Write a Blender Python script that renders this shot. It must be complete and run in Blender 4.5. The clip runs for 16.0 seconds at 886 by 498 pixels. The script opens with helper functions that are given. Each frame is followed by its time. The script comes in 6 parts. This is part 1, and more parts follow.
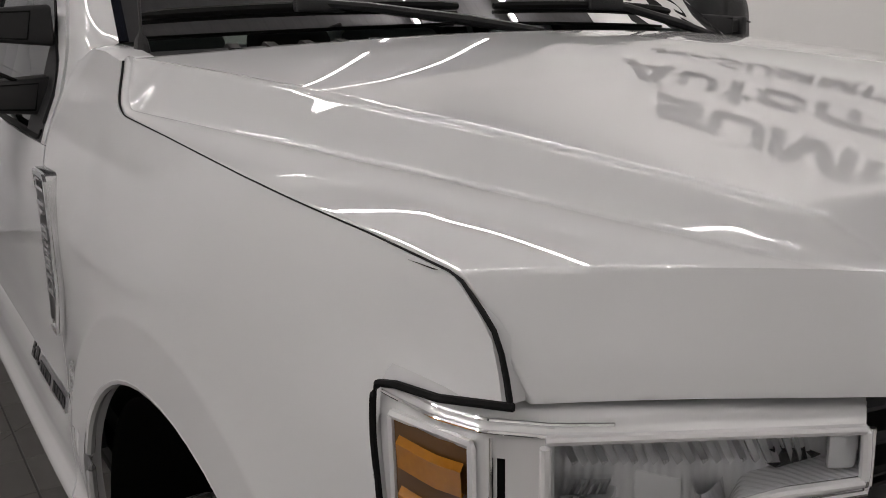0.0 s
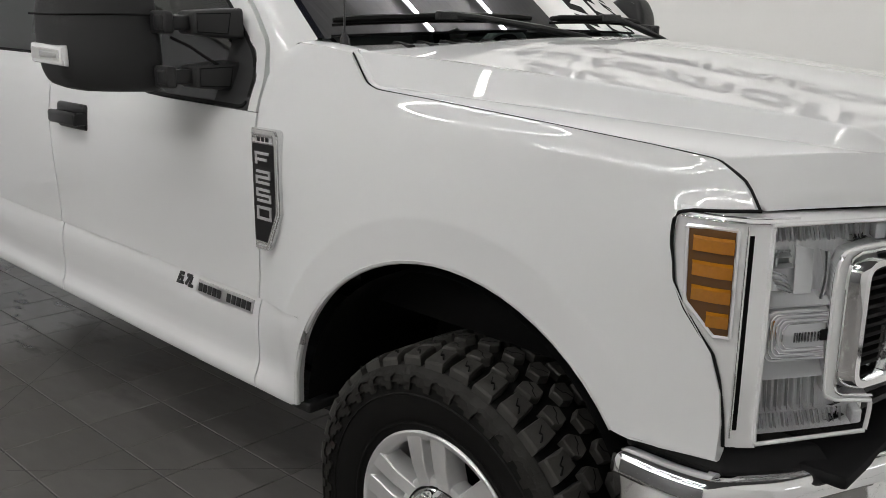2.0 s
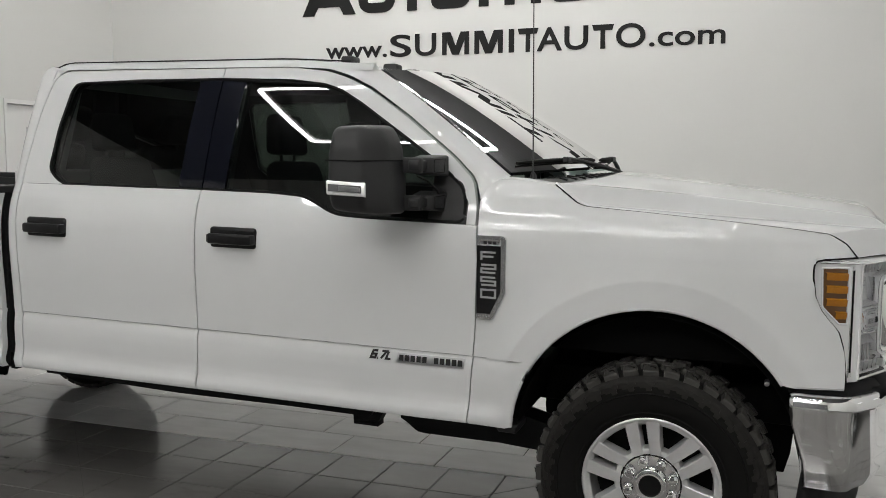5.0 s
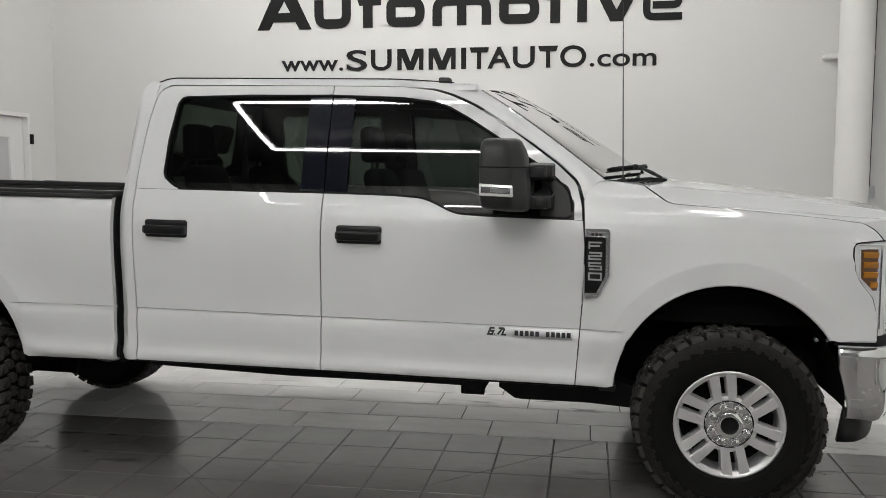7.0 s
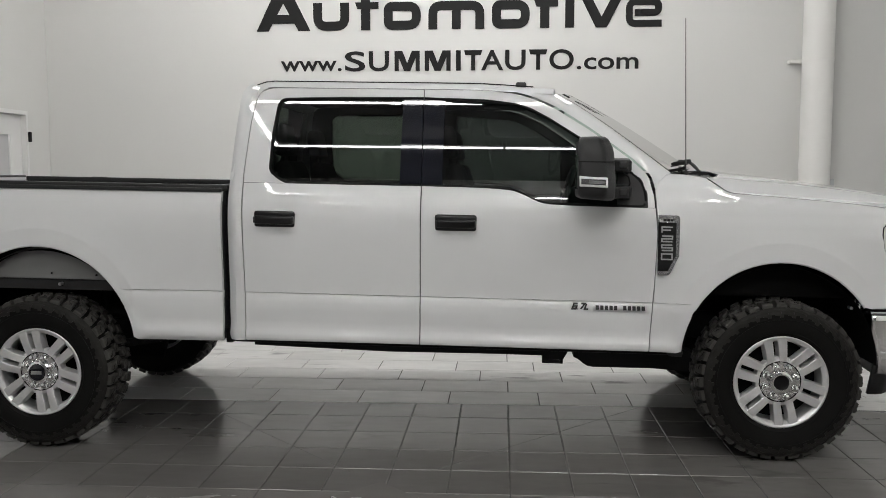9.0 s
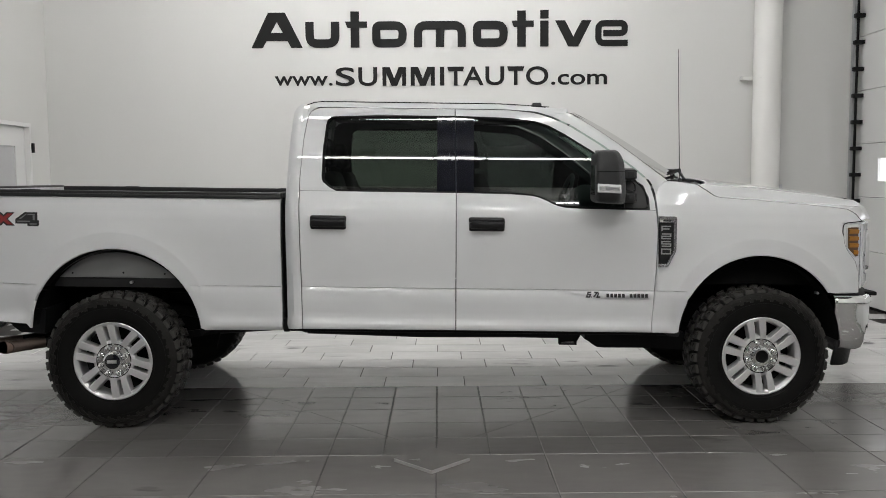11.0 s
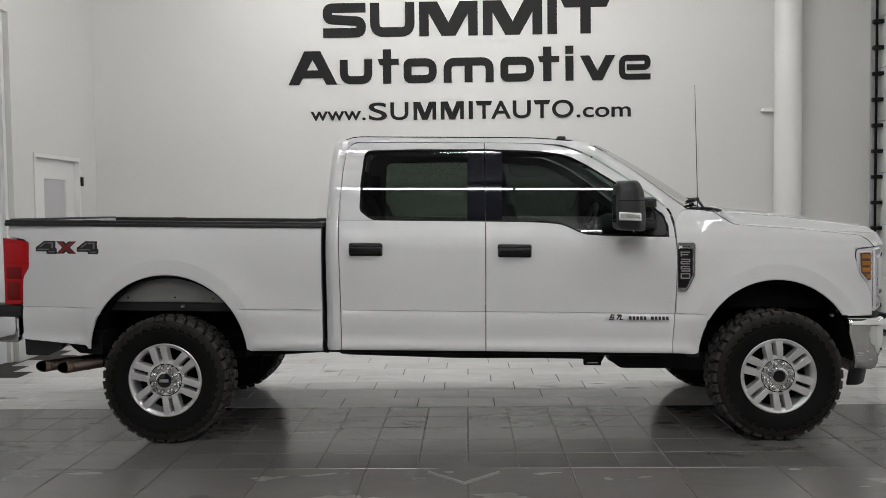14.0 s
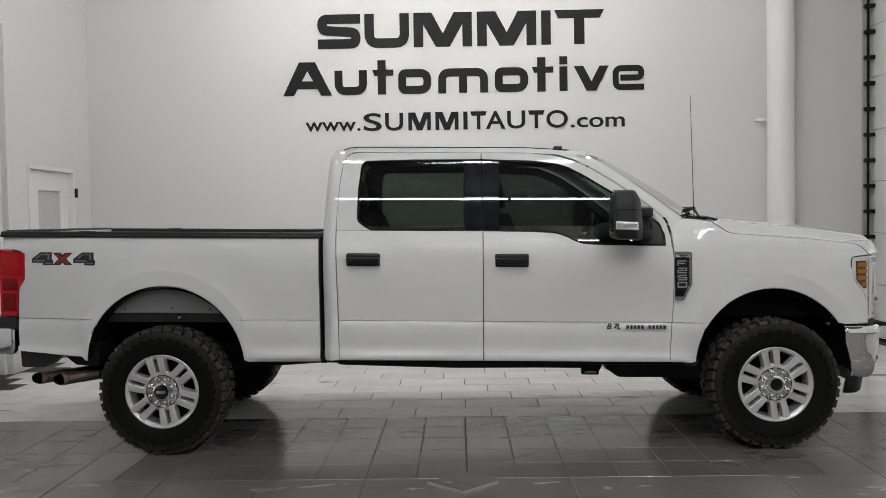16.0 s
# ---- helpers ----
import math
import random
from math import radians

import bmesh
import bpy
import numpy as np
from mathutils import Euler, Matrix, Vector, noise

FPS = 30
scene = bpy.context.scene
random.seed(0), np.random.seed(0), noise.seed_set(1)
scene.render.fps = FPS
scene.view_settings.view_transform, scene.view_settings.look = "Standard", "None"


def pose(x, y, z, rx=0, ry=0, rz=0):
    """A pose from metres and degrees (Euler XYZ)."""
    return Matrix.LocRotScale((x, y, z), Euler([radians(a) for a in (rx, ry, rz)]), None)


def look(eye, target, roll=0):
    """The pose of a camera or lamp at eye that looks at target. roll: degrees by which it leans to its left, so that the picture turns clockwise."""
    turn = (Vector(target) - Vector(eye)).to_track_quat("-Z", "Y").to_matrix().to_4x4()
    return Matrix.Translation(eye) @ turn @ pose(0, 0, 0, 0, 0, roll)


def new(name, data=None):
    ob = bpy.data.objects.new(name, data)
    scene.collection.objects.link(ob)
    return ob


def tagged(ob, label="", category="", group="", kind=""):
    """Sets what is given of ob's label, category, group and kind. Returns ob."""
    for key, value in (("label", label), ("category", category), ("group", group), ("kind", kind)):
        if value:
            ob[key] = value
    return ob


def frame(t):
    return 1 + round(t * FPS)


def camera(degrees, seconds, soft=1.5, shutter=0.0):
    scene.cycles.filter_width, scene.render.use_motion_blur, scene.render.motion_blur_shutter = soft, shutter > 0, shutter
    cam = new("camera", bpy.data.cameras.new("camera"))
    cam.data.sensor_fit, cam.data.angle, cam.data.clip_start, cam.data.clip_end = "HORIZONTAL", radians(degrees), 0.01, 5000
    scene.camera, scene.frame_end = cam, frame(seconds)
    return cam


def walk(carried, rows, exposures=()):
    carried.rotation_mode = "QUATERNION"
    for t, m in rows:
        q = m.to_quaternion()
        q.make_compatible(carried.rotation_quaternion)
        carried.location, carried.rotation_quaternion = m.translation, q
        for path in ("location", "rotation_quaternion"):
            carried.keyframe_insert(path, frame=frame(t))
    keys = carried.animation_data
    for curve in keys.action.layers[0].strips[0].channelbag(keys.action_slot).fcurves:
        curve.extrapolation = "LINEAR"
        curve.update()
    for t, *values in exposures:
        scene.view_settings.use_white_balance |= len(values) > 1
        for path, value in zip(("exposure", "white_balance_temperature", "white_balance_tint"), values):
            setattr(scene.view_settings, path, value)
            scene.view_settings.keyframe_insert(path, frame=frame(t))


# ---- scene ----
cam = camera(54.0, 16.0, soft=0.9)
PATH = [
    (0, (5.167, -1.251, 1.522), (3.544, -0.175, 1.066), -0.8),
    (0.5, (5.282, -1.505, 1.518), (3.711, -0.359, 1.047), 0.2),
    (1, (5.368, -1.757, 1.534), (3.864, -0.528, 1.055), 0.6),
    (1.5, (5.382, -2.021, 1.532), (3.961, -0.698, 1.049), 0.8),
    (2, (5.3, -2.273, 1.544), (3.962, -0.864, 1.069), 0.6),
    (2.5, (5.172, -2.626, 1.55), (3.962, -1.094, 1.114), 1.3),
    (3, (5.093, -2.961, 1.573), (4.019, -1.319, 1.189), 1.5),
    (3.5, (4.935, -3.247, 1.582), (3.982, -1.516, 1.274), 1.5),
    (4, (4.76, -3.503, 1.58), (3.896, -1.716, 1.331), 0.9),
    (6.5, (3.659, -4.844, 1.567), (3.272, -2.889, 1.395), 0.2),
    (7, (3.406, -4.993, 1.56), (3.082, -3.027, 1.388), 0.1),
    (7.5, (3.195, -5.229, 1.555), (2.938, -3.253, 1.384), 0.1),
    (8, (2.995, -5.444, 1.557), (2.788, -3.462, 1.385), 0.1),
    (8.5, (2.774, -5.517, 1.536), (2.597, -3.533, 1.359), 0.0),
    (9, (2.58, -5.606, 1.544), (2.447, -3.618, 1.366), -0.1),
    (11.5, (2.013, -6.506, 1.572), (2.03, -4.512, 1.41), -0.4),
    (12, (2.031, -6.599, 1.594), (2.034, -4.605, 1.431), -0.5),
    (12.5, (2.114, -6.646, 1.6), (2.071, -4.652, 1.442), -0.7),
    (13, (2.14, -6.656, 1.582), (2.074, -4.662, 1.444), -0.7),
    (13.5, (2.074, -6.666, 1.574), (2.011, -4.67, 1.456), -0.7),
    (14, (2.026, -6.693, 1.554), (1.971, -4.696, 1.461), -0.7),
    (14.5, (2.011, -6.694, 1.543), (1.965, -4.696, 1.463), -0.8),
    (15, (2.003, -6.704, 1.555), (1.962, -4.706, 1.483), -0.8),
    (15.5, (1.994, -6.699, 1.549), (1.958, -4.7, 1.479), -0.8),
    (16, (1.995, -6.699, 1.55), (1.957, -4.7, 1.481), -0.9),
]
walk(cam, [(t, look(eye, target, roll)) for t, eye, target, roll in PATH], [(0.0, -0.20, 6750, 16), (0.5, -0.06, 6650, 12), (1.2, 0.18, 6600, 11), (2.5, 0.24, 6550, 10), (4.0, 0.14, 6580, 9), (9.0, 0.13, 6560, 10), (12.5, 0.12, 6500, 10), (13.0, 0.10, 6500, 10), (13.6, -0.03, 6500, 11), (14.5, -0.03, 6500, 11), (16.0, -0.03, 6500, 11)])

# ---- world and lamps ----
world = bpy.data.worlds.new("world")
scene.world = world
world.use_nodes = True
world.node_tree.nodes["Background"].inputs[0].default_value = (0.8, 0.82, 0.85, 1)
world.node_tree.nodes["Background"].inputs[1].default_value = 0.02
scene.view_settings.exposure = 0.0
TUBE_GLOW = 48.0


# ---- materials ----
def material(name, colour=(0.5, 0.5, 0.5), rough=0.5, metal=0.0, coat=0.0, spec=0.5, grain=0.0, grain_scale=40.0, stain=0.0, stain_scale=3.0,
             bump=0.0, bump_scale=200.0, rough_var=0.0, random_tint=0.0, scuff=0.0):
    m = bpy.data.materials.new(name)
    m.use_nodes = True
    nt = m.node_tree
    p = nt.nodes["Principled BSDF"]
    p.inputs["Base Color"].default_value = (*colour, 1)
    p.inputs["Roughness"].default_value = rough
    p.inputs["Metallic"].default_value = metal
    p.inputs["Coat Weight"].default_value = coat
    p.inputs["Coat Roughness"].default_value = 0.0
    p.inputs["Specular IOR Level"].default_value = spec
    coord = nt.nodes.new("ShaderNodeTexCoord")
    where = coord.outputs["Object"]
    if scuff:
        spot = nt.nodes.new("ShaderNodeNewGeometry")
        where = spot.outputs["Position"]
        long = nt.nodes.new("ShaderNodeVectorMath")
        long.operation = "MULTIPLY"
        long.inputs[1].default_value = (0.38, 1.0, 1.0)
        nt.links.new(where, long.inputs[0])
        where = long.outputs[0]

    def noise_tex(scale, detail=4.0):
        n = nt.nodes.new("ShaderNodeTexNoise")
        n.inputs["Scale"].default_value = scale
        n.inputs["Detail"].default_value = detail
        nt.links.new(where, n.inputs["Vector"])
        return n.outputs["Fac"]

    def maths(op, a, b):
        n = nt.nodes.new("ShaderNodeMath")
        n.operation = op
        for k, v in enumerate((a, b)):
            if isinstance(v, float):
                n.inputs[k].default_value = v
            else:
                nt.links.new(v, n.inputs[k])
        return n.outputs[0]

    gain = None
    for amount, fac in ((grain, lambda: noise_tex(grain_scale)), (stain, lambda: noise_tex(stain_scale, 6.0))):
        if amount:
            g = maths("ADD", 1.0 - amount, maths("MULTIPLY", fac(), 2.0 * amount))
            gain = g if gain is None else maths("MULTIPLY", gain, g)
    if scuff:
        # dark scuffs and dried drips in a few places
        patch_of = nt.nodes.new("ShaderNodeMapRange")
        patch_of.inputs["From Min"].default_value, patch_of.inputs["From Max"].default_value = 0.54, 0.64
        nt.links.new(noise_tex(0.9, 2.0), patch_of.inputs["Value"])
        mark = nt.nodes.new("ShaderNodeMapRange")
        mark.inputs["From Min"].default_value, mark.inputs["From Max"].default_value = 0.56, 0.66
        nt.links.new(noise_tex(9.0, 8.0), mark.inputs["Value"])
        g = maths("SUBTRACT", 1.0, maths("MULTIPLY", maths("MULTIPLY", patch_of.outputs[0], mark.outputs[0]), scuff))
        gain = g if gain is None else maths("MULTIPLY", gain, g)
    if random_tint:
        info = nt.nodes.new("ShaderNodeObjectInfo")
        g = maths("ADD", 1.0 - random_tint, maths("MULTIPLY", info.outputs["Random"], 2.0 * random_tint))
        gain = g if gain is None else maths("MULTIPLY", gain, g)
    if gain is not None:
        mix = nt.nodes.new("ShaderNodeVectorMath")
        mix.operation = "SCALE"
        mix.inputs[0].default_value = colour
        nt.links.new(gain, mix.inputs["Scale"])
        nt.links.new(mix.outputs[0], p.inputs["Base Color"])
    if rough_var:
        nt.links.new(maths("ADD", rough - rough_var, maths("MULTIPLY", noise_tex(stain_scale * 2.3, 5.0), 2.0 * rough_var)), p.inputs["Roughness"])
    if bump:
        b = nt.nodes.new("ShaderNodeBump")
        b.inputs["Strength"].default_value = bump
        b.inputs["Distance"].default_value = 0.002
        nt.links.new(noise_tex(bump_scale), b.inputs["Height"])
        nt.links.new(b.outputs[0], p.inputs["Normal"])
    return m


def glass(name, tint, ior=1.45):
    """Thin glass: tinted see-through with a Fresnel gloss."""
    m = bpy.data.materials.new(name)
    m.use_nodes = True
    nt = m.node_tree
    nt.nodes.remove(nt.nodes["Principled BSDF"])
    clear, gloss, fres, mix = (nt.nodes.new(f"ShaderNode{k}") for k in ("BsdfTransparent", "BsdfGlossy", "Fresnel", "MixShader"))
    clear.inputs[0].default_value = (*tint, 1)
    gloss.inputs["Roughness"].default_value = 0.01
    fres.inputs[0].default_value = ior
    nt.links.new(fres.outputs[0], mix.inputs[0])
    nt.links.new(clear.outputs[0], mix.inputs[1])
    nt.links.new(gloss.outputs[0], mix.inputs[2])
    nt.links.new(mix.outputs[0], nt.nodes["Material Output"].inputs[0])
    return m


def glow(name, colour, strength):
    m = bpy.data.materials.new(name)
    m.use_nodes = True
    p = m.node_tree.nodes["Principled BSDF"]
    p.inputs["Base Color"].default_value = (0.8, 0.8, 0.8, 1)
    p.inputs["Emission Color"].default_value = (*colour, 1)
    p.inputs["Emission Strength"].default_value = strength
    return m


def fluted(m, scale=130.0, depth=0.0005):
    """Fine moulded flutes on a lamp reflector."""
    nt = m.node_tree
    wave, coord, bump = nt.nodes.new("ShaderNodeTexWave"), nt.nodes.new("ShaderNodeTexCoord"), nt.nodes.new("ShaderNodeBump")
    wave.bands_direction = "Y"
    wave.inputs["Scale"].default_value = scale
    wave.inputs["Distortion"].default_value = 1.2
    wave.inputs["Detail Scale"].default_value = 6.0
    bump.inputs["Distance"].default_value = depth
    bump.inputs["Strength"].default_value = 0.8
    nt.links.new(coord.outputs["Object"], wave.inputs["Vector"])
    nt.links.new(wave.outputs["Fac"], bump.inputs["Height"])
    nt.links.new(bump.outputs[0], nt.nodes["Principled BSDF"].inputs["Normal"])
    return m


PAINT = material("white_car_paint", (0.71, 0.718, 0.72), 0.40, coat=1.0, spec=0.0, stain=0.012, stain_scale=2.0)
CHROME = material("chrome", (0.90, 0.905, 0.91), 0.06, 1.0, rough_var=0.03, stain_scale=6.0)
EMBLEM_SILVER = material("bright_emblem_silver", (0.80, 0.805, 0.81), 0.14, 0.9, grain=0.03, grain_scale=60.0)
SATIN = material("satin_silver", (0.62, 0.62, 0.63), 0.28, 1.0, grain=0.04, grain_scale=90.0)
ALLOY = material("machined_alloy", (0.70, 0.70, 0.70), 0.38, 0.6, grain=0.05, grain_scale=60.0)
PLASTIC = material("textured_black_plastic", (0.019, 0.0193, 0.020), 0.48, spec=0.4, bump=0.35, bump_scale=900.0, stain=0.12, stain_scale=9.0)
GLOSS_BLACK = material("gloss_black_trim", (0.005, 0.006, 0.011), 0.035, spec=0.8, stain=0.1, stain_scale=8.0)
RUBBER = material("tyre_rubber", (0.0072, 0.007, 0.0066), 0.6, spec=0.12, stain=0.25, stain_scale=14.0, bump=0.4, bump_scale=500.0)
TREAD = material("dusty_tread_rubber", (0.046, 0.0445, 0.041), 0.55, spec=0.3, stain=0.35, stain_scale=18.0, bump=0.5, bump_scale=160.0)
TREAD_SIDE = material("dusty_sidewall_rubber", (0.018, 0.0172, 0.0155), 0.6, spec=0.2, stain=0.35, stain_scale=18.0, bump=0.5, bump_scale=160.0)
SEAL = material("rubber_seal", (0.004, 0.004, 0.004), 0.7, spec=0.2)
DARK = material("dark_chassis_steel", (0.006, 0.006, 0.0065), 0.6, 0.0, spec=0.2, stain=0.4, stain_scale=7.0)
LINER = material("black_wheel_liner", (0.004, 0.004, 0.004), 0.85, spec=0.15, bump=0.5, bump_scale=300.0)
GREY_STEEL = material("primer_grey_panel", (0.22, 0.22, 0.22), 0.5, stain=0.1, stain_scale=6.0)
PIPE_STEEL = material("browned_exhaust_steel", (0.135, 0.105, 0.09), 0.45, 0.7, stain=0.3, stain_scale=12.0)
TINT = glass("tinted_glass", (0.22, 0.258, 0.226), 1.6)
FRONT_TINT = glass("dark_tinted_glass", (0.165, 0.19, 0.177), 1.65)
SHIELD = glass("windshield_glass", (0.62, 0.79, 0.72), 1.6)
CLEAR = glass("clear_lamp_lens", (0.93, 0.94, 0.95), 1.45)
AMBER = material("amber_lens", (0.40, 0.155, 0.010), 0.15, coat=0.8, grain=0.15, grain_scale=140.0)
AMBER_DARK = material("smoked_amber_lens", (0.12, 0.055, 0.015), 0.12, coat=0.8)
RED = material("red_lens", (0.46, 0.004, 0.008), 0.15, coat=0.25, spec=0.3, stain=0.15, stain_scale=12.0)
SEAT = material("dark_seat_cloth", (0.035, 0.035, 0.037), 0.9, grain=0.2, grain_scale=300.0)
HANDLE = material("smooth_black_plastic", (0.007, 0.007, 0.0075), 0.32, spec=0.35, stain=0.1, stain_scale=10.0)
DASH = material("dashboard_plastic", (0.075, 0.078, 0.08), 0.7, bump=0.3, bump_scale=500.0)
LETTER_SILVER = material("badge_silver", (0.72, 0.72, 0.73), 0.2, 0.6)
WALL = material("white_painted_wall", (0.665, 0.664, 0.647), 0.75, stain=0.02, stain_scale=0.7, grain=0.01, grain_scale=30.0, bump=0.15, bump_scale=260.0)
WALL_PIPE = material("white_painted_pipe", (0.80, 0.795, 0.77), 0.5, stain=0.03, stain_scale=2.0, bump=0.2, bump_scale=40.0)
SIGN = material("black_wall_lettering", (0.011, 0.011, 0.011), 0.6, spec=0.2, grain=0.1, grain_scale=20.0)
GROUT = material("dark_grout", (0.042, 0.039, 0.036), 0.8, stain=0.2, stain_scale=5.0)
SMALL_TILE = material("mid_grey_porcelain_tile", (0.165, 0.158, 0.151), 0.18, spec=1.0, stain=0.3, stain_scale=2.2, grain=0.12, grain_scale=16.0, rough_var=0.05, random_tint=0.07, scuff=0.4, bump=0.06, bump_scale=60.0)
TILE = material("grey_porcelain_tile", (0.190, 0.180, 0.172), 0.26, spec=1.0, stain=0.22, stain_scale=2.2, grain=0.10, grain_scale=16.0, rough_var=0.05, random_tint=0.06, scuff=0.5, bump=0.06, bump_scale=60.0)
# plank colour is raised to stand in for the bright wall's reflected light
PLANK = material("reflection_paled_plank_tile", (0.84, 0.832, 0.822), 0.08, spec=1.0, stain=0.25, stain_scale=2.0, grain=0.14, grain_scale=11.0, rough_var=0.025, random_tint=0.07, scuff=0.75, bump=0.06, bump_scale=60.0)
CEILING = material("dark_metal_deck", (0.055, 0.055, 0.057), 0.6, 0.0, stain=0.15, stain_scale=1.5)
DOOR_WHITE = material("white_enamelled_door", (0.74, 0.74, 0.73), 0.42, stain=0.02, stain_scale=1.2)
GREY_WALL = material("grey_partition_paint", (0.50, 0.50, 0.51), 0.7, stain=0.04, stain_scale=1.0)
PALE_PANEL = material("pale_grey_door_panel", (0.64, 0.65, 0.67), 0.5, stain=0.03, stain_scale=0.8)
DIM_WALL = material("dark_grey_showroom_paint", (0.10, 0.10, 0.103), 0.7, stain=0.05, stain_scale=1.0)
LAMP_SILVER = fluted(material("metallised_reflector", (0.97, 0.97, 0.975), 0.20, 0.12), 50.0, 0.0006)
LAMP_BEZEL = material("bright_lamp_bezel", (0.95, 0.955, 0.96), 0.09, 0.35)
TRACK = material("galvanised_track", (0.45, 0.46, 0.47), 0.4, 0.8, stain=0.15, stain_scale=8.0)
PANE_GLOW = glow("bright_window_pane", (0.93, 0.95, 1.0), 1.3)
TUBE = glow("light_tube", (1.0, 0.99, 0.975), TUBE_GLOW)
BRIGHT_TUBE = glow("brighter_light_tube", (1.0, 0.99, 0.975), TUBE_GLOW * 1.06)
DECAL_RED = material("red_decal", (0.24, 0.022, 0.022), 0.4)
DECAL_GREY = material("charcoal_decal", (0.014, 0.014, 0.015), 0.4)
HEADLINER = material("pale_grey_headliner", (0.16, 0.16, 0.155), 0.9, grain=0.05, grain_scale=200.0)
SOOT = material("sooty_pipe_bore", (0.17, 0.115, 0.09), 0.7, stain=0.3, stain_scale=20.0)
RED_DARK = material("dark_red_lens", (0.20, 0.003, 0.005), 0.15, coat=0.25, spec=0.3)
DECAL_SILVER = material("silver_decal", (0.17, 0.17, 0.175), 0.4)
STICKER = material("pale_green_sticker", (0.42, 0.60, 0.48), 0.6)
STEEL_PLATE = material("brushed_drain_plate", (0.46, 0.45, 0.44), 0.4, 0.3, stain=0.2, stain_scale=12.0)


# ---- helpers for meshes ----
def lerp(a, b, t):
    return a + (b - a) * t


def smooth(a, b, x):
    t = min(1.0, max(0.0, (x - a) / (b - a)))
    return t * t * (3 - 2 * t)


def table(pairs, x):
    return float(np.interp(x, [p[0] for p in pairs], [p[1] for p in pairs]))


def soft_table(pairs, x):
    """A monotone cubic through the pairs."""
    xs, ys = [p[0] for p in pairs], [p[1] for p in pairs]
    if x <= xs[0]:
        return ys[0]
    if x >= xs[-1]:
        return ys[-1]
    k = max(i for i in range(len(xs) - 1) if xs[i] <= x)
    slope = [(ys[i + 1] - ys[i]) / (xs[i + 1] - xs[i]) for i in range(len(xs) - 1)]

    def tangent(i):
        if i == 0:
            return slope[0]
        if i == len(xs) - 1:
            return slope[-1]
        return 0.0 if slope[i - 1] * slope[i] <= 0 else 2 * slope[i - 1] * slope[i] / (slope[i - 1] + slope[i])

    h = xs[k + 1] - xs[k]
    t = (x - xs[k]) / h
    return ((2 * t**3 - 3 * t * t + 1) * ys[k] + (t**3 - 2 * t * t + t) * h * tangent(k)
            + (-2 * t**3 + 3 * t * t) * ys[k + 1] + (t**3 - t * t) * h * tangent(k + 1))


def raked(v):
    """The body sits a little higher at its rear than at its nose."""
    return (v[0], v[1], v[2] + 0.022 * max(0.0, v[2] - 1.55) - 0.0195 * (v[0] - 2.15))


BASE = {}


def thing(name, place, label, category, group="", kind=""):
    ob = new(name)
    ob.location = place
    BASE[ob.name] = Vector(place)
    return tagged(ob, label, category, group, kind)


def part(name, verts, faces, mat, parent=None, label="", body=False, angle=35, flip=False, thick=0.0):
    """One mesh object from corners and faces, under a thing or a part."""
    me = bpy.data.meshes.new(name)
    if body:
        verts = [raked(v) for v in verts]
    if flip:
        faces = [tuple(reversed(f)) for f in faces]
    me.from_pydata([tuple(v) for v in verts], [], faces)
    me.materials.append(mat)
    me.update()
    if angle:
        me.polygons.foreach_set("use_smooth", [True] * len(me.polygons))
        me.set_sharp_from_angle(angle=radians(angle))
    ob = new(name, me)
    if parent is not None:
        ob.parent = parent
        if parent.name in BASE:
            ob.matrix_parent_inverse = Matrix.Translation(-BASE[parent.name])
    if thick:
        mod = ob.modifiers.new("thickness", "SOLIDIFY")
        mod.thickness, mod.offset = thick, -1
    return tagged(ob, label)


def both(name, verts, faces, mat, parent, label="", **more):
    """A part of the near side and its mirror image on the far side."""
    a = part(name, verts, faces, mat, parent if not isinstance(parent, tuple) else parent[0], label, **more)
    more["flip"] = not more.get("flip", False)
    b = part(name, [(v[0], -v[1], v[2]) for v in verts], faces, mat, parent if not isinstance(parent, tuple) else parent[1], label, **more)
    return a, b


def join(*lumps):
    """Several (verts, faces) as one."""
    verts, faces = [], []
    for v, f in lumps:
        n = len(verts)
        verts += list(v)
        faces += [tuple(i + n for i in q) for q in f]
    return verts, faces


def shell(bm):
    bm.verts.index_update()
    out = [tuple(v.co) for v in bm.verts], [tuple(v.index for v in f.verts) for f in bm.faces]
    bm.free()
    return out


def block(a, b, bevel=0.0, segments=2):
    """A box from corner a to corner b, with rounded edges."""
    bm = bmesh.new()
    bmesh.ops.create_cube(bm, size=1.0)
    for v in bm.verts:
        v.co = [lerp(a[k], b[k], v.co[k] + 0.5) for k in range(3)]
    if bevel:
        bmesh.ops.bevel(bm, geom=list(bm.edges), offset=bevel, segments=segments, profile=0.5, affect="EDGES")
    return shell(bm)


def hull_block(points, bevel=0.0, segments=3):
    """The convex body round the points, with rounded edges."""
    bm = bmesh.new()
    for p in points:
        bm.verts.new(p)
    bmesh.ops.convex_hull(bm, input=bm.verts)
    bmesh.ops.dissolve_limit(bm, angle_limit=0.05, verts=list(bm.verts), edges=list(bm.edges))
    bmesh.ops.recalc_face_normals(bm, faces=list(bm.faces))
    if bevel:
        bmesh.ops.bevel(bm, geom=list(bm.edges), offset=bevel, segments=segments, profile=0.5, affect="EDGES")
    return shell(bm)


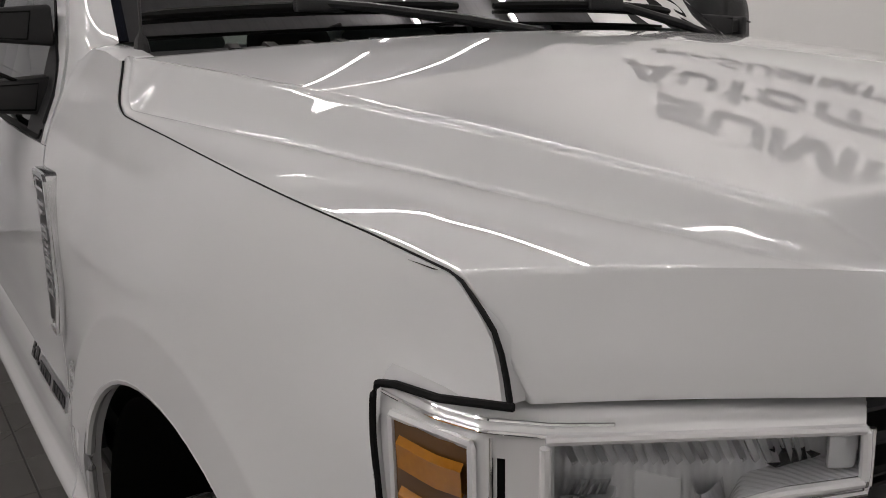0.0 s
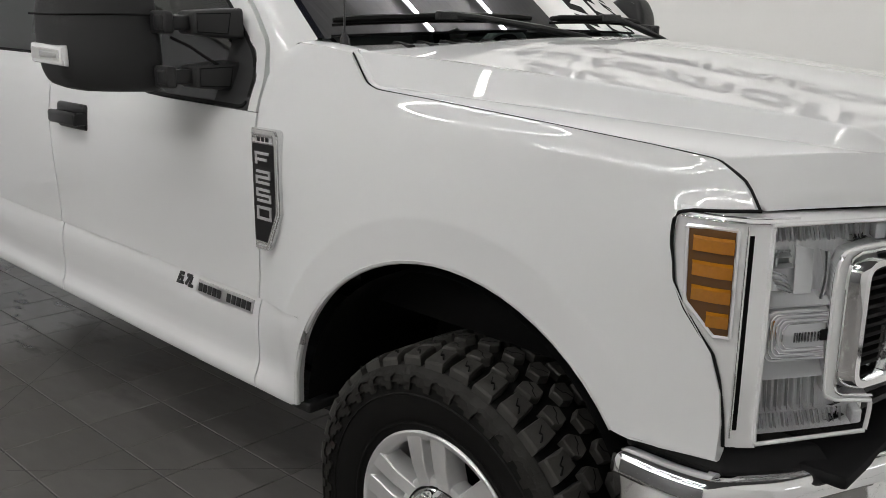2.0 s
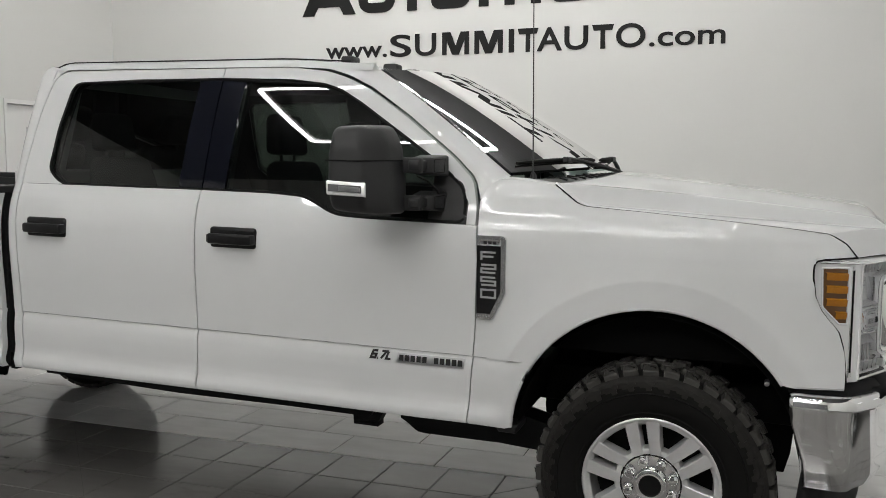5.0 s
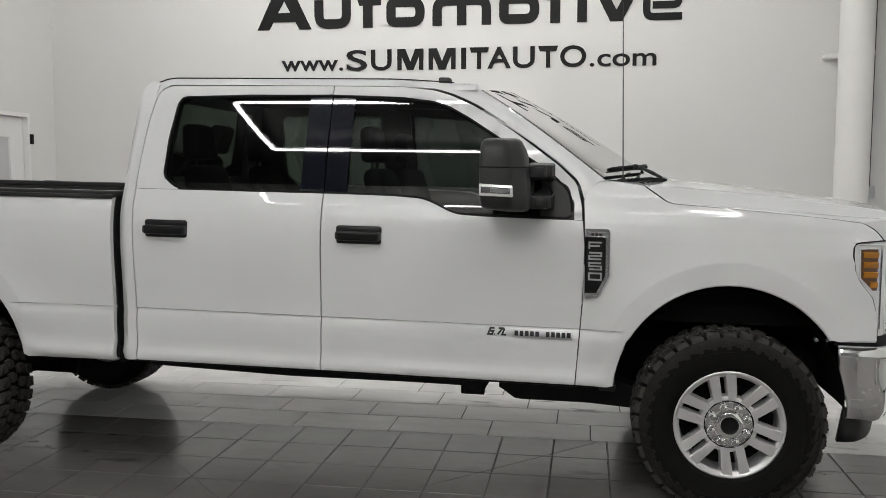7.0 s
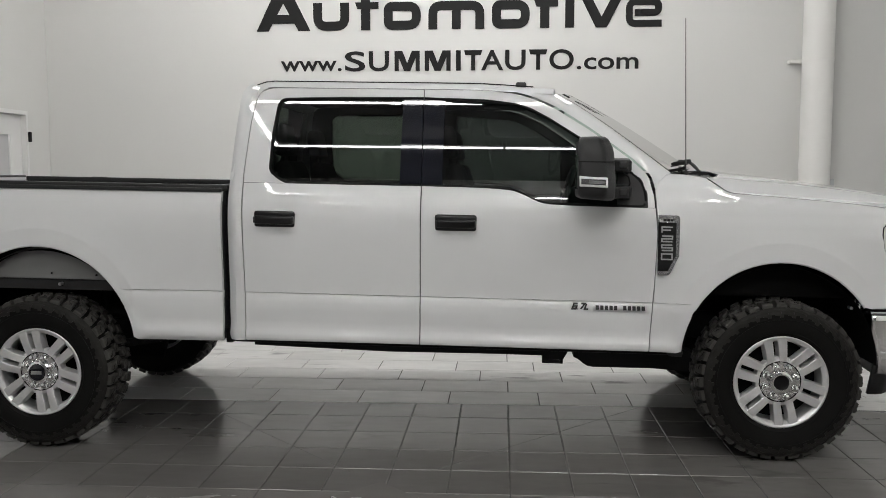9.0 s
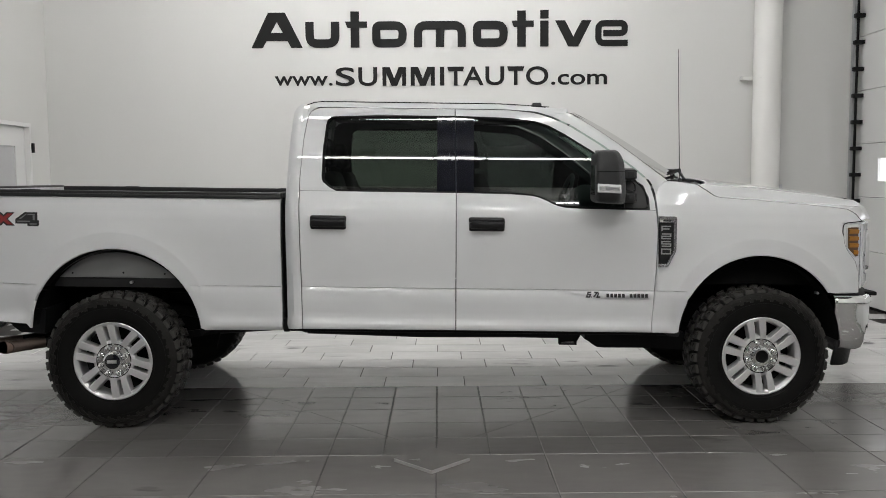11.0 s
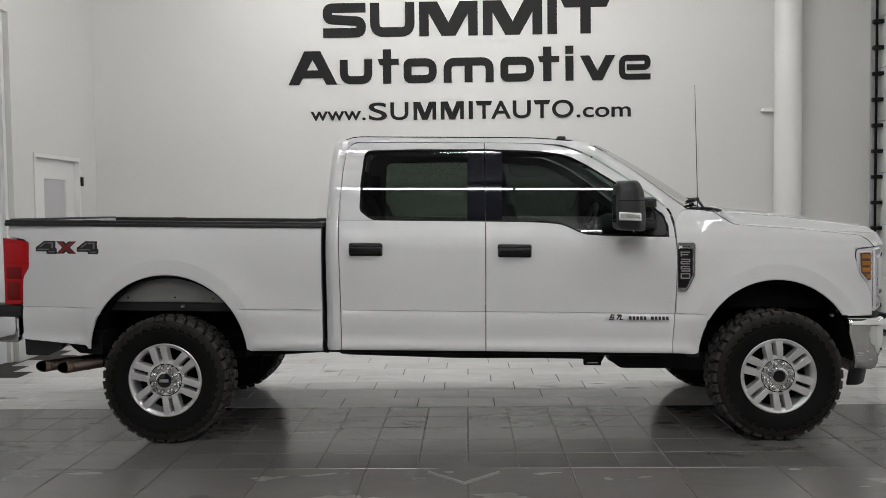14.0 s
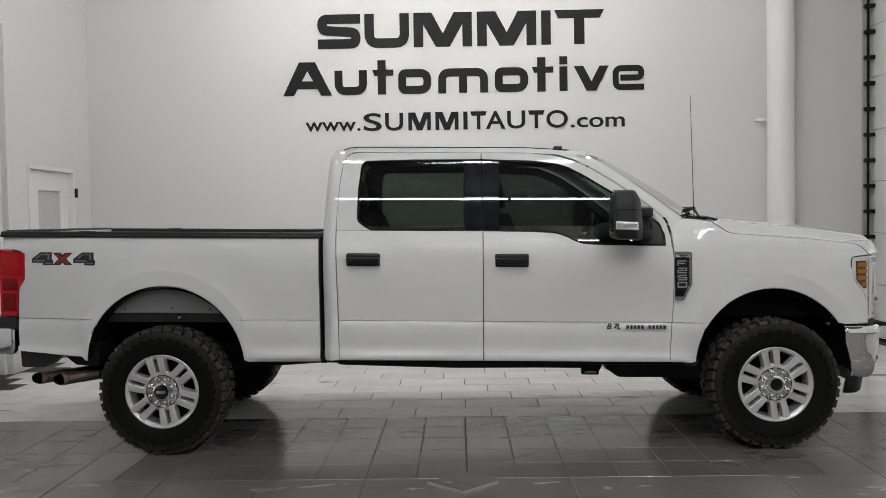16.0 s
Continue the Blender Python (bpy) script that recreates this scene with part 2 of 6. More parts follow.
def prism(outline, y0, y1, axis=1):
    """An outline of two coordinates, drawn out along an axis."""
    n = len(outline)
    place = {0: lambda p, d: (d, p[0], p[1]), 1: lambda p, d: (p[0], d, p[1]), 2: lambda p, d: (p[0], p[1], d)}[axis]
    verts = [place(p, y0) for p in outline] + [place(p, y1) for p in outline]
    faces = [tuple(range(n)), tuple(range(2 * n - 1, n - 1, -1))] + [(i, i + n, (i + 1) % n + n, (i + 1) % n) for i in range(n)]
    area = sum(outline[i][0] * outline[(i + 1) % n][1] - outline[(i + 1) % n][0] * outline[i][1] for i in range(n))
    if (area > 0) == ((y1 > y0) == (axis != 1)):
        faces = [tuple(reversed(f)) for f in faces]
    return verts, faces


def tube(path, radius, sides=12, caps=True):
    """A round bar along a path; radius may be a list."""
    path = [Vector(p) for p in path]
    verts, faces = [], []
    for i, p in enumerate(path):
        ahead = (path[min(i + 1, len(path) - 1)] - path[max(i - 1, 0)]).normalized()
        side = ahead.cross(Vector((0, 0, 1)) if abs(ahead.z) < 0.9 else Vector((1, 0, 0))).normalized()
        up = side.cross(ahead)
        r = radius[i] if isinstance(radius, (list, tuple)) else radius
        verts += [tuple(p + r * (math.cos(a) * side + math.sin(a) * up)) for a in (2 * math.pi * k / sides for k in range(sides))]
    for i in range(len(path) - 1):
        for k in range(sides):
            faces.append((i * sides + k, i * sides + (k + 1) % sides, (i + 1) * sides + (k + 1) % sides, (i + 1) * sides + k))
    if caps:
        faces += [tuple(range(sides - 1, -1, -1)), tuple((len(path) - 1) * sides + k for k in range(sides))]
    return verts, faces


def lathe(profile, sides=64):
    """Turns (radius, y) pairs round the y axis."""
    verts, faces = [], []
    for r, y in profile:
        verts += [(r * math.cos(a), y, r * math.sin(a)) for a in (2 * math.pi * k / sides for k in range(sides))]
    for i in range(len(profile) - 1):
        for k in range(sides):
            faces.append((i * sides + k, (i + 1) * sides + k, (i + 1) * sides + (k + 1) % sides, i * sides + (k + 1) % sides))
    return verts, faces


def along(points, n, axis=None):
    """n + 1 even points on a polyline: by length, or by one coordinate."""
    pts = np.array(points, float)
    s = pts[:, axis] if axis is not None else np.r_[0, np.cumsum(np.linalg.norm(np.diff(pts, axis=0), axis=1))]
    if s[-1] < s[0]:
        s = -s
    want = np.linspace(s[0], s[-1], n + 1)
    return np.stack([np.interp(want, s, pts[:, k]) for k in range(pts.shape[1])], 1)


def rounded(points, radius=0.03, steps=4, closed=False):
    """A polyline with its inner corners rounded."""
    pts = [np.array(p, float) for p in points]
    out = []
    n = len(pts)
    for i, p in enumerate(pts):
        if not closed and i in (0, n - 1):
            out.append(p)
            continue
        a, b = pts[i - 1], pts[(i + 1) % n]
        la, lb = np.linalg.norm(a - p), np.linalg.norm(b - p)
        r = min(radius, 0.45 * la, 0.45 * lb)
        s, e = p + (a - p) / la * r, p + (b - p) / lb * r
        out += [(1 - t) ** 2 * s + 2 * t * (1 - t) * p + t * t * e for t in np.linspace(0, 1, steps + 1)]
    return [tuple(p) for p in out]


def patch(bottom, top, left, right, nu, nv, lift, ubx=None, vbz=None):
    """A sheet between four edges drawn in x and z; lift(x, z) gives its half width. Returns corners, faces and the rim's indices."""
    if isinstance(ubx, (list, tuple, np.ndarray)):
        nu = len(ubx) - 1
        b, t = (np.stack([np.interp(c[0][0] + np.array(ubx) * (c[-1][0] - c[0][0]), [p[0] for p in c], [p[k] for p in c]) for k in (0, 1)], 1) for c in (bottom, top))
    else:
        b, t = along(bottom, nu, ubx), along(top, nu, ubx)
    l, r = along(left, nv, vbz), along(right, nv, vbz)
    verts = []
    for j in range(nv + 1):
        v = j / nv
        for i in range(nu + 1):
            u = i / nu
            p = ((1 - v) * b[i] + v * t[i] + (1 - u) * l[j] + u * r[j]
                 - ((1 - u) * (1 - v) * b[0] + u * (1 - v) * b[-1] + (1 - u) * v * t[0] + u * v * t[-1]))
            verts.append((p[0], -lift(p[0], p[1]), p[1]))
    w = nu + 1
    faces = [(j * w + i, j * w + i + 1, (j + 1) * w + i + 1, (j + 1) * w + i) for j in range(nv) for i in range(nu)]
    rim = [i for i in range(nu + 1)] + [j * w + nu for j in range(1, nv + 1)] + [nv * w + i for i in range(nu - 1, -1, -1)] + [j * w for j in range(nv - 1, 0, -1)]
    return verts, faces, rim


def folded(verts, faces, rim, depth=0.03):
    """Turns the sheet's rim inwards, as pressed steel is."""
    verts, faces = list(verts), list(faces)
    n, m = len(verts), len(rim)
    verts += [(verts[i][0], verts[i][1] + depth, verts[i][2]) for i in rim]
    faces += [(rim[k], n + k, n + (k + 1) % m, rim[(k + 1) % m]) for k in range(m)]
    return verts, faces


def band(outer, inner, n, lift, inset=0.0):
    """A strip between two polylines in x and z."""
    a, b = along(outer, n), along(inner, n)
    rows = 4
    verts = []
    for j in range(rows + 1):
        for i in range(n + 1):
            p = a[i] + (b[i] - a[i]) * j / rows
            verts.append((p[0], -lift(p[0], p[1]) + inset, p[1]))
    w = n + 1
    faces = [(j * w + i, (j + 1) * w + i, (j + 1) * w + i + 1, j * w + i + 1) for j in range(rows) for i in range(n)]
    rim = [i for i in range(n + 1)] + [j * w + n for j in range(1, rows + 1)] + [rows * w + i for i in range(n - 1, -1, -1)] + [j * w for j in range(rows - 1, 0, -1)]
    return verts, faces, rim


def sheet(rows):
    """Faces between rows of equal length."""
    w = len(rows[0])
    return [p for r in rows for p in r], [(j * w + i, j * w + i + 1, (j + 1) * w + i + 1, (j + 1) * w + i) for j in range(len(rows) - 1) for i in range(w - 1)]


def stroke(points, width, close=False):
    """A flat strip of even width along a polyline of two coordinates, as left and right edge."""
    pts = [np.array(p, float) for p in points]
    n = len(pts)
    left, right = [], []
    for i, p in enumerate(pts):
        a = pts[i - 1] if (i or close) else None
        b = pts[(i + 1) % n] if (i < n - 1 or close) else None
        da = (p - a) / np.linalg.norm(p - a) if a is not None else None
        db = (b - p) / np.linalg.norm(b - p) if b is not None else None
        da, db = (db if da is None else da), (da if db is None else db)
        na, nb = np.array([-da[1], da[0]]), np.array([-db[1], db[0]])
        m = na + nb
        m = m / max(1e-6, np.linalg.norm(m))
        k = 0.5 * width / max(0.35, float(m @ na))
        left.append(p + k * m)
        right.append(p - k * m)
    return left, right


def solid_stroke(points, width, put, depth, close=False):
    """The strip as a thin solid; put(x, y, d) gives the place of a point at depth d."""
    left, right = stroke(points, width, close)
    n = len(left)
    verts = [put(*p, d) for d in (0.0, depth) for p in (*left, *right)]
    faces = []
    for i in range(n if close else n - 1):
        j = (i + 1) % n
        faces += [(i, j, n + j, n + i), (2 * n + i, 3 * n + i, 3 * n + j, 2 * n + j), (i, 2 * n + i, 2 * n + j, j), (n + i, n + j, 3 * n + j, 3 * n + i)]
    if not close:
        faces += [(0, n, 3 * n, 2 * n), (n - 1, 3 * n - 1, 4 * n - 1, 2 * n - 1)]
    return verts, faces


# ---- the room ----
X0, X1, Y0, Y1, TOP = -2.69, 7.035, -10.2, 4.303, 5.1


def setting(name, lump, mat, label, category, angle=0):
    ob = part(name, *lump, mat, angle=angle)
    return tagged(ob, label, category, "", "structure")


setting("wall_back", block((X0 - 0.2, Y1, -0.1), (X1 + 0.2, Y1 + 0.2, TOP)), WALL, "plain white painted back wall of the showroom", "wall")
setting("wall_left", join(block((X0 - 0.2, 2.265, -0.1), (X0, 2.69, TOP)), block((X0 - 0.2, 3.83, -0.1), (X0, Y1, TOP)), block((X0 - 0.2, 2.69, 2.22), (X0, 3.83, TOP)),
        block((X0 - 0.2, -4.5, 3.64), (X0, 2.265, TOP)), block((X0 - 0.2, Y0, -0.1), (X0, -4.5, TOP))), WALL, "white painted side wall with two door openings", "wall")
setting("wall_right", join(block((X1, 4.12, -0.1), (X1 + 0.2, Y1, TOP)), block((X1, -1.2, 4.4), (X1 + 0.2, 4.12, TOP)), block((X1, Y0, -0.1), (X1 + 0.2, -1.2, TOP))), WALL,
        "white painted side wall round the overhead door", "wall")
setting("wall_behind", block((X0 - 0.2, Y0 - 0.2, -0.1), (X1 + 0.2, Y0, TOP)), DIM_WALL, "plain grey wall closing the showroom", "wall")
floor = setting("floor", block((X0 - 0.2, Y0 - 0.2, -0.1), (X1 + 0.2, Y1 + 0.2, -0.0035)), GROUT, "dark grey porcelain tile floor with thin dark joints", "floor")
deck = []
y = Y0
while y < Y1:
    deck += [(y, TOP), (y + 0.07, TOP), (y + 0.09, TOP + 0.0016), (y + 0.13, TOP + 0.0016), (y + 0.15, TOP)]
    y += 0.16
setting("ceiling", sheet([[(X1 + 0.2, a, b) for a, b in deck], [(X0 - 0.2, a, b) for a, b in deck]]), CEILING, "dark corrugated metal deck ceiling", "ceiling")
setting("ceiling_soffit", block((X0 - 0.2, Y0 - 0.2, TOP - 0.035), (X1 + 0.2, -6.4, TOP - 0.005)), WALL, "white flat ceiling over the rear of the room", "ceiling")
setting("baseboard", join(block((X0, Y1 - 0.018, 0.0), (X1, Y1 - 0.0005, 0.10), 0.004), block((X0 + 0.0005, 3.87, 0.0), (X0 + 0.018, Y1 - 0.02, 0.10), 0.004)), GREY_WALL, "low grey baseboard along the walls", "baseboard")

# side door in the left wall, with its small window
door = thing("door_1", (X0, 3.26, 0.0), "white steel service door with a narrow glazed panel, closed", "door", kind="structure")
part("door_leaf", *join(block((X0 - 0.09, 2.735, 0.005), (X0 - 0.05, 3.02, 2.17)), block((X0 - 0.09, 3.56, 0.005), (X0 - 0.05, 3.785, 2.17)), block((X0 - 0.09, 3.02, 0.005), (X0 - 0.05, 3.56, 0.95)),
                        block((X0 - 0.09, 3.02, 1.95), (X0 - 0.05, 3.56, 2.17))), DOOR_WHITE, door, angle=0)
part("door_frame", *join(block((X0 - 0.12, 2.692, 0.0), (X0 + 0.012, 2.73, 2.218)), block((X0 - 0.12, 3.79, 0.0), (X0 + 0.012, 3.828, 2.218)), block((X0 - 0.12, 2.73, 2.175), (X0 + 0.012, 3.79, 2.218))), DOOR_WHITE, door, angle=0)
part("pane", *block((X0 - 0.075, 3.02, 0.95), (X0 - 0.068, 3.56, 1.95)), GREY_WALL, door, "frosted grey pane", angle=0)
part("hinge", *block((X0 + 0.012, 3.815, 1.88), (X0 + 0.035, 3.86, 1.99), 0.004), DARK, door, "dark steel door hinge", angle=0)
part("hinge", *block((X0 + 0.012, 3.815, 0.25), (X0 + 0.035, 3.86, 0.36), 0.004), DARK, door, "dark steel door hinge", angle=0)

# wide sectional door further along the left wall
shutter = thing("door_2", (X0 - 0.1, -1.14, 0.0), "wide smooth light grey sectional door in the side wall, closed", "sectional door", kind="structure")
for k in range(6):
    part("panel", *block((X0 - 0.14, -4.5, 0.004 + 0.607 * k), (X0 - 0.10, 2.265, 0.609 + 0.607 * k), 0.002), PALE_PANEL, shutter, angle=0)
part("shutter_rail", *block((X0 - 0.16, 2.205, 0.0), (X0 - 0.06, 2.26, 3.64)), DOOR_WHITE, shutter, angle=0)

# overhead door in the right wall
garage = thing("door_3", (X1, 1.4, 0.0), "white sectional overhead door with small windows, closed", "overhead door", kind="structure")
seams = [0.03, 0.675, 1.302, 1.928, 2.554, 3.19, 3.815, 4.40]
for a, b in zip(seams, seams[1:]):
    if a == 1.302:
        cells = [-1.2, -0.75, -0.15, 0.35, 0.95, 1.45, 2.25, 2.90, 3.55, 4.12]
        lumps = [block((X1 + 0.02, -1.2, a), (X1 + 0.06, 4.12, 1.49)), block((X1 + 0.02, -1.2, 1.745), (X1 + 0.06, 4.12, b - 0.006))]
        lumps += [block((X1 + 0.02, cells[k], 1.49), (X1 + 0.06, cells[k + 1], 1.745)) for k in range(0, 9, 2)]
        part("section", *join(*lumps), DOOR_WHITE, garage, angle=0)
        for k in range(1, 9, 2):
            w = part("window", *join(block((X1 + 0.005, cells[k] - 0.02, 1.47), (X1 + 0.019, cells[k + 1] + 0.02, 1.49)), block((X1 + 0.005, cells[k] - 0.02, 1.745), (X1 + 0.019, cells[k + 1] + 0.02, 1.765)),
                                     block((X1 + 0.005, cells[k] - 0.02, 1.49), (X1 + 0.019, cells[k], 1.745)), block((X1 + 0.005, cells[k + 1], 1.49), (X1 + 0.019, cells[k + 1] + 0.02, 1.745))), DOOR_WHITE, garage, angle=0)
            part("pane", *block((X1 + 0.035, cells[k], 1.49), (X1 + 0.045, cells[k + 1], 1.745)), PANE_GLOW, w, "bright daylit pane", angle=0)
    else:
        part("section", *block((X1 + 0.02, -1.2, a), (X1 + 0.06, 4.12, b - 0.006), 0.006), DOOR_WHITE, garage, angle=0)
part("bottom_seal", *block((X1 + 0.02, -1.2, 0.0), (X1 + 0.05, 4.12, 0.03)), SEAL, garage, angle=0)
part("backing", *block((X1 + 0.07, -1.2, 0.0), (X1 + 0.1, 4.12, 4.4)), DARK, garage, angle=0)
part("track", *join(block((X1 - 0.085, 4.085, 0.0), (X1 - 0.005, 4.095, 4.9)), block((X1 - 0.085, 4.04, 0.0), (X1 - 0.075, 4.085, 4.9))), TRACK, garage, "galvanised steel door track", angle=0)
part("track_seal", *block((X1 - 0.055, 4.00, 0.0), (X1 - 0.04, 4.038, 4.4)), SEAL, garage, angle=0)
for k in range(15):
    part("roller_bracket", *join(block((X1 - 0.10, 3.96, 0.30 + 0.31 * k), (X1 + 0.015, 4.035, 0.345 + 0.31 * k), 0.006), tube([(X1 - 0.05, 4.03, 0.322 + 0.31 * k), (X1 - 0.05, 4.075, 0.322 + 0.31 * k)], 0.022, 10)), DARK, garage,
         "dark roller bracket", angle=30)

# white pipe on the back wall with its strap
pipe = thing("wall_pipe", (5.972, 4.13, 0.0), "fat white painted pipe strapped upright to the back wall", "pipe", kind="structure")
part("pipe_body", *tube([(5.972, 4.13, 0.0), (5.972, 4.13, 1.9), (5.972, 4.13, TOP)], 0.160, 40), WALL_PIPE, pipe)
part("pipe_coupling", *tube([(5.972, 4.13, 1.60), (5.972, 4.13, 1.64)], 0.163, 40), WALL_PIPE, pipe)
part("strap", *join(tube([(5.972, 4.13, 2.715), (5.972, 4.13, 2.75)], 0.166, 40), block((5.70, 4.19, 2.705), (5.83, 4.301, 2.745), 0.004)), WALL_PIPE, pipe, angle=30)
for k in range(24):
    part("pipe_seam", *tube([(5.972, 4.13, 0.16 + 0.2 * k), (5.972, 4.13, 0.165 + 0.2 * k)], 0.1618, 40), WALL_PIPE, pipe)
tagged(part("cable", *tube([(6.175, 4.26, 1.45), (6.175, 4.26, 2.5), (6.175, 4.26, TOP)], 0.012, 8), DARK), "thin dark conduit beside the white pipe", "cable")
tagged(part("junction_box", *block((6.12, 4.24, 1.33), (6.23, 4.302, 1.45), 0.006), TRACK), "small grey junction box on the back wall", "junction box")


# ---- light loops under the ceiling ----
def light_loop(x0, x1, y0, y1, z=4.86, glowing=TUBE):
    loop = thing("light_loop", ((x0 + x1) / 2, (y0 + y1) / 2, z), "rectangular loop of white light tubes under the ceiling", "ceiling light", "light loops")
    w = 0.0245
    corners = [(x0, y0), (x1, y0), (x1, y1), (x0, y1)]
    for k in range(4):
        (ax, ay), (bx, by) = corners[k], corners[(k + 1) % 4]
        d = (Vector((bx, by, 0)) - Vector((ax, ay, 0))).normalized()
        length = math.hypot(bx - ax, by - ay)
        pieces = max(1, round(length / 2.4))
        for n in range(pieces):
            a = Vector((ax, ay, z)) + d * (length * n / pieces + 0.02)
            b = Vector((ax, ay, z)) + d * (length * (n + 1) / pieces - 0.02)
            part("tube", *tube([a, b], w, 8), glowing, loop, "glowing white tube")
            part("tube_housing", *tube([a + Vector((0, 0, 0.055)), b + Vector((0, 0, 0.055))], 0.03, 6), TRACK, loop)
            for e in (a, b):
                part("hanger", *tube([e + Vector((0, 0, 0.05)), e + Vector((0, 0, TOP - z + 0.02))], 0.006, 6), TRACK, loop)


light_loop(0.15, 5.2, -4.5, -3.0)
light_loop(-0.95, 4.3, 1.1, 2.4, glowing=BRIGHT_TUBE)
light_loop(0.15, 5.2, -8.6, -7.3)

# ---- lettering on the back wall ----
GLYPHS = {
    "S": [[(1, 1), (0, 1), (0, 0.55), (1, 0.45), (1, 0), (0, 0)]], "U": [[(0, 1), (0, 0), (1, 0), (1, 1)]], "I": [[(0, 0), (0, 1)]],
    "u": [[(0, 1), (0, 0), (1, 0), (1, 1)]], "o": [[(0, 0.5), (0, 1), (1, 1), (1, 0), (0, 0), (0, 0.5)]], "m": [[(0, 0), (0, 1), (1, 1), (1, 0)], [(0.5, 1), (0.5, 0)]],
    "i": [[(0, 0), (0, 1)], [(0, 1.60), (0, 1.603)]], "e": [[(1, 0), (0, 0), (0, 1), (1, 1), (1, 0.5), (0.3, 0.5)]],
}
PLATES = {
    "M": [[(0, 0), (0.165, 0), (0.165, 1), (0, 1)], [(0.835, 0), (1, 0), (1, 1), (0.835, 1)], [(0.05, 1), (0.31, 1), (0.62, 0), (0.38, 0)], [(0.69, 1), (0.95, 1), (0.62, 0), (0.38, 0)]],
    "T": [[(0.08, 0.76), (0.92, 0.76), (1, 1), (0, 1)], [(0.395, 0), (0.605, 0), (0.605, 0.77), (0.395, 0.77)]],
    "A": [[(0, 0), (0.22, 0), (0.60, 1), (0.335, 1)], [(0.78, 0), (1, 0), (0.665, 1), (0.40, 1)], [(0.22, 0.2), (0.78, 0.2), (0.70, 0.43), (0.30, 0.43)]],
    "v": [[(0, 1), (0.27, 1), (0.64, 0), (0.36, 0)], [(0.73, 1), (1, 1), (0.64, 0), (0.36, 0)]],
    "t": [[(0.25, 0), (0.64, 0), (0.64, 1.385), (0.25, 1.385)], [(0.10, 0.76), (1, 0.76), (1, 1), (0, 1)]],
}
sign = thing("wall_lettering", (2.1, Y1, 2.66), "large black cut-out lettering on the white back wall", "sign")


def drawn_letter(ch, x0, x1, z0, height, weight):
    """One letter from even strokes or plates, raised from the wall."""
    lumps = []
    if ch in PLATES:
        for n, plate in enumerate(PLATES[ch]):
            lumps.append(prism([(lerp(x0, x1, a), z0 + b * height) for a, b in plate], Y1, Y1 - 0.014 - 0.0005 * n))
    else:
        w, h = max(1e-4, x1 - x0 - weight), height - weight
        for n, line in enumerate(GLYPHS[ch]):
            pts = [np.array((x0 + weight / 2 + a * w, z0 + weight / 2 + b * h)) for a, b in line]
            shut = np.allclose(pts[0], pts[-1])
            if not shut:
                for k, m in ((0, 1), (-1, -2)):
                    d = pts[k] - pts[m]
                    pts[k] = pts[k] + d / np.linalg.norm(d) * weight * 0.49
            pts = rounded(pts, weight * 0.95, 5)
            if shut:
                pts = pts[:-1]
            lumps.append(solid_stroke(pts, weight, lambda a, b, d, n=n: (a, Y1 - d, b), 0.014 + 0.0005 * n, shut))
    part("letter", *join(*lumps), SIGN, sign, angle=0)


def line_x(u):
    """Places along the lettering, in hundredths of its own grid."""
    return -0.184 + (u - 504) * 4.51 / 634


for ch, a, b in (("S", 565, 641), ("U", 648.5, 727), ("M", 735, 838), ("M", 847, 951), ("I", 960, 978), ("T", 983, 1070)):
    drawn_letter(ch, line_x(a), line_x(b), 3.712, 0.426, 0.118)
for ch, a, b in (("A", 502, 588.5), ("u", 593.6, 651), ("t", 660.7, 698), ("o", 706.4, 765), ("m", 777, 865), ("o", 877, 936), ("t", 942.6, 980), ("i", 991, 1006), ("v", 1016.5, 1077.7), ("e", 1084.5, 1139.5)):
    drawn_letter(ch, line_x(a), line_x(b), 3.130, 0.418 if ch == "A" else 0.308, 0.074 if ch == "e" else 0.100)


def font_word(text, x0, x1, z0, z1, put, mat, parent, name="lettering", label="", weight=0.0, depth=0.006):
    """A word in the built-in font, fitted into a box; put(a, b, d) gives places."""
    cu = bpy.data.curves.new(name, "FONT")
    cu.body, cu.extrude, cu.offset, cu.resolution_u = text, 0.02, weight, 5
    ob = bpy.data.objects.new(name, cu)
    me = bpy.data.meshes.new_from_object(ob)
    co = [v.co.copy() for v in me.vertices]
    faces = [tuple(p.vertices) for p in me.polygons]
    bpy.data.objects.remove(ob)
    xs, ys = [c.x for c in co], [c.y for c in co]
    verts = [put(lerp(x0, x1, (c.x - min(xs)) / (max(xs) - min(xs))), lerp(z0, z1, (c.y - min(ys)) / (max(ys) - min(ys))), depth * (c.z > 0) ) for c in co]
    return part(name, verts, faces, mat, parent, label, angle=0)


on_wall = lambda a, b, d: (a, Y1 - d, b)
font_word("www", line_x(540), line_x(630), 2.678, 2.794, on_wall, SIGN, sign, "letters", weight=0.012, depth=0.012)
font_word(".", line_x(632), line_x(638), 2.678, 2.712, on_wall, SIGN, sign, "letters", weight=0.0, depth=0.012)


def url_letter(ch, a, b):
    if ch in "MTI":
        plates = PLATES[ch] if ch != "I" else [[(0, 0), (1, 0), (1, 1), (0, 1)]]
        part("letter", *join(*[prism([(lerp(line_x(a), line_x(b), p), 2.672 + q * 0.224) for p, q in plate], Y1, Y1 - 0.012 - 0.0005 * n) for n, plate in enumerate(plates)]), SIGN, sign, angle=0)
    else:
        font_word(ch, line_x(a), line_x(b), 2.672, 2.896, on_wall, SIGN, sign, "letter", weight=0.014, depth=0.012)


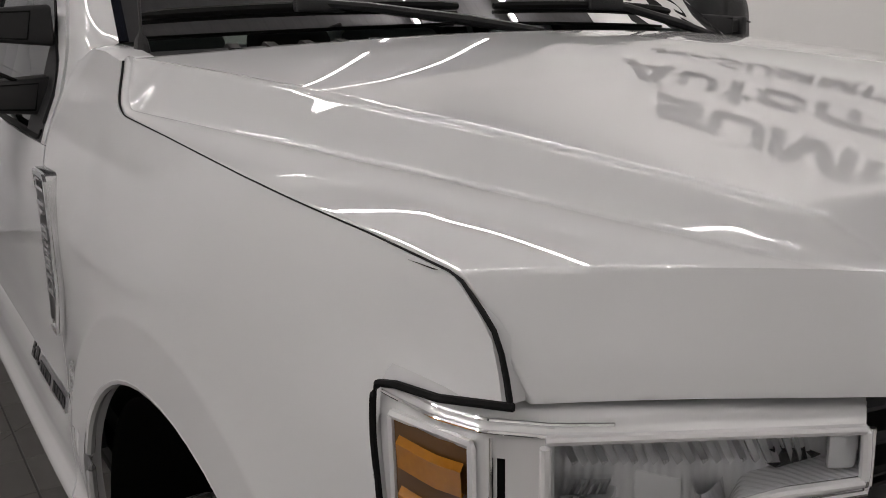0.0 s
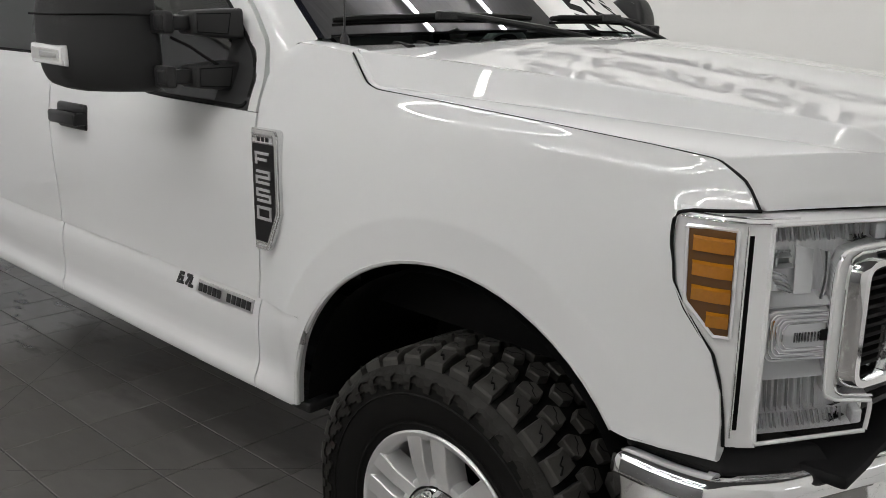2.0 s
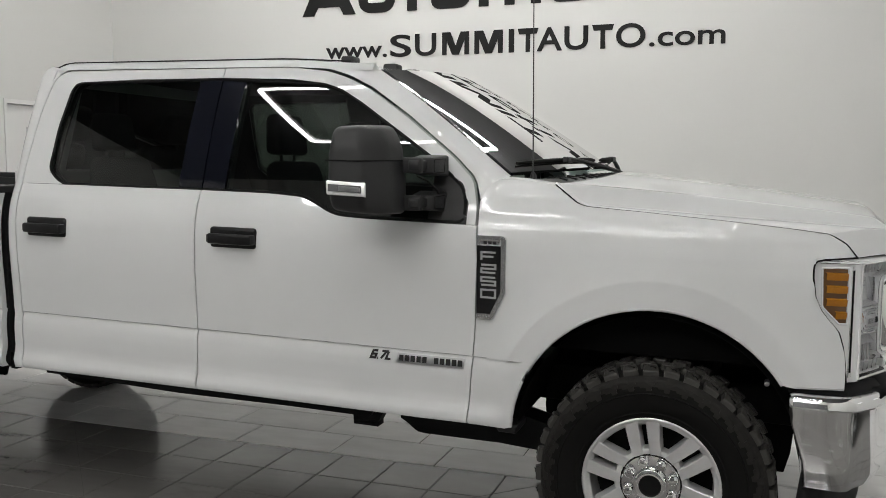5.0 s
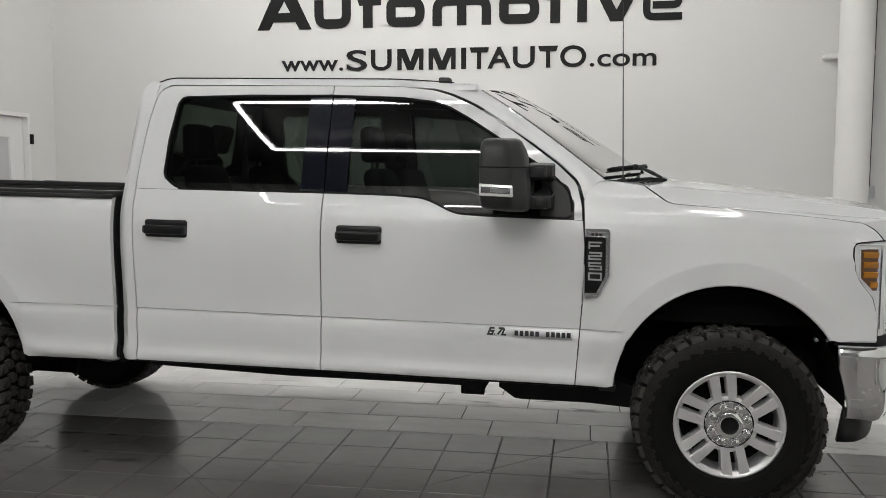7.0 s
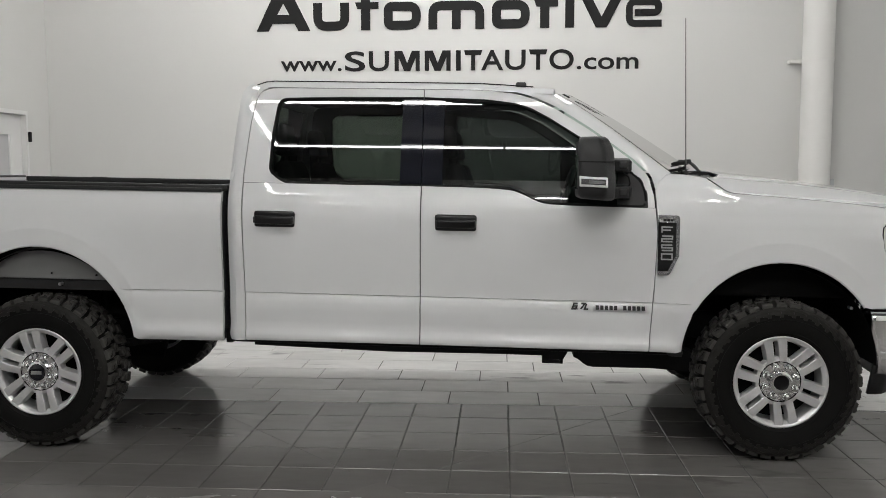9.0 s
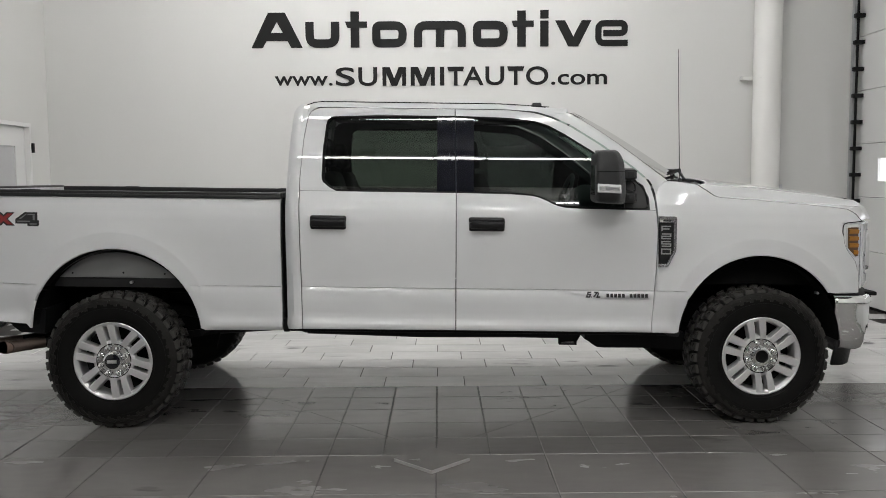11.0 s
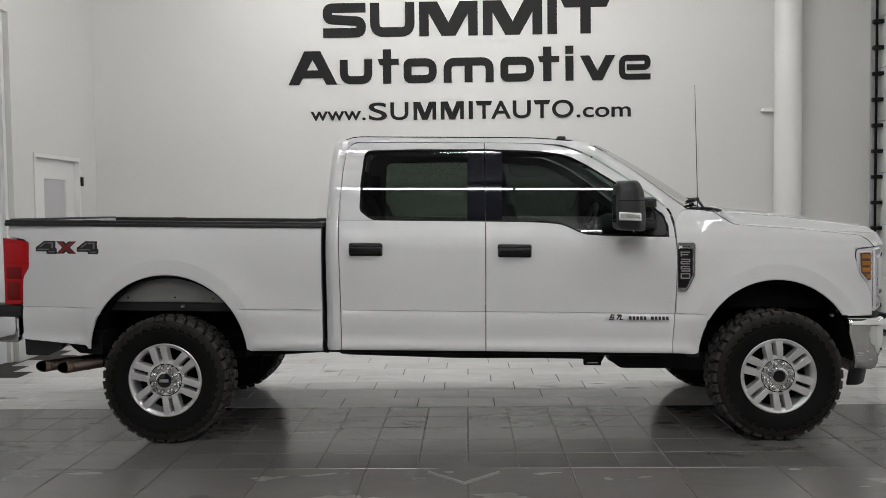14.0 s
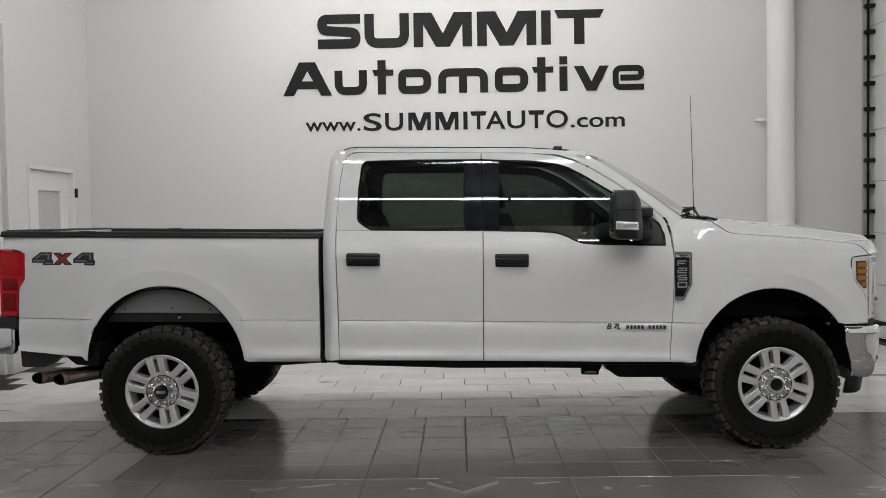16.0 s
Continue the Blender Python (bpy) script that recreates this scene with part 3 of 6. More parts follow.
for ch, a, b in (("S", 643.5, 676), ("U", 682, 714), ("M", 723, 763), ("M", 771, 812), ("I", 820.5, 828), ("T", 833, 862), ("A", 860, 895), ("U", 898, 930), ("T", 935, 964), ("O", 967, 1005)):
    url_letter(ch, a, b)
font_word(".", line_x(1010), line_x(1017), 2.672, 2.710, on_wall, SIGN, sign, "letter", weight=0.0, depth=0.012)
font_word("com", line_x(1021), line_x(1105), 2.672, 2.802, on_wall, SIGN, sign, "letters", weight=0.012, depth=0.012)


# ---- the pickup truck ----
truck = thing("pickup_truck", (2.0, 0.0, 0.0), "white crew-cab pickup truck parked on the tiled showroom floor", "truck")

SIDE_LOW = [(0.55, 0.925), (0.585, 0.968), (0.607, 0.988), (0.624, 0.9955), (0.640, 0.9950), (0.660, 0.9885), (0.685, 0.9815), (0.71, 0.9795), (0.74, 0.9808), (0.78, 0.9818), (0.82, 0.9795), (0.85, 0.9742), (0.8685, 0.9680)]
SIDE_HIGH = [(0.8730, 0.9768), (0.90, 0.9768), (1.0, 0.981), (1.10, 0.987), (1.2, 0.990), (1.28, 0.987), (1.35, 0.977), (1.40, 0.963), (1.435, 0.948), (1.47, 0.932)]
CREASE = 0.8725


def arch_dist(x, z):
    front = math.hypot((x - 4.055) / 0.51, (z - 0.575) / 0.530)
    rear = math.hypot((x - 0.03) / 0.52, (z - 0.555) / 0.541)
    return min(front, rear)


def greenhouse(z):
    d = z - 1.47
    return 0.932 - 0.292 * d - 0.188 * d * d


def half(x, z):
    """Half width of the body at length x and height z."""
    if z > 1.47:
        w = greenhouse(z)
    else:
        w = soft_table(SIDE_LOW if z < CREASE else SIDE_HIGH, z)
        if z < CREASE:
            w += 0.0088 * smooth(1.10, 1.035, arch_dist(x, z)) * smooth(0.72, 0.868, z)
    if 0.66 < z < 1.42:
        # a flat lip round the wheel arches that fades softly into the panel
        up = max(z, CREASE + 0.001)
        far = max(0.0, 1.0 - max(0.0, arch_dist(x, up) - 1.185) / 0.40)
        w += far * far * max(0.0, 1.0075 - soft_table(SIDE_HIGH, up)) * smooth(1.42, 1.28, z) * smooth(0.66, CREASE, z)
    if 0.56 < z < CREASE:
        w = lerp(w, lerp(0.984, 1.0075, smooth(0.56, CREASE, z)), smooth(1.16, 1.05, arch_dist(x, z)))
    if x > 3.1:
        w -= 0.058 * ((x - 3.1) / 1.5) ** 1.6
    w -= 0.030 * smooth(4.25, 4.68, x) * smooth(1.22, 1.36, z) + 0.020 * smooth(1.465, 1.55, z) * smooth(3.385, 3.47, x)
    if 3.70 < x < 4.66 and 1.26 < z < 1.47:
        # a tighter shoulder below the hood seam, towards the windshield
        top = table([(3.7, 1.47), (3.797, 1.457), (4.0, 1.445), (4.3, 1.424), (4.50, 1.406), (4.622, 1.392), (4.672, 1.362)], x)
        w += 0.0040 * smooth(3.70, 3.85, x) * smooth(4.66, 4.50, x) * smooth(1.26, top - 0.045, z) * smooth(top, top - 0.045, z)
    if x < -0.5:
        w -= 0.02 * smooth(-0.5, -1.1, x)
    return w


def deep(d):
    return lambda x, z: half(x, z) - d


def panel(name, bottom, top, left, right, nu, nv, mat=PAINT, lift=half, depth=0.03, ubx=0, parent=truck, label="", beside=()):
    """A body panel with the sharp crease pressed into it and its rim turned inwards."""
    verts, faces, rim = patch(bottom, top, left, right, nu, nv, lift, ubx)
    bm = bmesh.new()
    for verts, faces in ((verts, faces), *[patch(*more, lift)[:2] for more in beside]):
        vs = [bm.verts.new(v) for v in verts]
        for f in faces:
            bm.faces.new([vs[k] for k in f])
    if beside:
        bmesh.ops.remove_doubles(bm, verts=list(bm.verts), dist=1e-5)
    for z in (CREASE - 0.0035, CREASE + 0.0005):
        bmesh.ops.bisect_plane(bm, geom=[*bm.verts, *bm.edges, *bm.faces], dist=1e-6, plane_co=(0, 0, z), plane_no=(0, 0, 1))
    for v in bm.verts:
        v.co.y = -lift(v.co.x, v.co.z)
    edges = [e for e in bm.edges if len(e.link_faces) == 1]
    made = bmesh.ops.extrude_edge_only(bm, edges=edges)["geom"]
    for v in made:
        if isinstance(v, bmesh.types.BMVert):
            v.co.y += depth
    return both(name, *shell(bm), mat, parent, label, body=True, angle=24)


def arch(cx, rx, cz, rz, a0, a1, n=28):
    return [(cx + rx * math.cos(radians(a)), cz + rz * math.sin(radians(a))) for a in np.linspace(a0, a1, n)]


def lip(line):
    """The rolled edge of a wheel arch, eased over the body crease."""
    w = [half(x, z) - 0.008 for x, z in line]
    ease = [min(w[i], sum(w[max(0, i - 3):i + 4]) / len(w[max(0, i - 3):i + 4])) for i in range(len(w))]
    return tube([(x, -e, z + 0.001) for (x, z), e in zip(line, ease)], 0.009, 8)


# front fenders
front_arch = arch(4.055, 0.525, 0.575, 0.531, 176, 34)
fender_columns = np.r_[np.linspace(0, 0.125, 9)[:-1], (4.055 - 0.525 * np.cos(np.radians(np.linspace(4, 146, 56))) - 3.368) / 1.317, np.linspace(0.88, 1.0, 12)]
fender_low = [(3.368, 0.611), (3.45, 0.609), (3.522, 0.605), *front_arch, (4.52, 0.866), (4.60, 0.866), (4.685, 0.866)]
fender_low = [p for i, p in enumerate(fender_low) if i == 0 or p[0] > fender_low[i - 1][0] + 1e-4]
fender_top = [(3.396, 1.462), (3.42, 1.520), (3.466, 1.551), (3.56, 1.547), (3.668, 1.533), (3.730, 1.490), (3.760, 1.468), (3.797, 1.457), (4.0, 1.445), (4.3, 1.424), (4.50, 1.406), (4.622, 1.392), (4.672, 1.362), (4.704, 1.318)]
fender_rear = [(3.368, 0.611), (3.396, 0.988), (3.405, 1.249), (3.396, 1.462)]
fender_nose = [(4.685, 0.866), (4.686, 0.94), (4.680, 0.996), (4.659, 1.066), (4.610, 1.134), (4.582, 1.181), (4.573, 1.262), (4.580, 1.297), (4.62, 1.307), (4.704, 1.318)]
fenders = panel("front_fender", fender_low, fender_top, fender_rear, fender_nose, 90, 90, ubx=fender_columns)
both("arch_lip", *lip(front_arch), PAINT, fenders, "rolled wheel arch lip", body=True)

# doors
rear_edge = [(1.192, 0.609), (1.184, 1.2), (1.180, 1.466)]
rear_doors = panel("rear_door", [(1.192, 0.609), (2.141, 0.612)], [(1.180, 1.466), (2.149, 1.466)], rear_edge, [(2.141, 0.612), (2.146, 1.2), (2.149, 1.466)], 20, 110)
both("door_frame", *folded(*band([(1.180, 1.468), (1.178, 1.517), (1.198, 1.80), (1.218, 1.925), (1.235, 1.958), (1.275, 1.982), (1.32, 1.9855), (1.6, 1.9865), (2.149, 1.987)],
                                 [(1.405, 1.468), (1.312, 1.527), (1.318, 1.70), (1.334, 1.890), (1.346, 1.922), (1.375, 1.932), (1.7, 1.942), (2.149, 1.945)], 40, half), 0.03), PAINT, rear_doors, body=True, flip=False)
front_doors = panel("front_door", [(2.147, 0.612), (3.363, 0.611)], [(2.155, 1.466), (2.50, 1.461), (2.637, 1.452), (2.70, 1.430), (2.76, 1.400), (2.815, 1.383), (2.95, 1.377), (3.391, 1.372)],
                    [(2.147, 0.612), (2.152, 1.2), (2.155, 1.466)], [(3.363, 0.611), (3.391, 0.988), (3.400, 1.249), (3.391, 1.372)], 40, 110)
both("door_frame", *folded(*band([(3.388, 1.374), (3.386, 1.434), (3.360, 1.543), (3.270, 1.625), (3.056, 1.777), (2.873, 1.890), (2.76, 1.940), (2.666, 1.968), (2.5, 1.9855), (2.155, 1.987)],
                                 [(3.346, 1.374), (3.348, 1.45), (3.325, 1.520), (3.195, 1.620), (3.013, 1.735), (2.831, 1.846), (2.74, 1.895), (2.66, 1.918), (2.5, 1.936), (2.155, 1.945)], 48, half), 0.03), PAINT, front_doors, body=True)

# glass and black trim of the doors
def GL(x, z):
    return greenhouse(z) - 0.012


both("glass", *patch([(1.405, 1.466), (2.04, 1.464)], [(1.346, 1.925), (2.05, 1.947)], [(1.405, 1.466), (1.310, 1.527), (1.316, 1.70), (1.332, 1.89), (1.346, 1.925)], [(2.04, 1.464), (2.05, 1.947)], 14, 20, GL)[:2], TINT, rear_doors,
     "dark tinted side glass", body=True)
both("pillar_trim", *folded(*patch([(2.032, 1.467), (2.149, 1.467)], [(2.038, 1.944), (2.149, 1.944)], [(2.032, 1.467), (2.038, 1.944)], [(2.149, 1.467), (2.149, 1.944)], 4, 14, deep(0.004)), 0.03), GLOSS_BLACK, rear_doors, "gloss black pillar trim", body=True)
both("pillar_trim", *folded(*patch([(2.155, 1.467), (2.262, 1.465)], [(2.155, 1.944), (2.270, 1.942)], [(2.155, 1.467), (2.155, 1.944)], [(2.262, 1.465), (2.270, 1.942)], 4, 14, deep(0.004)), 0.03), GLOSS_BLACK, front_doors, "gloss black pillar trim", body=True)
both("glass", *patch([(2.255, 1.464), (2.637, 1.450), (2.70, 1.428), (2.76, 1.398), (2.815, 1.381), (3.10, 1.377), (3.22, 1.376)], [(2.262, 1.945), (2.50, 1.939), (2.66, 1.921), (2.74, 1.898), (2.831, 1.849), (3.013, 1.738), (3.195, 1.623), (3.22, 1.603)],
                     [(2.255, 1.464), (2.262, 1.945)], [(3.22, 1.376), (3.22, 1.603)], 30, 20, GL, 0)[:2], FRONT_TINT, front_doors, "dark tinted side glass", body=True)
both("mirror_sail", *folded(*patch([(3.195, 1.376), (3.352, 1.374)], [(3.205, 1.616), (3.325, 1.523), (3.352, 1.45)], [(3.195, 1.376), (3.205, 1.616)], [(3.352, 1.374), (3.352, 1.45)], 14, 10, deep(0.0), 0), 0.03), PLASTIC, front_doors,
     "black plastic mirror base panel", body=True)
for doors, line in ((rear_doors, [(2.149, 1.468), (1.8, 1.468), (1.41, 1.470), (1.36, 1.495), (1.318, 1.535), (1.322, 1.72), (1.340, 1.892), (1.355, 1.918), (1.385, 1.926), (2.149, 1.939)]),
                    (front_doors, [(2.155, 1.468), (2.50, 1.465), (2.640, 1.456), (2.70, 1.434), (2.765, 1.402), (2.82, 1.386), (3.34, 1.380), (3.342, 1.45), (3.320, 1.514), (3.195, 1.614), (3.013, 1.728), (2.831, 1.840), (2.735, 1.888), (2.655, 1.912), (2.155, 1.939)])):
    pts = rounded(line, 0.03, 3)
    both("window_seal", *tube([(x, -half(x, z) + 0.004, z) for x, z in pts], 0.0075, 6), SEAL, doors, "black rubber window seal", body=True)

# door handles
for doors, x0 in ((rear_doors, 1.246), (front_doors, 2.226)):
    x1, z0, z1 = x0 + 0.226, 1.228, 1.318
    w = half(x0, 1.27)
    both("handle", *join(block((x0, -w - 0.008, z0), (x1, -w + 0.024, z1), 0.0155, 4), block((x0 + 0.012, -w - 0.045, z0 + 0.020), (x1 - 0.006, -w - 0.022, z1 - 0.026), 0.010, 3),
                         block((x0 + 0.004, -w - 0.036, z0 + 0.024), (x0 + 0.03, -w, z1 - 0.03), 0.006), block((x1 - 0.035, -w - 0.036, z0 + 0.022), (x1 - 0.004, -w, z1 - 0.028), 0.006)), HANDLE, doors, "black plastic pull handle", body=True)

# cab: strip behind the rear door, back wall, roof, windshield pillars
cab_rear = [(1.088, 0.600), (1.086, 1.2), (1.086, 1.479), (1.098, 1.689), (1.114, 1.883), (1.128, 1.960), (1.150, 1.992), (1.180, 2.010)]
cab_front = [(1.186, 0.609), (1.178, 1.2), (1.173, 1.50), (1.193, 1.80), (1.213, 1.930), (1.236, 1.968), (1.275, 1.986)]


def cab_half(x, z):
    return half(x, z) - 0.05 * smooth(1.16, 1.085, x) ** 2


both("cab_corner", *folded(*band(cab_rear, cab_front, 40, cab_half), 0.03), PAINT, truck, body=True, flip=True)
roof_rows = []
ROOF = [(0.736, 1.990), (0.729, 2.006), (0.719, 2.019), (0.702, 2.028), (0.65, 2.034), (0.58, 2.040), (0.40, 2.051), (0.20, 2.058), (0.0, 2.060)]


def roof_point(u, w, z):
    """u: 0 at the back edge, 1 at the windshield."""
    back, front = 1.165, 3.015 - 0.15 * (w / 0.736) ** 2
    x = lerp(back, front, u)
    drop = 0.050 * smooth(0.09, 0.0, u) ** 1.8 + 0.055 * smooth(0.72, 1.0, u) * (1 if abs(w) < 0.705 else 0.55)
    return (x, w, z - drop * (1 if abs(w) < 0.705 else 0.6))


for u in np.r_[np.linspace(0, 0.12, 7), np.linspace(0.16, 0.70, 12), np.linspace(0.74, 1.0, 8)]:
    roof_rows.append([roof_point(u, -w, z) for w, z in ROOF] + [roof_point(u, w, z) for w, z in ROOF[-2::-1]])
part("roof", *sheet(roof_rows), PAINT, truck, body=True, angle=50)
both("drip_rail", *tube([roof_point(u, -0.712, 2.0255) for u in np.linspace(0.02, 0.93, 30)], 0.0032, 6), SEAL, truck, "black roof seam", body=True)
# windshield pillar between door and glass
pillar_out = [(3.396, 1.470), (3.372, 1.550), (3.280, 1.632), (3.066, 1.786), (2.883, 1.899), (2.77, 1.949), (2.676, 1.977), (2.60, 1.988)]
GLASS_EDGE = [(3.490, 0.838, 1.560), (3.38, 0.822, 1.642), (3.25, 0.797, 1.738), (3.08, 0.758, 1.856), (2.95, 0.722, 1.938), (2.885, 0.692, 1.974)]
run = np.linspace(0, 1, len(along(GLASS_EDGE, 40)))
fits = [np.polynomial.Polynomial.fit(run, [p[i] for p in along(GLASS_EDGE, 40)], 3) for i in range(3)]
GLASS_EDGE = [tuple(float(f(t)) for f in fits) for t in np.linspace(0, 1, 49)]
a = along(pillar_out, 30)
b = along(GLASS_EDGE, 30)
rows = []
for j in range(6):
    t = j / 5
    row = []
    for i in range(31):
        x, z = a[i]
        p, q = np.array((x, half(x, z) - 0.002, z)), b[i]
        bulge = 0.012 * math.sin(math.pi * t)
        r = p + (q - p) * t
        row.append((r[0] + bulge * 0.4, -(r[1] + bulge), r[2] + 0.4 * bulge))
    rows.append(row)
both("windshield_pillar", *sheet(rows), PAINT, truck, body=True, flip=True)
# windshield
edge = along(GLASS_EDGE, 48)
rows = []
for i in range(49):
    x, w, z = edge[i]
    t = i / 48
    rows.append([(x + lerp(0.25, 0.13, t) * (1 - (k / 24) ** 2), -w * k / 24, z + lerp(0.030, 0.035, t) * (1 - (k / 24) ** 2)) for k in range(24, -25, -1)])
windshield = part("windshield", *sheet(rows), SHIELD, truck, "clear windshield glass", body=True, angle=60, flip=True)
rows = [r[::2] for r in rows[::2]]
frame_rows = []
for i in range(49):
    x, w, z = edge[i]
    frame_rows.append([(x + 0.001, -w, z + 0.002), (x + 0.007, -w + 0.016, z + 0.004)])
both("glass_border", *sheet(frame_rows), GLOSS_BLACK, windshield, "black glass border", body=True, flip=True)
part("sticker", *join(([tuple(np.array(rows[11][3]) - (0.006, 0, 0.006)), tuple(np.array(rows[11][5]) - (0.006, 0, 0.006)), tuple(np.array(rows[13][5]) - (0.006, 0, 0.006)), tuple(np.array(rows[13][3]) - (0.006, 0, 0.006))], [(0, 1, 2, 3)])),
     STICKER, windshield, "pale green inspection sticker", body=True, angle=0, thick=0.001)
# back wall of the cab with its window
part("cab_back", *join(block((1.10, -0.90, 0.60), (1.13, 0.90, 1.52)), hull_block([(1.10, -0.90, 1.50), (1.10, -0.62, 1.50), (1.19, -0.745, 1.99), (1.19, -0.55, 1.99), (1.13, -0.90, 1.50), (1.13, -0.62, 1.5), (1.22, -0.74, 1.99), (1.22, -0.55, 1.99)]),
                       hull_block([(1.10, 0.90, 1.50), (1.10, 0.62, 1.50), (1.19, 0.745, 1.99), (1.19, 0.55, 1.99), (1.13, 0.90, 1.50), (1.13, 0.62, 1.5), (1.22, 0.74, 1.99), (1.22, 0.55, 1.99)]),
                       block((1.175, -0.72, 1.92), (1.215, 0.72, 2.0))), PAINT, truck, body=True, angle=0)
part("rear_glass", [(1.112, -0.63, 1.51), (1.112, 0.63, 1.51), (1.19, 0.60, 1.93), (1.19, -0.60, 1.93)], [(0, 1, 2, 3)], TINT, truck, "tinted rear glass", body=True, angle=0, flip=True)
part("clearance_lamp", *block((2.66, -0.62, 2.015), (2.72, -0.54, 2.045), 0.01), PLASTIC, truck, "small dark roof lamp", body=True)
for w in (-0.26, 0.0, 0.26, 0.58):
    part("clearance_lamp", *block((2.72, w - 0.04, 2.015), (2.79, w + 0.04, 2.045), 0.01), PLASTIC, truck, "small dark roof lamp", body=True)

# hood
SEAM = [(3.675, 1.534), (3.735, 1.4925), (3.765, 1.4695), (3.80, 1.4588), (4.0, 1.4464), (4.3, 1.4254), (4.50, 1.4074), (4.622, 1.3945), (4.676, 1.364), (4.708, 1.322)]


def hood_back(w):
    """The hood's edge along the cowl."""
    return table([(0.0, 3.815), (0.4, 3.812), (0.60, 3.795), (0.78, 3.745), (0.86, 3.700), (0.89, 3.676), (0.92, 3.70)], w)


def bow(a, b, c, t):
    """A quadratic curve from a to c that leans towards b."""
    return (1 - t) ** 2 * np.array(a) + 2 * t * (1 - t) * np.array(b) + t * t * np.array(c)


KINK = 0.10
seam_rear = along([(3.672, 1.536), (3.735, 1.4925), (3.765, 1.4705), (3.788, 1.4625)], 12)
seam_side = along([p for p in SEAM if 3.79 < p[0] < 4.63], 60, 0)


def hood_lines(s):
    """Seam, valley, shoulder and middle of the hood; s: 0 at the cowl, 1 at the nose."""
    t = max(0.0, (s - KINK) / (1 - KINK))
    if s < KINK:
        x, z = seam_rear[min(11, int(s / KINK * 12))] + (seam_rear[min(12, int(s / KINK * 12) + 1)] - seam_rear[min(11, int(s / KINK * 12))]) * (s / KINK * 12 % 1)
    else:
        x = lerp(3.788, 4.622, t)
        z = float(np.interp(x, seam_side[:, 0], seam_side[:, 1])) if x > 3.80 else 1.4625 - 0.31 * (x - 3.788)
    seam = np.array((x, half(x, z) - 0.003, z + 0.0005))
    valley = bow((3.80, 0.902, 1.464), (4.29, 0.765, 1.433), (4.802, 0.662, 1.4065), t) if s >= KINK else seam + (0.010, -0.012, 0.004)
    roll = smooth(0.92, 1.0, s) ** 1.5
    shoulder = bow((3.690, 0.868, 1.5385), (4.2612, 0.7411, 1.5085), (4.85, 0.632, 1.436), s)
    crown = lerp(0.042, 0.028, s)
    middle = np.array((lerp(3.815, 4.872, s), 0.0, lerp(shoulder[2] + crown, 1.416, roll)))
    shoulder = np.array((shoulder[0], shoulder[1] - 0.012 * roll, lerp(shoulder[2], 1.4095, roll)))
    return seam, valley, shoulder, middle


def hood_row(s):
    seam, valley, shoulder, middle = hood_lines(s)
    row = []

    def face(a, b, lift, r0, r1):
        """Points across one flat of the hood, close together beside its creases."""
        long = float(np.linalg.norm(b - a))
        e0, e1 = min(0.30, r0 / long), min(0.30, r1 / long)
        for t in (e0, 1.7 * e0, lerp(1.7 * e0, 1 - 1.7 * e1, 0.25), lerp(1.7 * e0, 1 - 1.7 * e1, 0.5), lerp(1.7 * e0, 1 - 1.7 * e1, 0.75), 1 - 1.7 * e1, 1 - e1):
            p = a + (b - a) * t
            row.append(p + np.array((0, 0, lift * 4 * t * (1 - t))))

    def crease(a, p, b, r):
        """Two points that round the crease at p."""
        da, db = (a - p) / max(1e-6, np.linalg.norm(a - p)), (b - p) / max(1e-6, np.linalg.norm(b - p))
        ra, rb = min(r, 0.3 * np.linalg.norm(a - p)), min(r, 0.3 * np.linalg.norm(b - p))
        for k in (0.33, 0.67):
            row.append((1 - k) ** 2 * (p + da * ra) + 2 * k * (1 - k) * p + k * k * (p + db * rb))

    row.append(seam)
    face(seam, valley, 0.003, 0.004, 0.005)
    crease(seam, valley, shoulder, 0.005)
    face(valley, shoulder, -0.0010, 0.005, 0.006)
    inner = shoulder + (middle - shoulder) * 0.05
    crease(valley, shoulder, inner, 0.006)
    w0 = shoulder[1]
    for w in np.r_[w0 - 0.006, w0 - 0.010, np.linspace(w0 - 0.03, 0.0, 15)]:
        u = w / w0
        x = lerp(middle[0], shoulder[0], u * u)
        if s < 0.5:
            x = lerp(hood_back(w) + (x - lerp(3.815, 3.690, u * u)), x, s / 0.5)
        row.append(np.array((x, w, lerp(middle[2], shoulder[2], u * u))))
    return [(p[0], -p[1], p[2]) for p in row]


rows = [hood_row(s) for s in np.r_[np.linspace(0, KINK - 0.004, 8), np.linspace(KINK, 0.88, 44), np.linspace(0.895, 1.0, 12)]]
last = rows[-1]
for t, out in ((0.04, 0.06), (0.30, 0.34), (0.65, 0.70), (0.93, 0.985), (1.0, 1.0)):
    low = []
    for n, p in enumerate(last):
        w = -p[1]
        end = np.array((p[0] + table([(0.0, 0.044), (0.648, 0.048), (0.80, 0.070), (0.875, 0.088)], w), -w * 0.9995, table([(0.0, 1.338), (0.67, 1.322), (0.87, 1.317)], w)))
        start = np.array(p)
        low.append((lerp(start[0], end[0], out), lerp(start[1], end[1], t), lerp(start[2], end[2], t)))
    rows.append(low)
rows.append([(p[0] - 0.035, p[1], p[2] + 0.003) for p in rows[-1]])
full = [[*r, *[(p[0], -p[1], p[2]) for p in r[-2::-1]]] for r in rows]
part("hood", *sheet(full), PAINT, truck, body=True, angle=38, thick=0.010, flip=True)
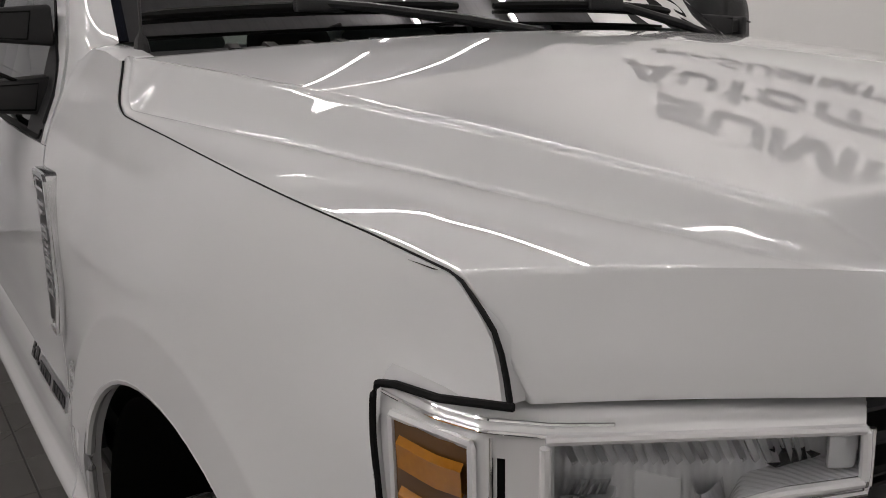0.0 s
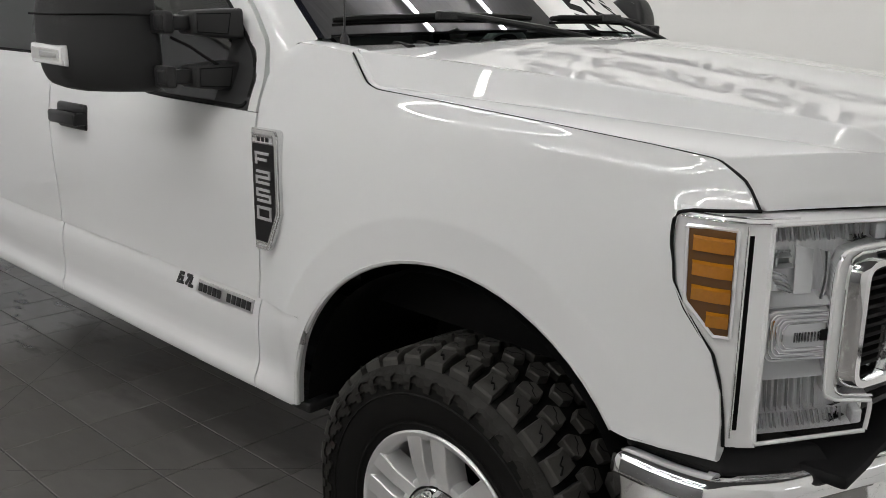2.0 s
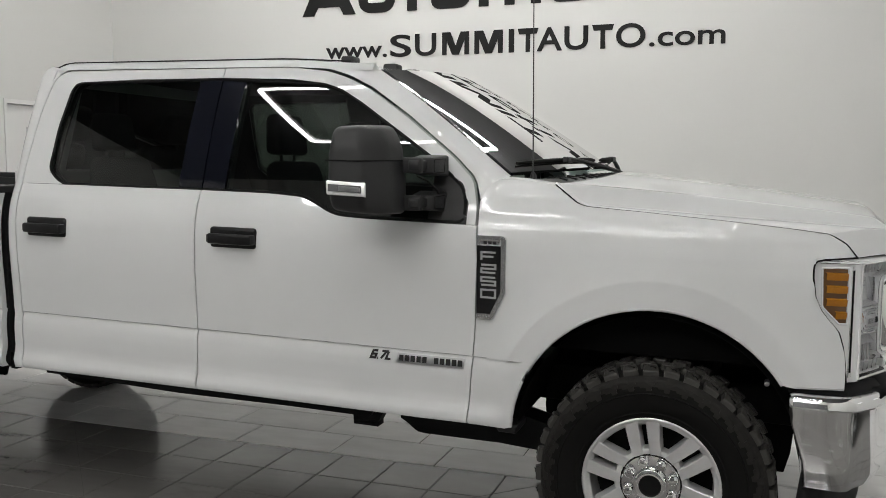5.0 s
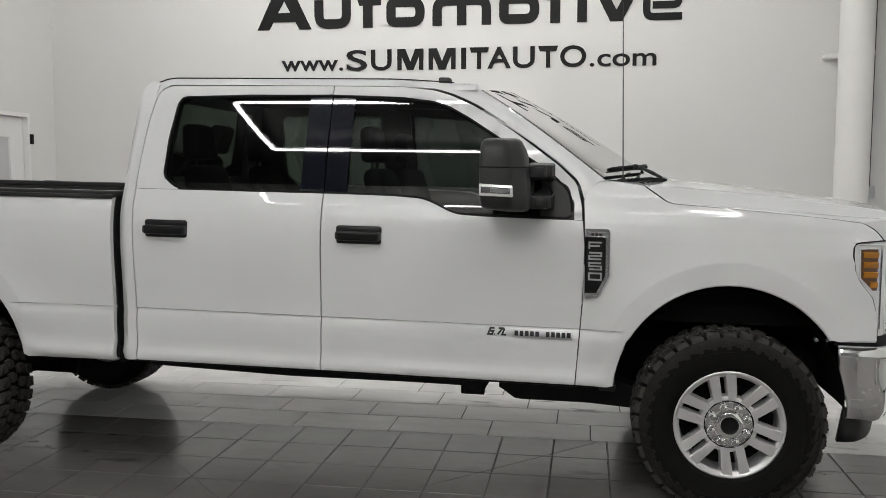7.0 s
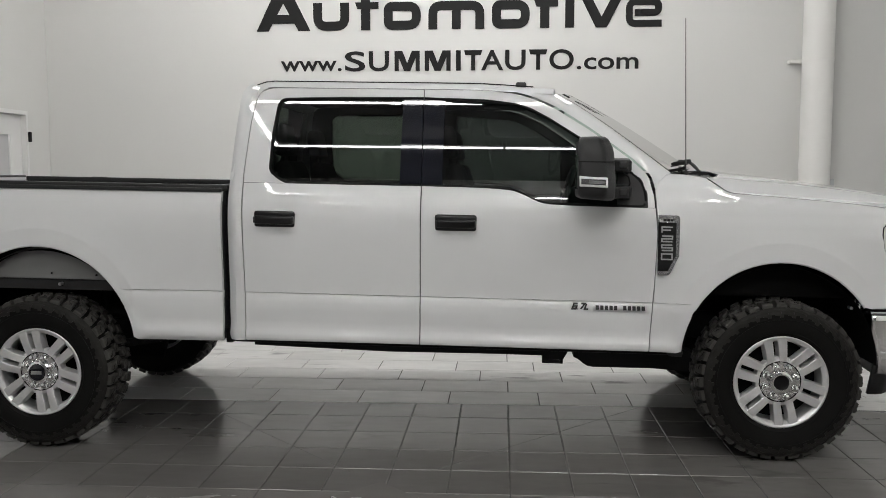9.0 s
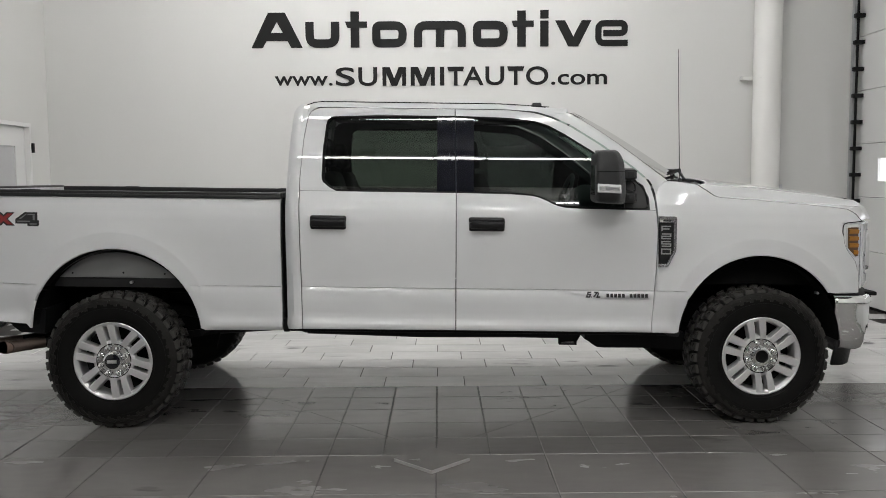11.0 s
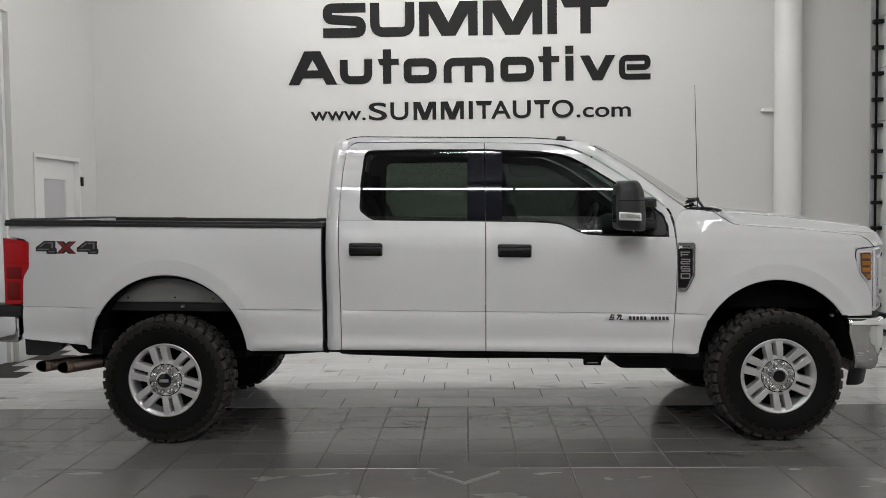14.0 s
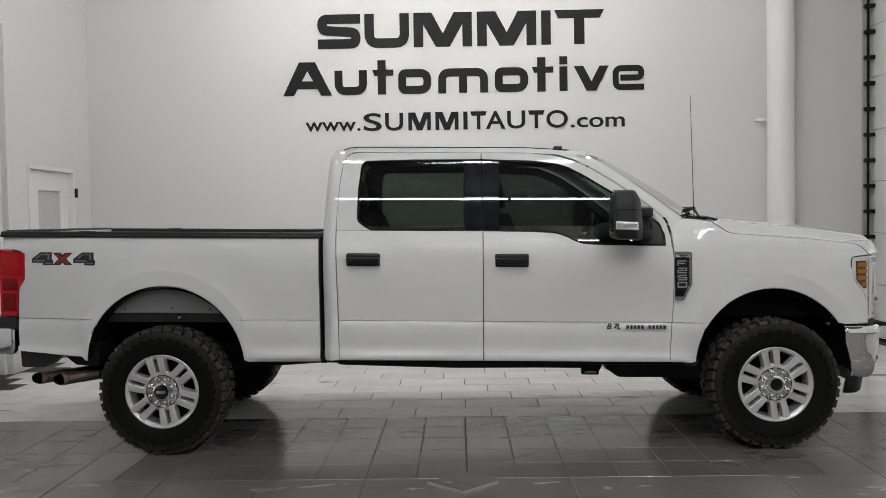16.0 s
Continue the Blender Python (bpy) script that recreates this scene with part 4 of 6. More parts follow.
# painted shelf between fender, pillar foot and cowl, and a dark strip for the shade in the hood gap
xs = np.linspace(3.43, 3.70, 16)
both("fender_shelf", *sheet([[(x, -(lerp(half(x, table(fender_top, x)), 0.826, t)), table(fender_top, x) + 0.010 * math.sin(1.57 * t) - 0.004 * t) for x in xs] for t in (0.0, 0.06, 0.2, 0.5, 0.8, 1.0)]), PAINT, fenders, body=True, angle=50, flip=True)
gap = along(rounded([(x, z - 0.001) for x, z in SEAM], 0.012, 3), 60)
both("hood_gap", *tube([(x, -(half(x, z) - 0.0022), z) for x, z in gap], [float(0.0026 - 0.0015 * smooth(3.74, 3.80, x) * (1 - smooth(4.60, 4.66, x))) for x, z in gap], 6), SEAL, fenders, "dark gap along the hood", body=True)
# dark trough under the hood's seams
both("fender_well", *sheet([[(x, -0.885, 1.395 - 0.04 * k) for x, k in ((3.60, 0), (4.6, 0))], [(x, -0.70, 1.36) for x in (3.60, 4.6)]]), LINER, truck, body=True, angle=0)
part("engine_cover", *block((3.60, -0.80, 0.9), (4.62, 0.80, 1.33)), LINER, truck, body=True, angle=0)

# cowl grille below the windshield
rows = []
for k in range(-14, 15):
    w = k / 14
    x0 = 3.50 + 0.255 * (1 - w * w)
    x1 = hood_back(abs(w) * 0.885) + 0.03
    z0 = 1.552 + 0.026 * (1 - w * w)
    z1 = 1.508 + 0.034 * (1 - w * w)
    rows.append([(x0 - 0.02, -w * 0.838, z0 - 0.012), (lerp(x0, x1, 0.3), -w * 0.840, z0 - 0.008), (lerp(x0, x1, 0.7), -w * 0.848, lerp(z0, z1, 0.6)), (x1, -w * 0.858, z1)])
cowl = part("cowl", *sheet(rows), PLASTIC, truck, "black plastic cowl with air slots", body=True, angle=50, flip=True)
for k in range(-11, 12):
    w = k / 14
    x0, up = 3.50 + 0.255 * (1 - w * w), 1.552 + 0.026 * (1 - w * w)
    part("cowl_slat", *hull_block([(x0 + a, -w * 0.85 + b - a * 0.25, up + c) for a, b, c in ((0.0, -0.016, -0.012), (0.0, 0.016, -0.012), (0.085, -0.016, -0.022), (0.085, 0.016, -0.022), (0.004, -0.010, -0.003), (0.004, 0.010, -0.003), (0.08, -0.010, -0.010), (0.08, 0.010, -0.010))]), DARK, cowl, body=True)


# wipers and antenna
def on_glass(w, up):
    x, ww, z = along(GLASS_EDGE, 24)[int(up * 24)]
    k = w / ww
    return Vector((x + lerp(0.25, 0.13, up) * (1 - k * k) + 0.014, w, z + lerp(0.022, 0.035, up) * (1 - k * k) + 0.026))


for w0, w1, w2 in ((-0.80, -0.24, -0.10), (-0.16, 0.40, 0.50)):
    pivot = on_glass(w2, 0.0) + Vector((0.050, 0, -0.030))
    mid = on_glass(lerp(w0, w1, 0.52), 0.05) + Vector((0.012, 0, 0.010))
    arm = part("wiper", *join(tube([pivot, lerp(pivot, mid, 0.35) + Vector((0, 0, 0.003)), lerp(pivot, mid, 0.8) + Vector((0, 0, 0.004)), mid], [0.008, 0.011, 0.009, 0.008], 8), tube([pivot - Vector((0, 0, 0.02)), pivot + Vector((0, 0, 0.004))], 0.012, 14)),
               PLASTIC, truck, "black wiper arm", body=True)
    line = [on_glass(lerp(w0, w1, t), 0.05) + Vector((0.004, 0, 0.004 * math.sin(math.pi * t))) for t in np.linspace(0, 1, 14)]
    part("wiper_blade", *join(tube(line, [0.006] + [0.010] * 12 + [0.006], 8), tube([p - Vector((0.004, 0, 0.012)) for p in line], 0.004, 6)), SEAL, arm, "black wiper blade", body=True)
    part("blade_mount", *hull_block([tuple(mid + Vector((dx, dy, dz))) for dx in (-0.012, 0.012) for dy in (-0.05, 0.05) for dz in (-0.016, 0.008)], 0.005), PLASTIC, arm, body=True)
part("antenna", *tube([(3.575, -0.822, 1.540), (3.575, -0.822, 1.565), (3.573, -0.821, 1.58), (3.560, -0.795, 2.367)], [0.016, 0.012, 0.003, 0.0018], 8), PLASTIC, truck, "thin black whip antenna", body=True)

# ---- bed ----
rear_arch = arch(0.03, 0.535, 0.555, 0.546, 176, 5)
bed_columns = np.r_[np.linspace(0, 0.03, 4)[:-1], (0.03 - 0.535 * np.cos(np.radians(np.linspace(4, 175, 64))) + 0.56) / 1.622, np.linspace(0.705, 1.0, 12)]
bed_low = [(-0.56, 0.624), (-0.515, 0.620), *rear_arch, (0.566, 0.592), (0.70, 0.594), (1.062, 0.598)]
bed_low = [p for i, p in enumerate(bed_low) if i == 0 or p[0] > bed_low[i - 1][0] + 1e-4]
bed_sides = panel("bed_side", bed_low, [(-0.56, 1.420), (1.062, 1.427)], [(-0.56, 0.624), (-0.56, 1.420)],
                  [(1.062, 0.598), (1.060, 1.0), (1.062, 1.427)], 96, 90, ubx=bed_columns, beside=[([(-0.955, 0.655), (-0.75, 0.640), (-0.56, 0.624)], [(-1.045, 1.418), (-0.56, 1.420)], [(-0.955, 0.655), (-0.957, 0.872), (-0.955, 0.90), (-0.943, 1.055), (-0.932, 1.085), (-0.903, 1.128), (-0.898, 1.16), (-0.897, 1.300), (-0.93, 1.322), (-1.045, 1.345), (-1.045, 1.418)], [(-0.56, 0.624), (-0.56, 1.420)], 20, 90)])
both("arch_lip", *lip(rear_arch), PAINT, bed_sides, "rolled wheel arch lip", body=True)
both("bed_rail", *join(block((-1.06, -0.962, 1.416), (1.066, -0.86, 1.452), 0.008, 3), block((-1.06, -0.970, 1.412), (1.066, -0.955, 1.434), 0.006)), PLASTIC, bed_sides, "black plastic bed rail cap", body=True)
for a in (-0.55, 0.72):
    both("stake_pocket", *block((a, -0.93, 1.4515), (a + 0.10, -0.885, 1.455), 0.001), SEAL, bed_sides, body=True)
both("inner_wall", *block((-1.03, -0.868, 0.86), (1.05, -0.835, 1.417)), PLASTIC, bed_sides, "black bed liner", body=True, angle=0)
part("bed_floor", *block((-1.03, -0.86, 0.84), (1.05, 0.86, 0.86)), PLASTIC, truck, "black bed liner floor", body=True, angle=0)
part("bed_front", *join(block((1.03, -0.93, 0.60), (1.06, 0.93, 1.42)), block((1.0, -0.86, 1.418), (1.066, 0.86, 1.452), 0.008)), PLASTIC, truck, "black bed bulkhead", body=True, angle=30)
tailgate = part("tailgate", *join(block((-1.10, -0.80, 0.86), (-1.04, 0.80, 1.42), 0.015), block((-1.115, -0.80, 1.415), (-1.02, 0.80, 1.45), 0.012)), PAINT, truck, body=True)
part("tailgate_cap", *block((-1.11, -0.80, 1.442), (-1.02, 0.80, 1.458), 0.006), PLASTIC, tailgate, body=True)
lamp = [(-1.075, 0.885), (-0.967, 0.885), (-0.961, 0.90), (-0.949, 1.055), (-0.938, 1.087), (-0.910, 1.130), (-0.904, 1.16), (-0.904, 1.295), (-0.925, 1.312), (-1.075, 1.33)]
tails = both("tail_lamp", *prism(lamp, -0.962, -0.80), RED, truck, "red tail lamp lens", body=True, angle=30)
for z0, z1, x1, m in ((0.915, 1.04, -0.968, RED_DARK), (1.055, 1.14, -0.955, RED_DARK), (1.155, 1.295, -0.922, RED)):
    both("lamp_block", *block((-1.06, -0.9655, z0), (x1, -0.95, z1), 0.007), m, tails, body=True)
both("gap_flap", *block((1.063, -0.94, 0.58), (1.10, -0.82, 0.66), 0.004), SEAL, truck, "black rubber gap flap", body=True)
both("gap_filler", *block((1.066, -0.88, 0.62), (1.084, -0.80, 1.42)), SEAL, truck, body=True, angle=0)
rear_bumper = part("rear_bumper", *join(*[hull_block([(x, sgn * y, z) for x, y in ((-1.30, 0.93), (-0.985, 0.985), (-0.985, 0.90), (-1.26, 0.80)) for z in (0.628, 0.806)], 0.02) for sgn in (-1, 1)],
                                        block((-1.30, -0.88, 0.628), (-1.12, 0.88, 0.806), 0.02)), CHROME, truck, "chrome rear bumper", body=True)
both("bumper_pad", *block((-1.28, -0.955, 0.800), (-0.972, -0.80, 0.880), 0.01), PLASTIC, rear_bumper, body=True)
both("valance", *prism([(-0.955, 0.655), (-0.952, 0.548), (-0.940, 0.541), (-0.800, 0.541), (-0.743, 0.569), (-0.689, 0.624)], -0.950, -0.86), PLASTIC, truck, "black lower valance", body=True, angle=20)
both("mud_shield", *prism([(-0.689, 0.628), (-0.650, 0.585), (-0.605, 0.552), (-0.455, 0.541), (-0.440, 0.70), (-0.507, 0.70)], -0.900, -0.62), DARK, truck, "black mud shield ahead of the bumper", body=True, angle=20)

# exhaust tips, cut off slantwise
def pipe_end(path, radius, cut):
    """A pipe whose last ring lies in a plane along the truck."""
    n = 24
    rows = []
    for k, p in enumerate(path):
        q = Vector(path[min(k + 1, len(path) - 1)]) - Vector(path[max(k - 1, 0)])
        across = Vector((0, 0, 1)).cross(q).normalized()
        if k >= len(path) - cut:
            across = Vector((1.45, 0.0, 0.0)) * (1 if across.x > 0 else -1)
        r = radius[k]
        rows.append([tuple(Vector(p) + r * (math.cos(a) * across + math.sin(a) * Vector((0, 0, 1)))) for a in (2 * math.pi * i / n for i in range(n + 1))])
    return sheet(rows)


for x0, w in ((-0.865, -0.84), (-0.690, -0.90)):
    mouth, heart = (x0, w - 0.04, 0.513), (x0 + 0.085, w + 0.035, 0.517)
    tip = part("exhaust_tip", *join(pipe_end([(x0 + 0.185, w + 0.105, 0.522), heart, (x0 + 0.012, w - 0.03, 0.5135), mouth, mouth], [0.037, 0.038, 0.040, 0.0405, 0.037], 3), tube([(x0 + 0.10, w + 0.048, 0.5175), (x0 + 0.118, w + 0.060, 0.518)], 0.0405, 20)), PIPE_STEEL, truck, "browned steel exhaust tip", angle=40)
    part("tip_bore", *pipe_end([(x0 + 0.0005, w - 0.039, 0.513), (x0 + 0.03, w - 0.010, 0.514), heart, heart], [0.0372, 0.036, 0.034, 0.001], 1), SOOT, tip, "sooty brown bore", flip=True)
    # rest of the same pipe, its shadow put in as dark colour
    part("branch_pipe", *tube([(x0 + 0.178, w + 0.100, 0.5215), (x0 + 0.34, w + 0.20, 0.535), (x0 + 0.46, w + 0.26, 0.545)], 0.036, 16), DARK, tip, "dark exhaust branch pipe")

# ---- emblems ----
SCRIPT = {"4": [[(0.95, 0.28), (0, 0.28), (0.0, 0.40), (0.62, 1.0), (0.78, 1.0), (0.78, 0.0)]], "x": [[(0, 1), (1, 0)], [(0, 0), (1, 1)]],
          "F": [[(0, 0), (0, 1), (1, 1)], [(0, 0.45), (0.85, 0.45)]], "2": [[(0, 1), (1, 1), (1, 0.5), (0, 0.5), (0, 0), (1, 0)]], "5": [[(1, 1), (0, 1), (0, 0.5), (1, 0.5), (1, 0), (0, 0)]],
          "0": [[(0, 0), (0, 1), (1, 1), (1, 0), (0, 0)]]}


def drawn(ch, x0, x1, z0, z1, weight, put, depth):
    lumps = []
    for n, line in enumerate(SCRIPT[ch]):
        pts = [(lerp(x0 + weight / 2, x1 - weight / 2, a), lerp(z0 + weight / 2, z1 - weight / 2, b)) for a, b in line]
        shut = pts[0] == pts[-1]
        lumps.append(solid_stroke(pts[:-1] if shut else pts, weight, lambda a, b, d, n=n: put(a, b, d + 0.0003 * n), depth, shut))
    return join(*lumps)


for side in (0, 1):
    sgn = -1 if side == 0 else 1
    flip = side == 1

    def on_side(a, b, d, extra=0.0):
        return (a, sgn * (half(a, b) + d + extra), b)

    # bed-side drive emblem: dark outline with a paler or red face
    def decal(name, outline, lift, mat, label):
        n = len(outline)
        verts = [on_side(p, q, d + lift) for d in (0.0008, 0.0) for p, q in outline]
        part(name, verts, [tuple(range(n))] + [(k, (k + 1) % n, n + (k + 1) % n, n + k) for k in range(n)], mat, bed_sides[side], label, body=True, angle=0, flip=flip)

    for x0 in (-0.848, -0.566):
        four = [(0.0, 0.30), (0.0, 0.50), (0.058, 1.0), (0.136, 1.0), (0.136, 0.46), (0.146, 0.40), (0.146, 0.14), (0.140, 0.0), (0.074, 0.0), (0.074, 0.18)]
        decal("bed_decal", [(x0 + a, 1.228 + 0.086 * (b - (0.12 if b in (0.30,) else 0.0))) for a, b in four], 0.0006, DECAL_GREY, "dark drive emblem decal")
        for bar in ([(0.012, 0.30), (0.012, 0.39), (0.090, 0.39), (0.090, 0.30)], [(0.022, 0.52), (0.064, 0.88), (0.074, 0.88), (0.036, 0.52)], [(0.074, 0.80), (0.078, 0.88), (0.122, 0.88), (0.122, 0.80)],
                    [(0.108, 0.78), (0.120, 0.78), (0.120, 0.44), (0.108, 0.44)], [(0.088, 0.20), (0.132, 0.20), (0.132, 0.12), (0.088, 0.12)]):
            decal("bed_decal", [(x0 + a, 1.228 + 0.086 * b) for a, b in bar], 0.0020, DECAL_SILVER, "silver decal face")
    for grow, lift, m, label in ((0.0, 0.0006, DECAL_GREY, "dark drive emblem decal"), (0.010, 0.0020, DECAL_RED, "dark red decal face")):
        for k, bar in enumerate(([(-0.708, 1), (-0.655, 1), (-0.570, 0), (-0.623, 0)], [(-0.623, 1), (-0.570, 1), (-0.655, 0), (-0.708, 0)])):
            decal("bed_decal", [(p + (grow if p < (bar[0][0] + bar[1][0]) / 2 and q == 1 or p < (bar[2][0] + bar[3][0]) / 2 and q == 0 else -grow), 1.230 + 0.082 * q + (-grow * 0.7 if q else grow * 0.7)) for p, q in bar], lift + 0.0004 * k, m, label)
    # engine emblem on the front door: leaning mark and a lettered bar shown as plain bars
    mark = []
    for x0, line in ((2.960, [(1, 1), (0, 1), (0, 0), (1, 0), (1, 0.52), (0, 0.52)]), (2.989, [(0, 0), (0.12, 0)]), (2.998, [(0, 1), (1, 1), (0.35, 0)]), (3.026, [(0, 1), (0, 0), (1, 0)])):
        mark.append([(x0 + 0.019 * a + 0.011 * b, 0.829 + 0.028 * b) for a, b in line])
    part("engine_emblem", *join(*[solid_stroke(l, 0.0084, lambda a, b, d: on_side(a, b, d), 0.004) for l in mark]), DECAL_GREY, front_doors[side], "dark engine emblem", body=True, angle=0, flip=flip)
    verts, faces = folded(*patch([(3.070, 0.820), (3.350, 0.820)], [(3.077, 0.858), (3.354, 0.858)], [(3.070, 0.820), (3.077, 0.858)], [(3.350, 0.820), (3.354, 0.858)], 12, 3, lambda x, z: half(x, z) + 0.005), 0.006)
    plate = part("engine_emblem", [(v[0], -sgn * v[1], v[2]) for v in verts], faces, SATIN, front_doors[side], "silver engine emblem bar", body=True, angle=0, flip=flip)
    for n in range(11):
        if n == 5:
            continue
        a = 3.084 + 0.0242 * n
        part("emblem_bar", *solid_stroke([(a + 0.0085, 0.828), (a + 0.0085, 0.851)], 0.0175, lambda p, q, d: on_side(p, q, d, 0.0052), 0.002), DECAL_GREY, plate, "dark lettering bar", body=True, angle=0, flip=flip)
    # fender emblem
    rim = [(3.404, 1.338), (3.500, 1.338), (3.511, 1.333), (3.515, 1.322), (3.514, 1.125), (3.470, 1.034), (3.458, 1.022), (3.402, 1.022)]
    field = [(3.403, 1.300), (3.496, 1.300), (3.496, 1.126), (3.456, 1.044), (3.403, 1.044)]
    emblem = part("fender_emblem", *join(prism(rim, sgn * 0.968, sgn * 0.992), solid_stroke([(3.409, 1.331), (3.498, 1.331), (3.507, 1.322), (3.507, 1.128), (3.458, 1.029), (3.409, 1.029)], 0.009, lambda a, b, d: (a, sgn * (0.990 + d), b), 0.007)), EMBLEM_SILVER, fenders[side],
                  "bright silver fender emblem", body=True, angle=30)
    part("emblem_field", *prism(field, sgn * 0.9905, sgn * 0.9935), HANDLE, emblem, body=True, angle=0)
    part("emblem_cap", *block((3.408, sgn * 0.9905, 1.302), (3.496, sgn * 0.9955, 1.324), 0.002), EMBLEM_SILVER, emblem, body=True, angle=30)
    for n, (a, b) in enumerate(((3.430, 0.013), (3.448, 0.013), (3.466, 0.013))):
        part("emblem_bar", *block((a, sgn * 0.9953, 1.307), (a + b, sgn * 0.9962, 1.318)), DECAL_GREY, emblem, body=True, angle=0)
    for n, ch in enumerate("F250"):
        z1 = 1.280 - 0.0470 * n
        part("emblem_letter", *drawn(ch, 3.418, 3.480, z1 - 0.0365, z1, 0.0076, lambda a, b, d: (a, sgn * (0.9932 + d), b), 0.003), LETTER_SILVER, emblem, body=True, angle=0)

# ---- mirrors ----
for side in (0, 1):
    sgn = -1 if side == 0 else 1

    def m3(points):
        # the far mirror is pulled out a little further
        return [(x + 0.08 * side * min(1, max(0, (w - 0.94) / 0.12)), sgn * (w + 0.016 * smooth(1.17, 1.29, w) + 0.05 * side * min(1, max(0, (w - 0.94) / 0.12))), z) for x, w, z in points]

    shape = [(2.956, 1.085, 1.420), (2.956, 1.300, 1.430), (3.085, 1.296, 1.418), (3.146, 1.205, 1.412), (3.162, 1.090, 1.412), (2.956, 1.328, 1.50), (3.088, 1.314, 1.50), (3.150, 1.215, 1.50), (3.166, 1.085, 1.50),
             (2.956, 1.322, 1.660), (3.080, 1.300, 1.662), (3.138, 1.210, 1.668), (3.152, 1.095, 1.670), (2.960, 1.090, 1.730), (2.960, 1.282, 1.722), (3.058, 1.266, 1.728), (3.105, 1.195, 1.732), (3.116, 1.100, 1.734)]
    mirror = part("side_mirror", *hull_block(m3(shape), 0.024, 4), PLASTIC, truck, "large black towing mirror housing", body=True, angle=50)
    part("housing_seam", *tube(m3([(2.953, 1.3265, 1.605), (3.082, 1.3065, 1.605), (3.1445, 1.213, 1.608), (3.160, 1.090, 1.609)]), 0.0028, 6), SEAL, mirror, body=True)
    part("mirror_glass", *hull_block(m3([(x, w, z) for x in (2.9545, 2.957) for w in (1.14, 1.265) for z in (1.47, 1.64)])), CHROME, mirror, "mirror glass", body=True, angle=0)
    signal = part("turn_signal", *hull_block(m3([(2.958, 1.318, 1.484), (3.096, 1.296, 1.478), (2.958, 1.320, 1.538), (3.096, 1.296, 1.532), (2.958, 1.333, 1.488), (3.100, 1.316, 1.482), (2.958, 1.333, 1.534), (3.098, 1.316, 1.528)]), 0.004, 2), LAMP_BEZEL, mirror, "clear and chrome turn signal", body=True)
    part("signal_lens", *hull_block(m3([(2.966, 1.330, 1.496), (3.088, 1.314, 1.491), (2.966, 1.330, 1.526), (3.088, 1.314, 1.521), (2.966, 1.3355, 1.498), (3.088, 1.3195, 1.493), (2.966, 1.3355, 1.524), (3.088, 1.3195, 1.519)])), CHROME, signal, body=True)
    part("signal_shade", *hull_block(m3([(3.006, 1.3295, 1.500), (3.082, 1.3195, 1.498), (3.006, 1.3295, 1.518), (3.082, 1.3195, 1.514), (3.006, 1.332, 1.503), (3.082, 1.3225, 1.501), (3.006, 1.332, 1.515), (3.082, 1.3225, 1.511)])), SATIN, signal, "grey signal reflector", body=True)
    for z in (1.455, 1.592):
        part("mirror_arm", *join(hull_block(m3([(x, w, zz) for x, w, h in ((3.140, 0.905, 0.040), (3.262, 0.905, 0.040), (3.250, 1.046, 0.029), (3.160, 1.046, 0.029)) for zz in (z - h, z + h)]), 0.009),
                                 hull_block(m3([(x, w, zz) for x in (3.178, 3.222) for w in (1.03, 1.125) for zz in (z - 0.019, z + 0.019)]), 0.007),
                                 hull_block(m3([(x, w, zz) for x in (3.150, 3.228) for w in (1.092, 1.120) for zz in (z - 0.028, z + 0.028)]), 0.008)), PLASTIC, mirror, "black telescoping mirror arm", body=True, angle=40)
        face = [(0.955, -0.026), (1.040, -0.022), (1.040, 0.022), (0.945, 0.026), (0.955, -0.026)]
        part("arm_seam", *tube(m3([(3.2505 + (1.046 - w) * 0.085, w, z + h) for w, h in face]), 0.0018, 6), SEAL, mirror, body=True)
    part("mirror_cable", *tube(m3([(3.20, 1.09, 1.555), (3.235, 1.06, 1.535), (3.25, 1.01, 1.50), (3.245, 0.95, 1.47)]), 0.004, 8), SEAL, mirror, body=True)

# ---- head lamps ----
LAMP_PATH = [(4.555, 0.9300), (4.60, 0.9280), (4.655, 0.9210), (4.695, 0.9050), (4.730, 0.8700), (4.770, 0.8080), (4.820, 0.7250), (4.852, 0.6680)]


def lamp_at(s, z, inset, sgn):
    """s: 0 on the fender side to 7 at the grille."""
    k = min(6, int(s))
    p, q = np.array(LAMP_PATH[k]), np.array(LAMP_PATH[k + 1])
    r = p + (q - p) * (s - k)
    r = r + np.array((-inset * 0.55, -inset * 0.83))
    return (r[0], sgn * r[1], z)


def lamp_left(z):
    return table([(0.891, 2.92), (0.95, 2.84), (0.974, 2.76), (1.014, 2.61), (1.062, 2.26), (1.094, 1.78), (1.134, 1.20), (1.178, 0.74), (1.254, 0.52), (1.29, 0.56), (1.305, 0.70)], z)


def lamp_sheet(s0, s1, zs, inset, sgn, n=24):
    rows = []
    for z in zs:
        a = s0(z) if callable(s0) else s0
        b = s1(z) if callable(s1) else s1
        i = inset if not callable(inset) else None
        rows.append([lamp_at(lerp(a, b, k / n), z, i if i is not None else inset(lerp(a, b, k / n), z), sgn) for k in range(n + 1)])
    return sheet(rows)


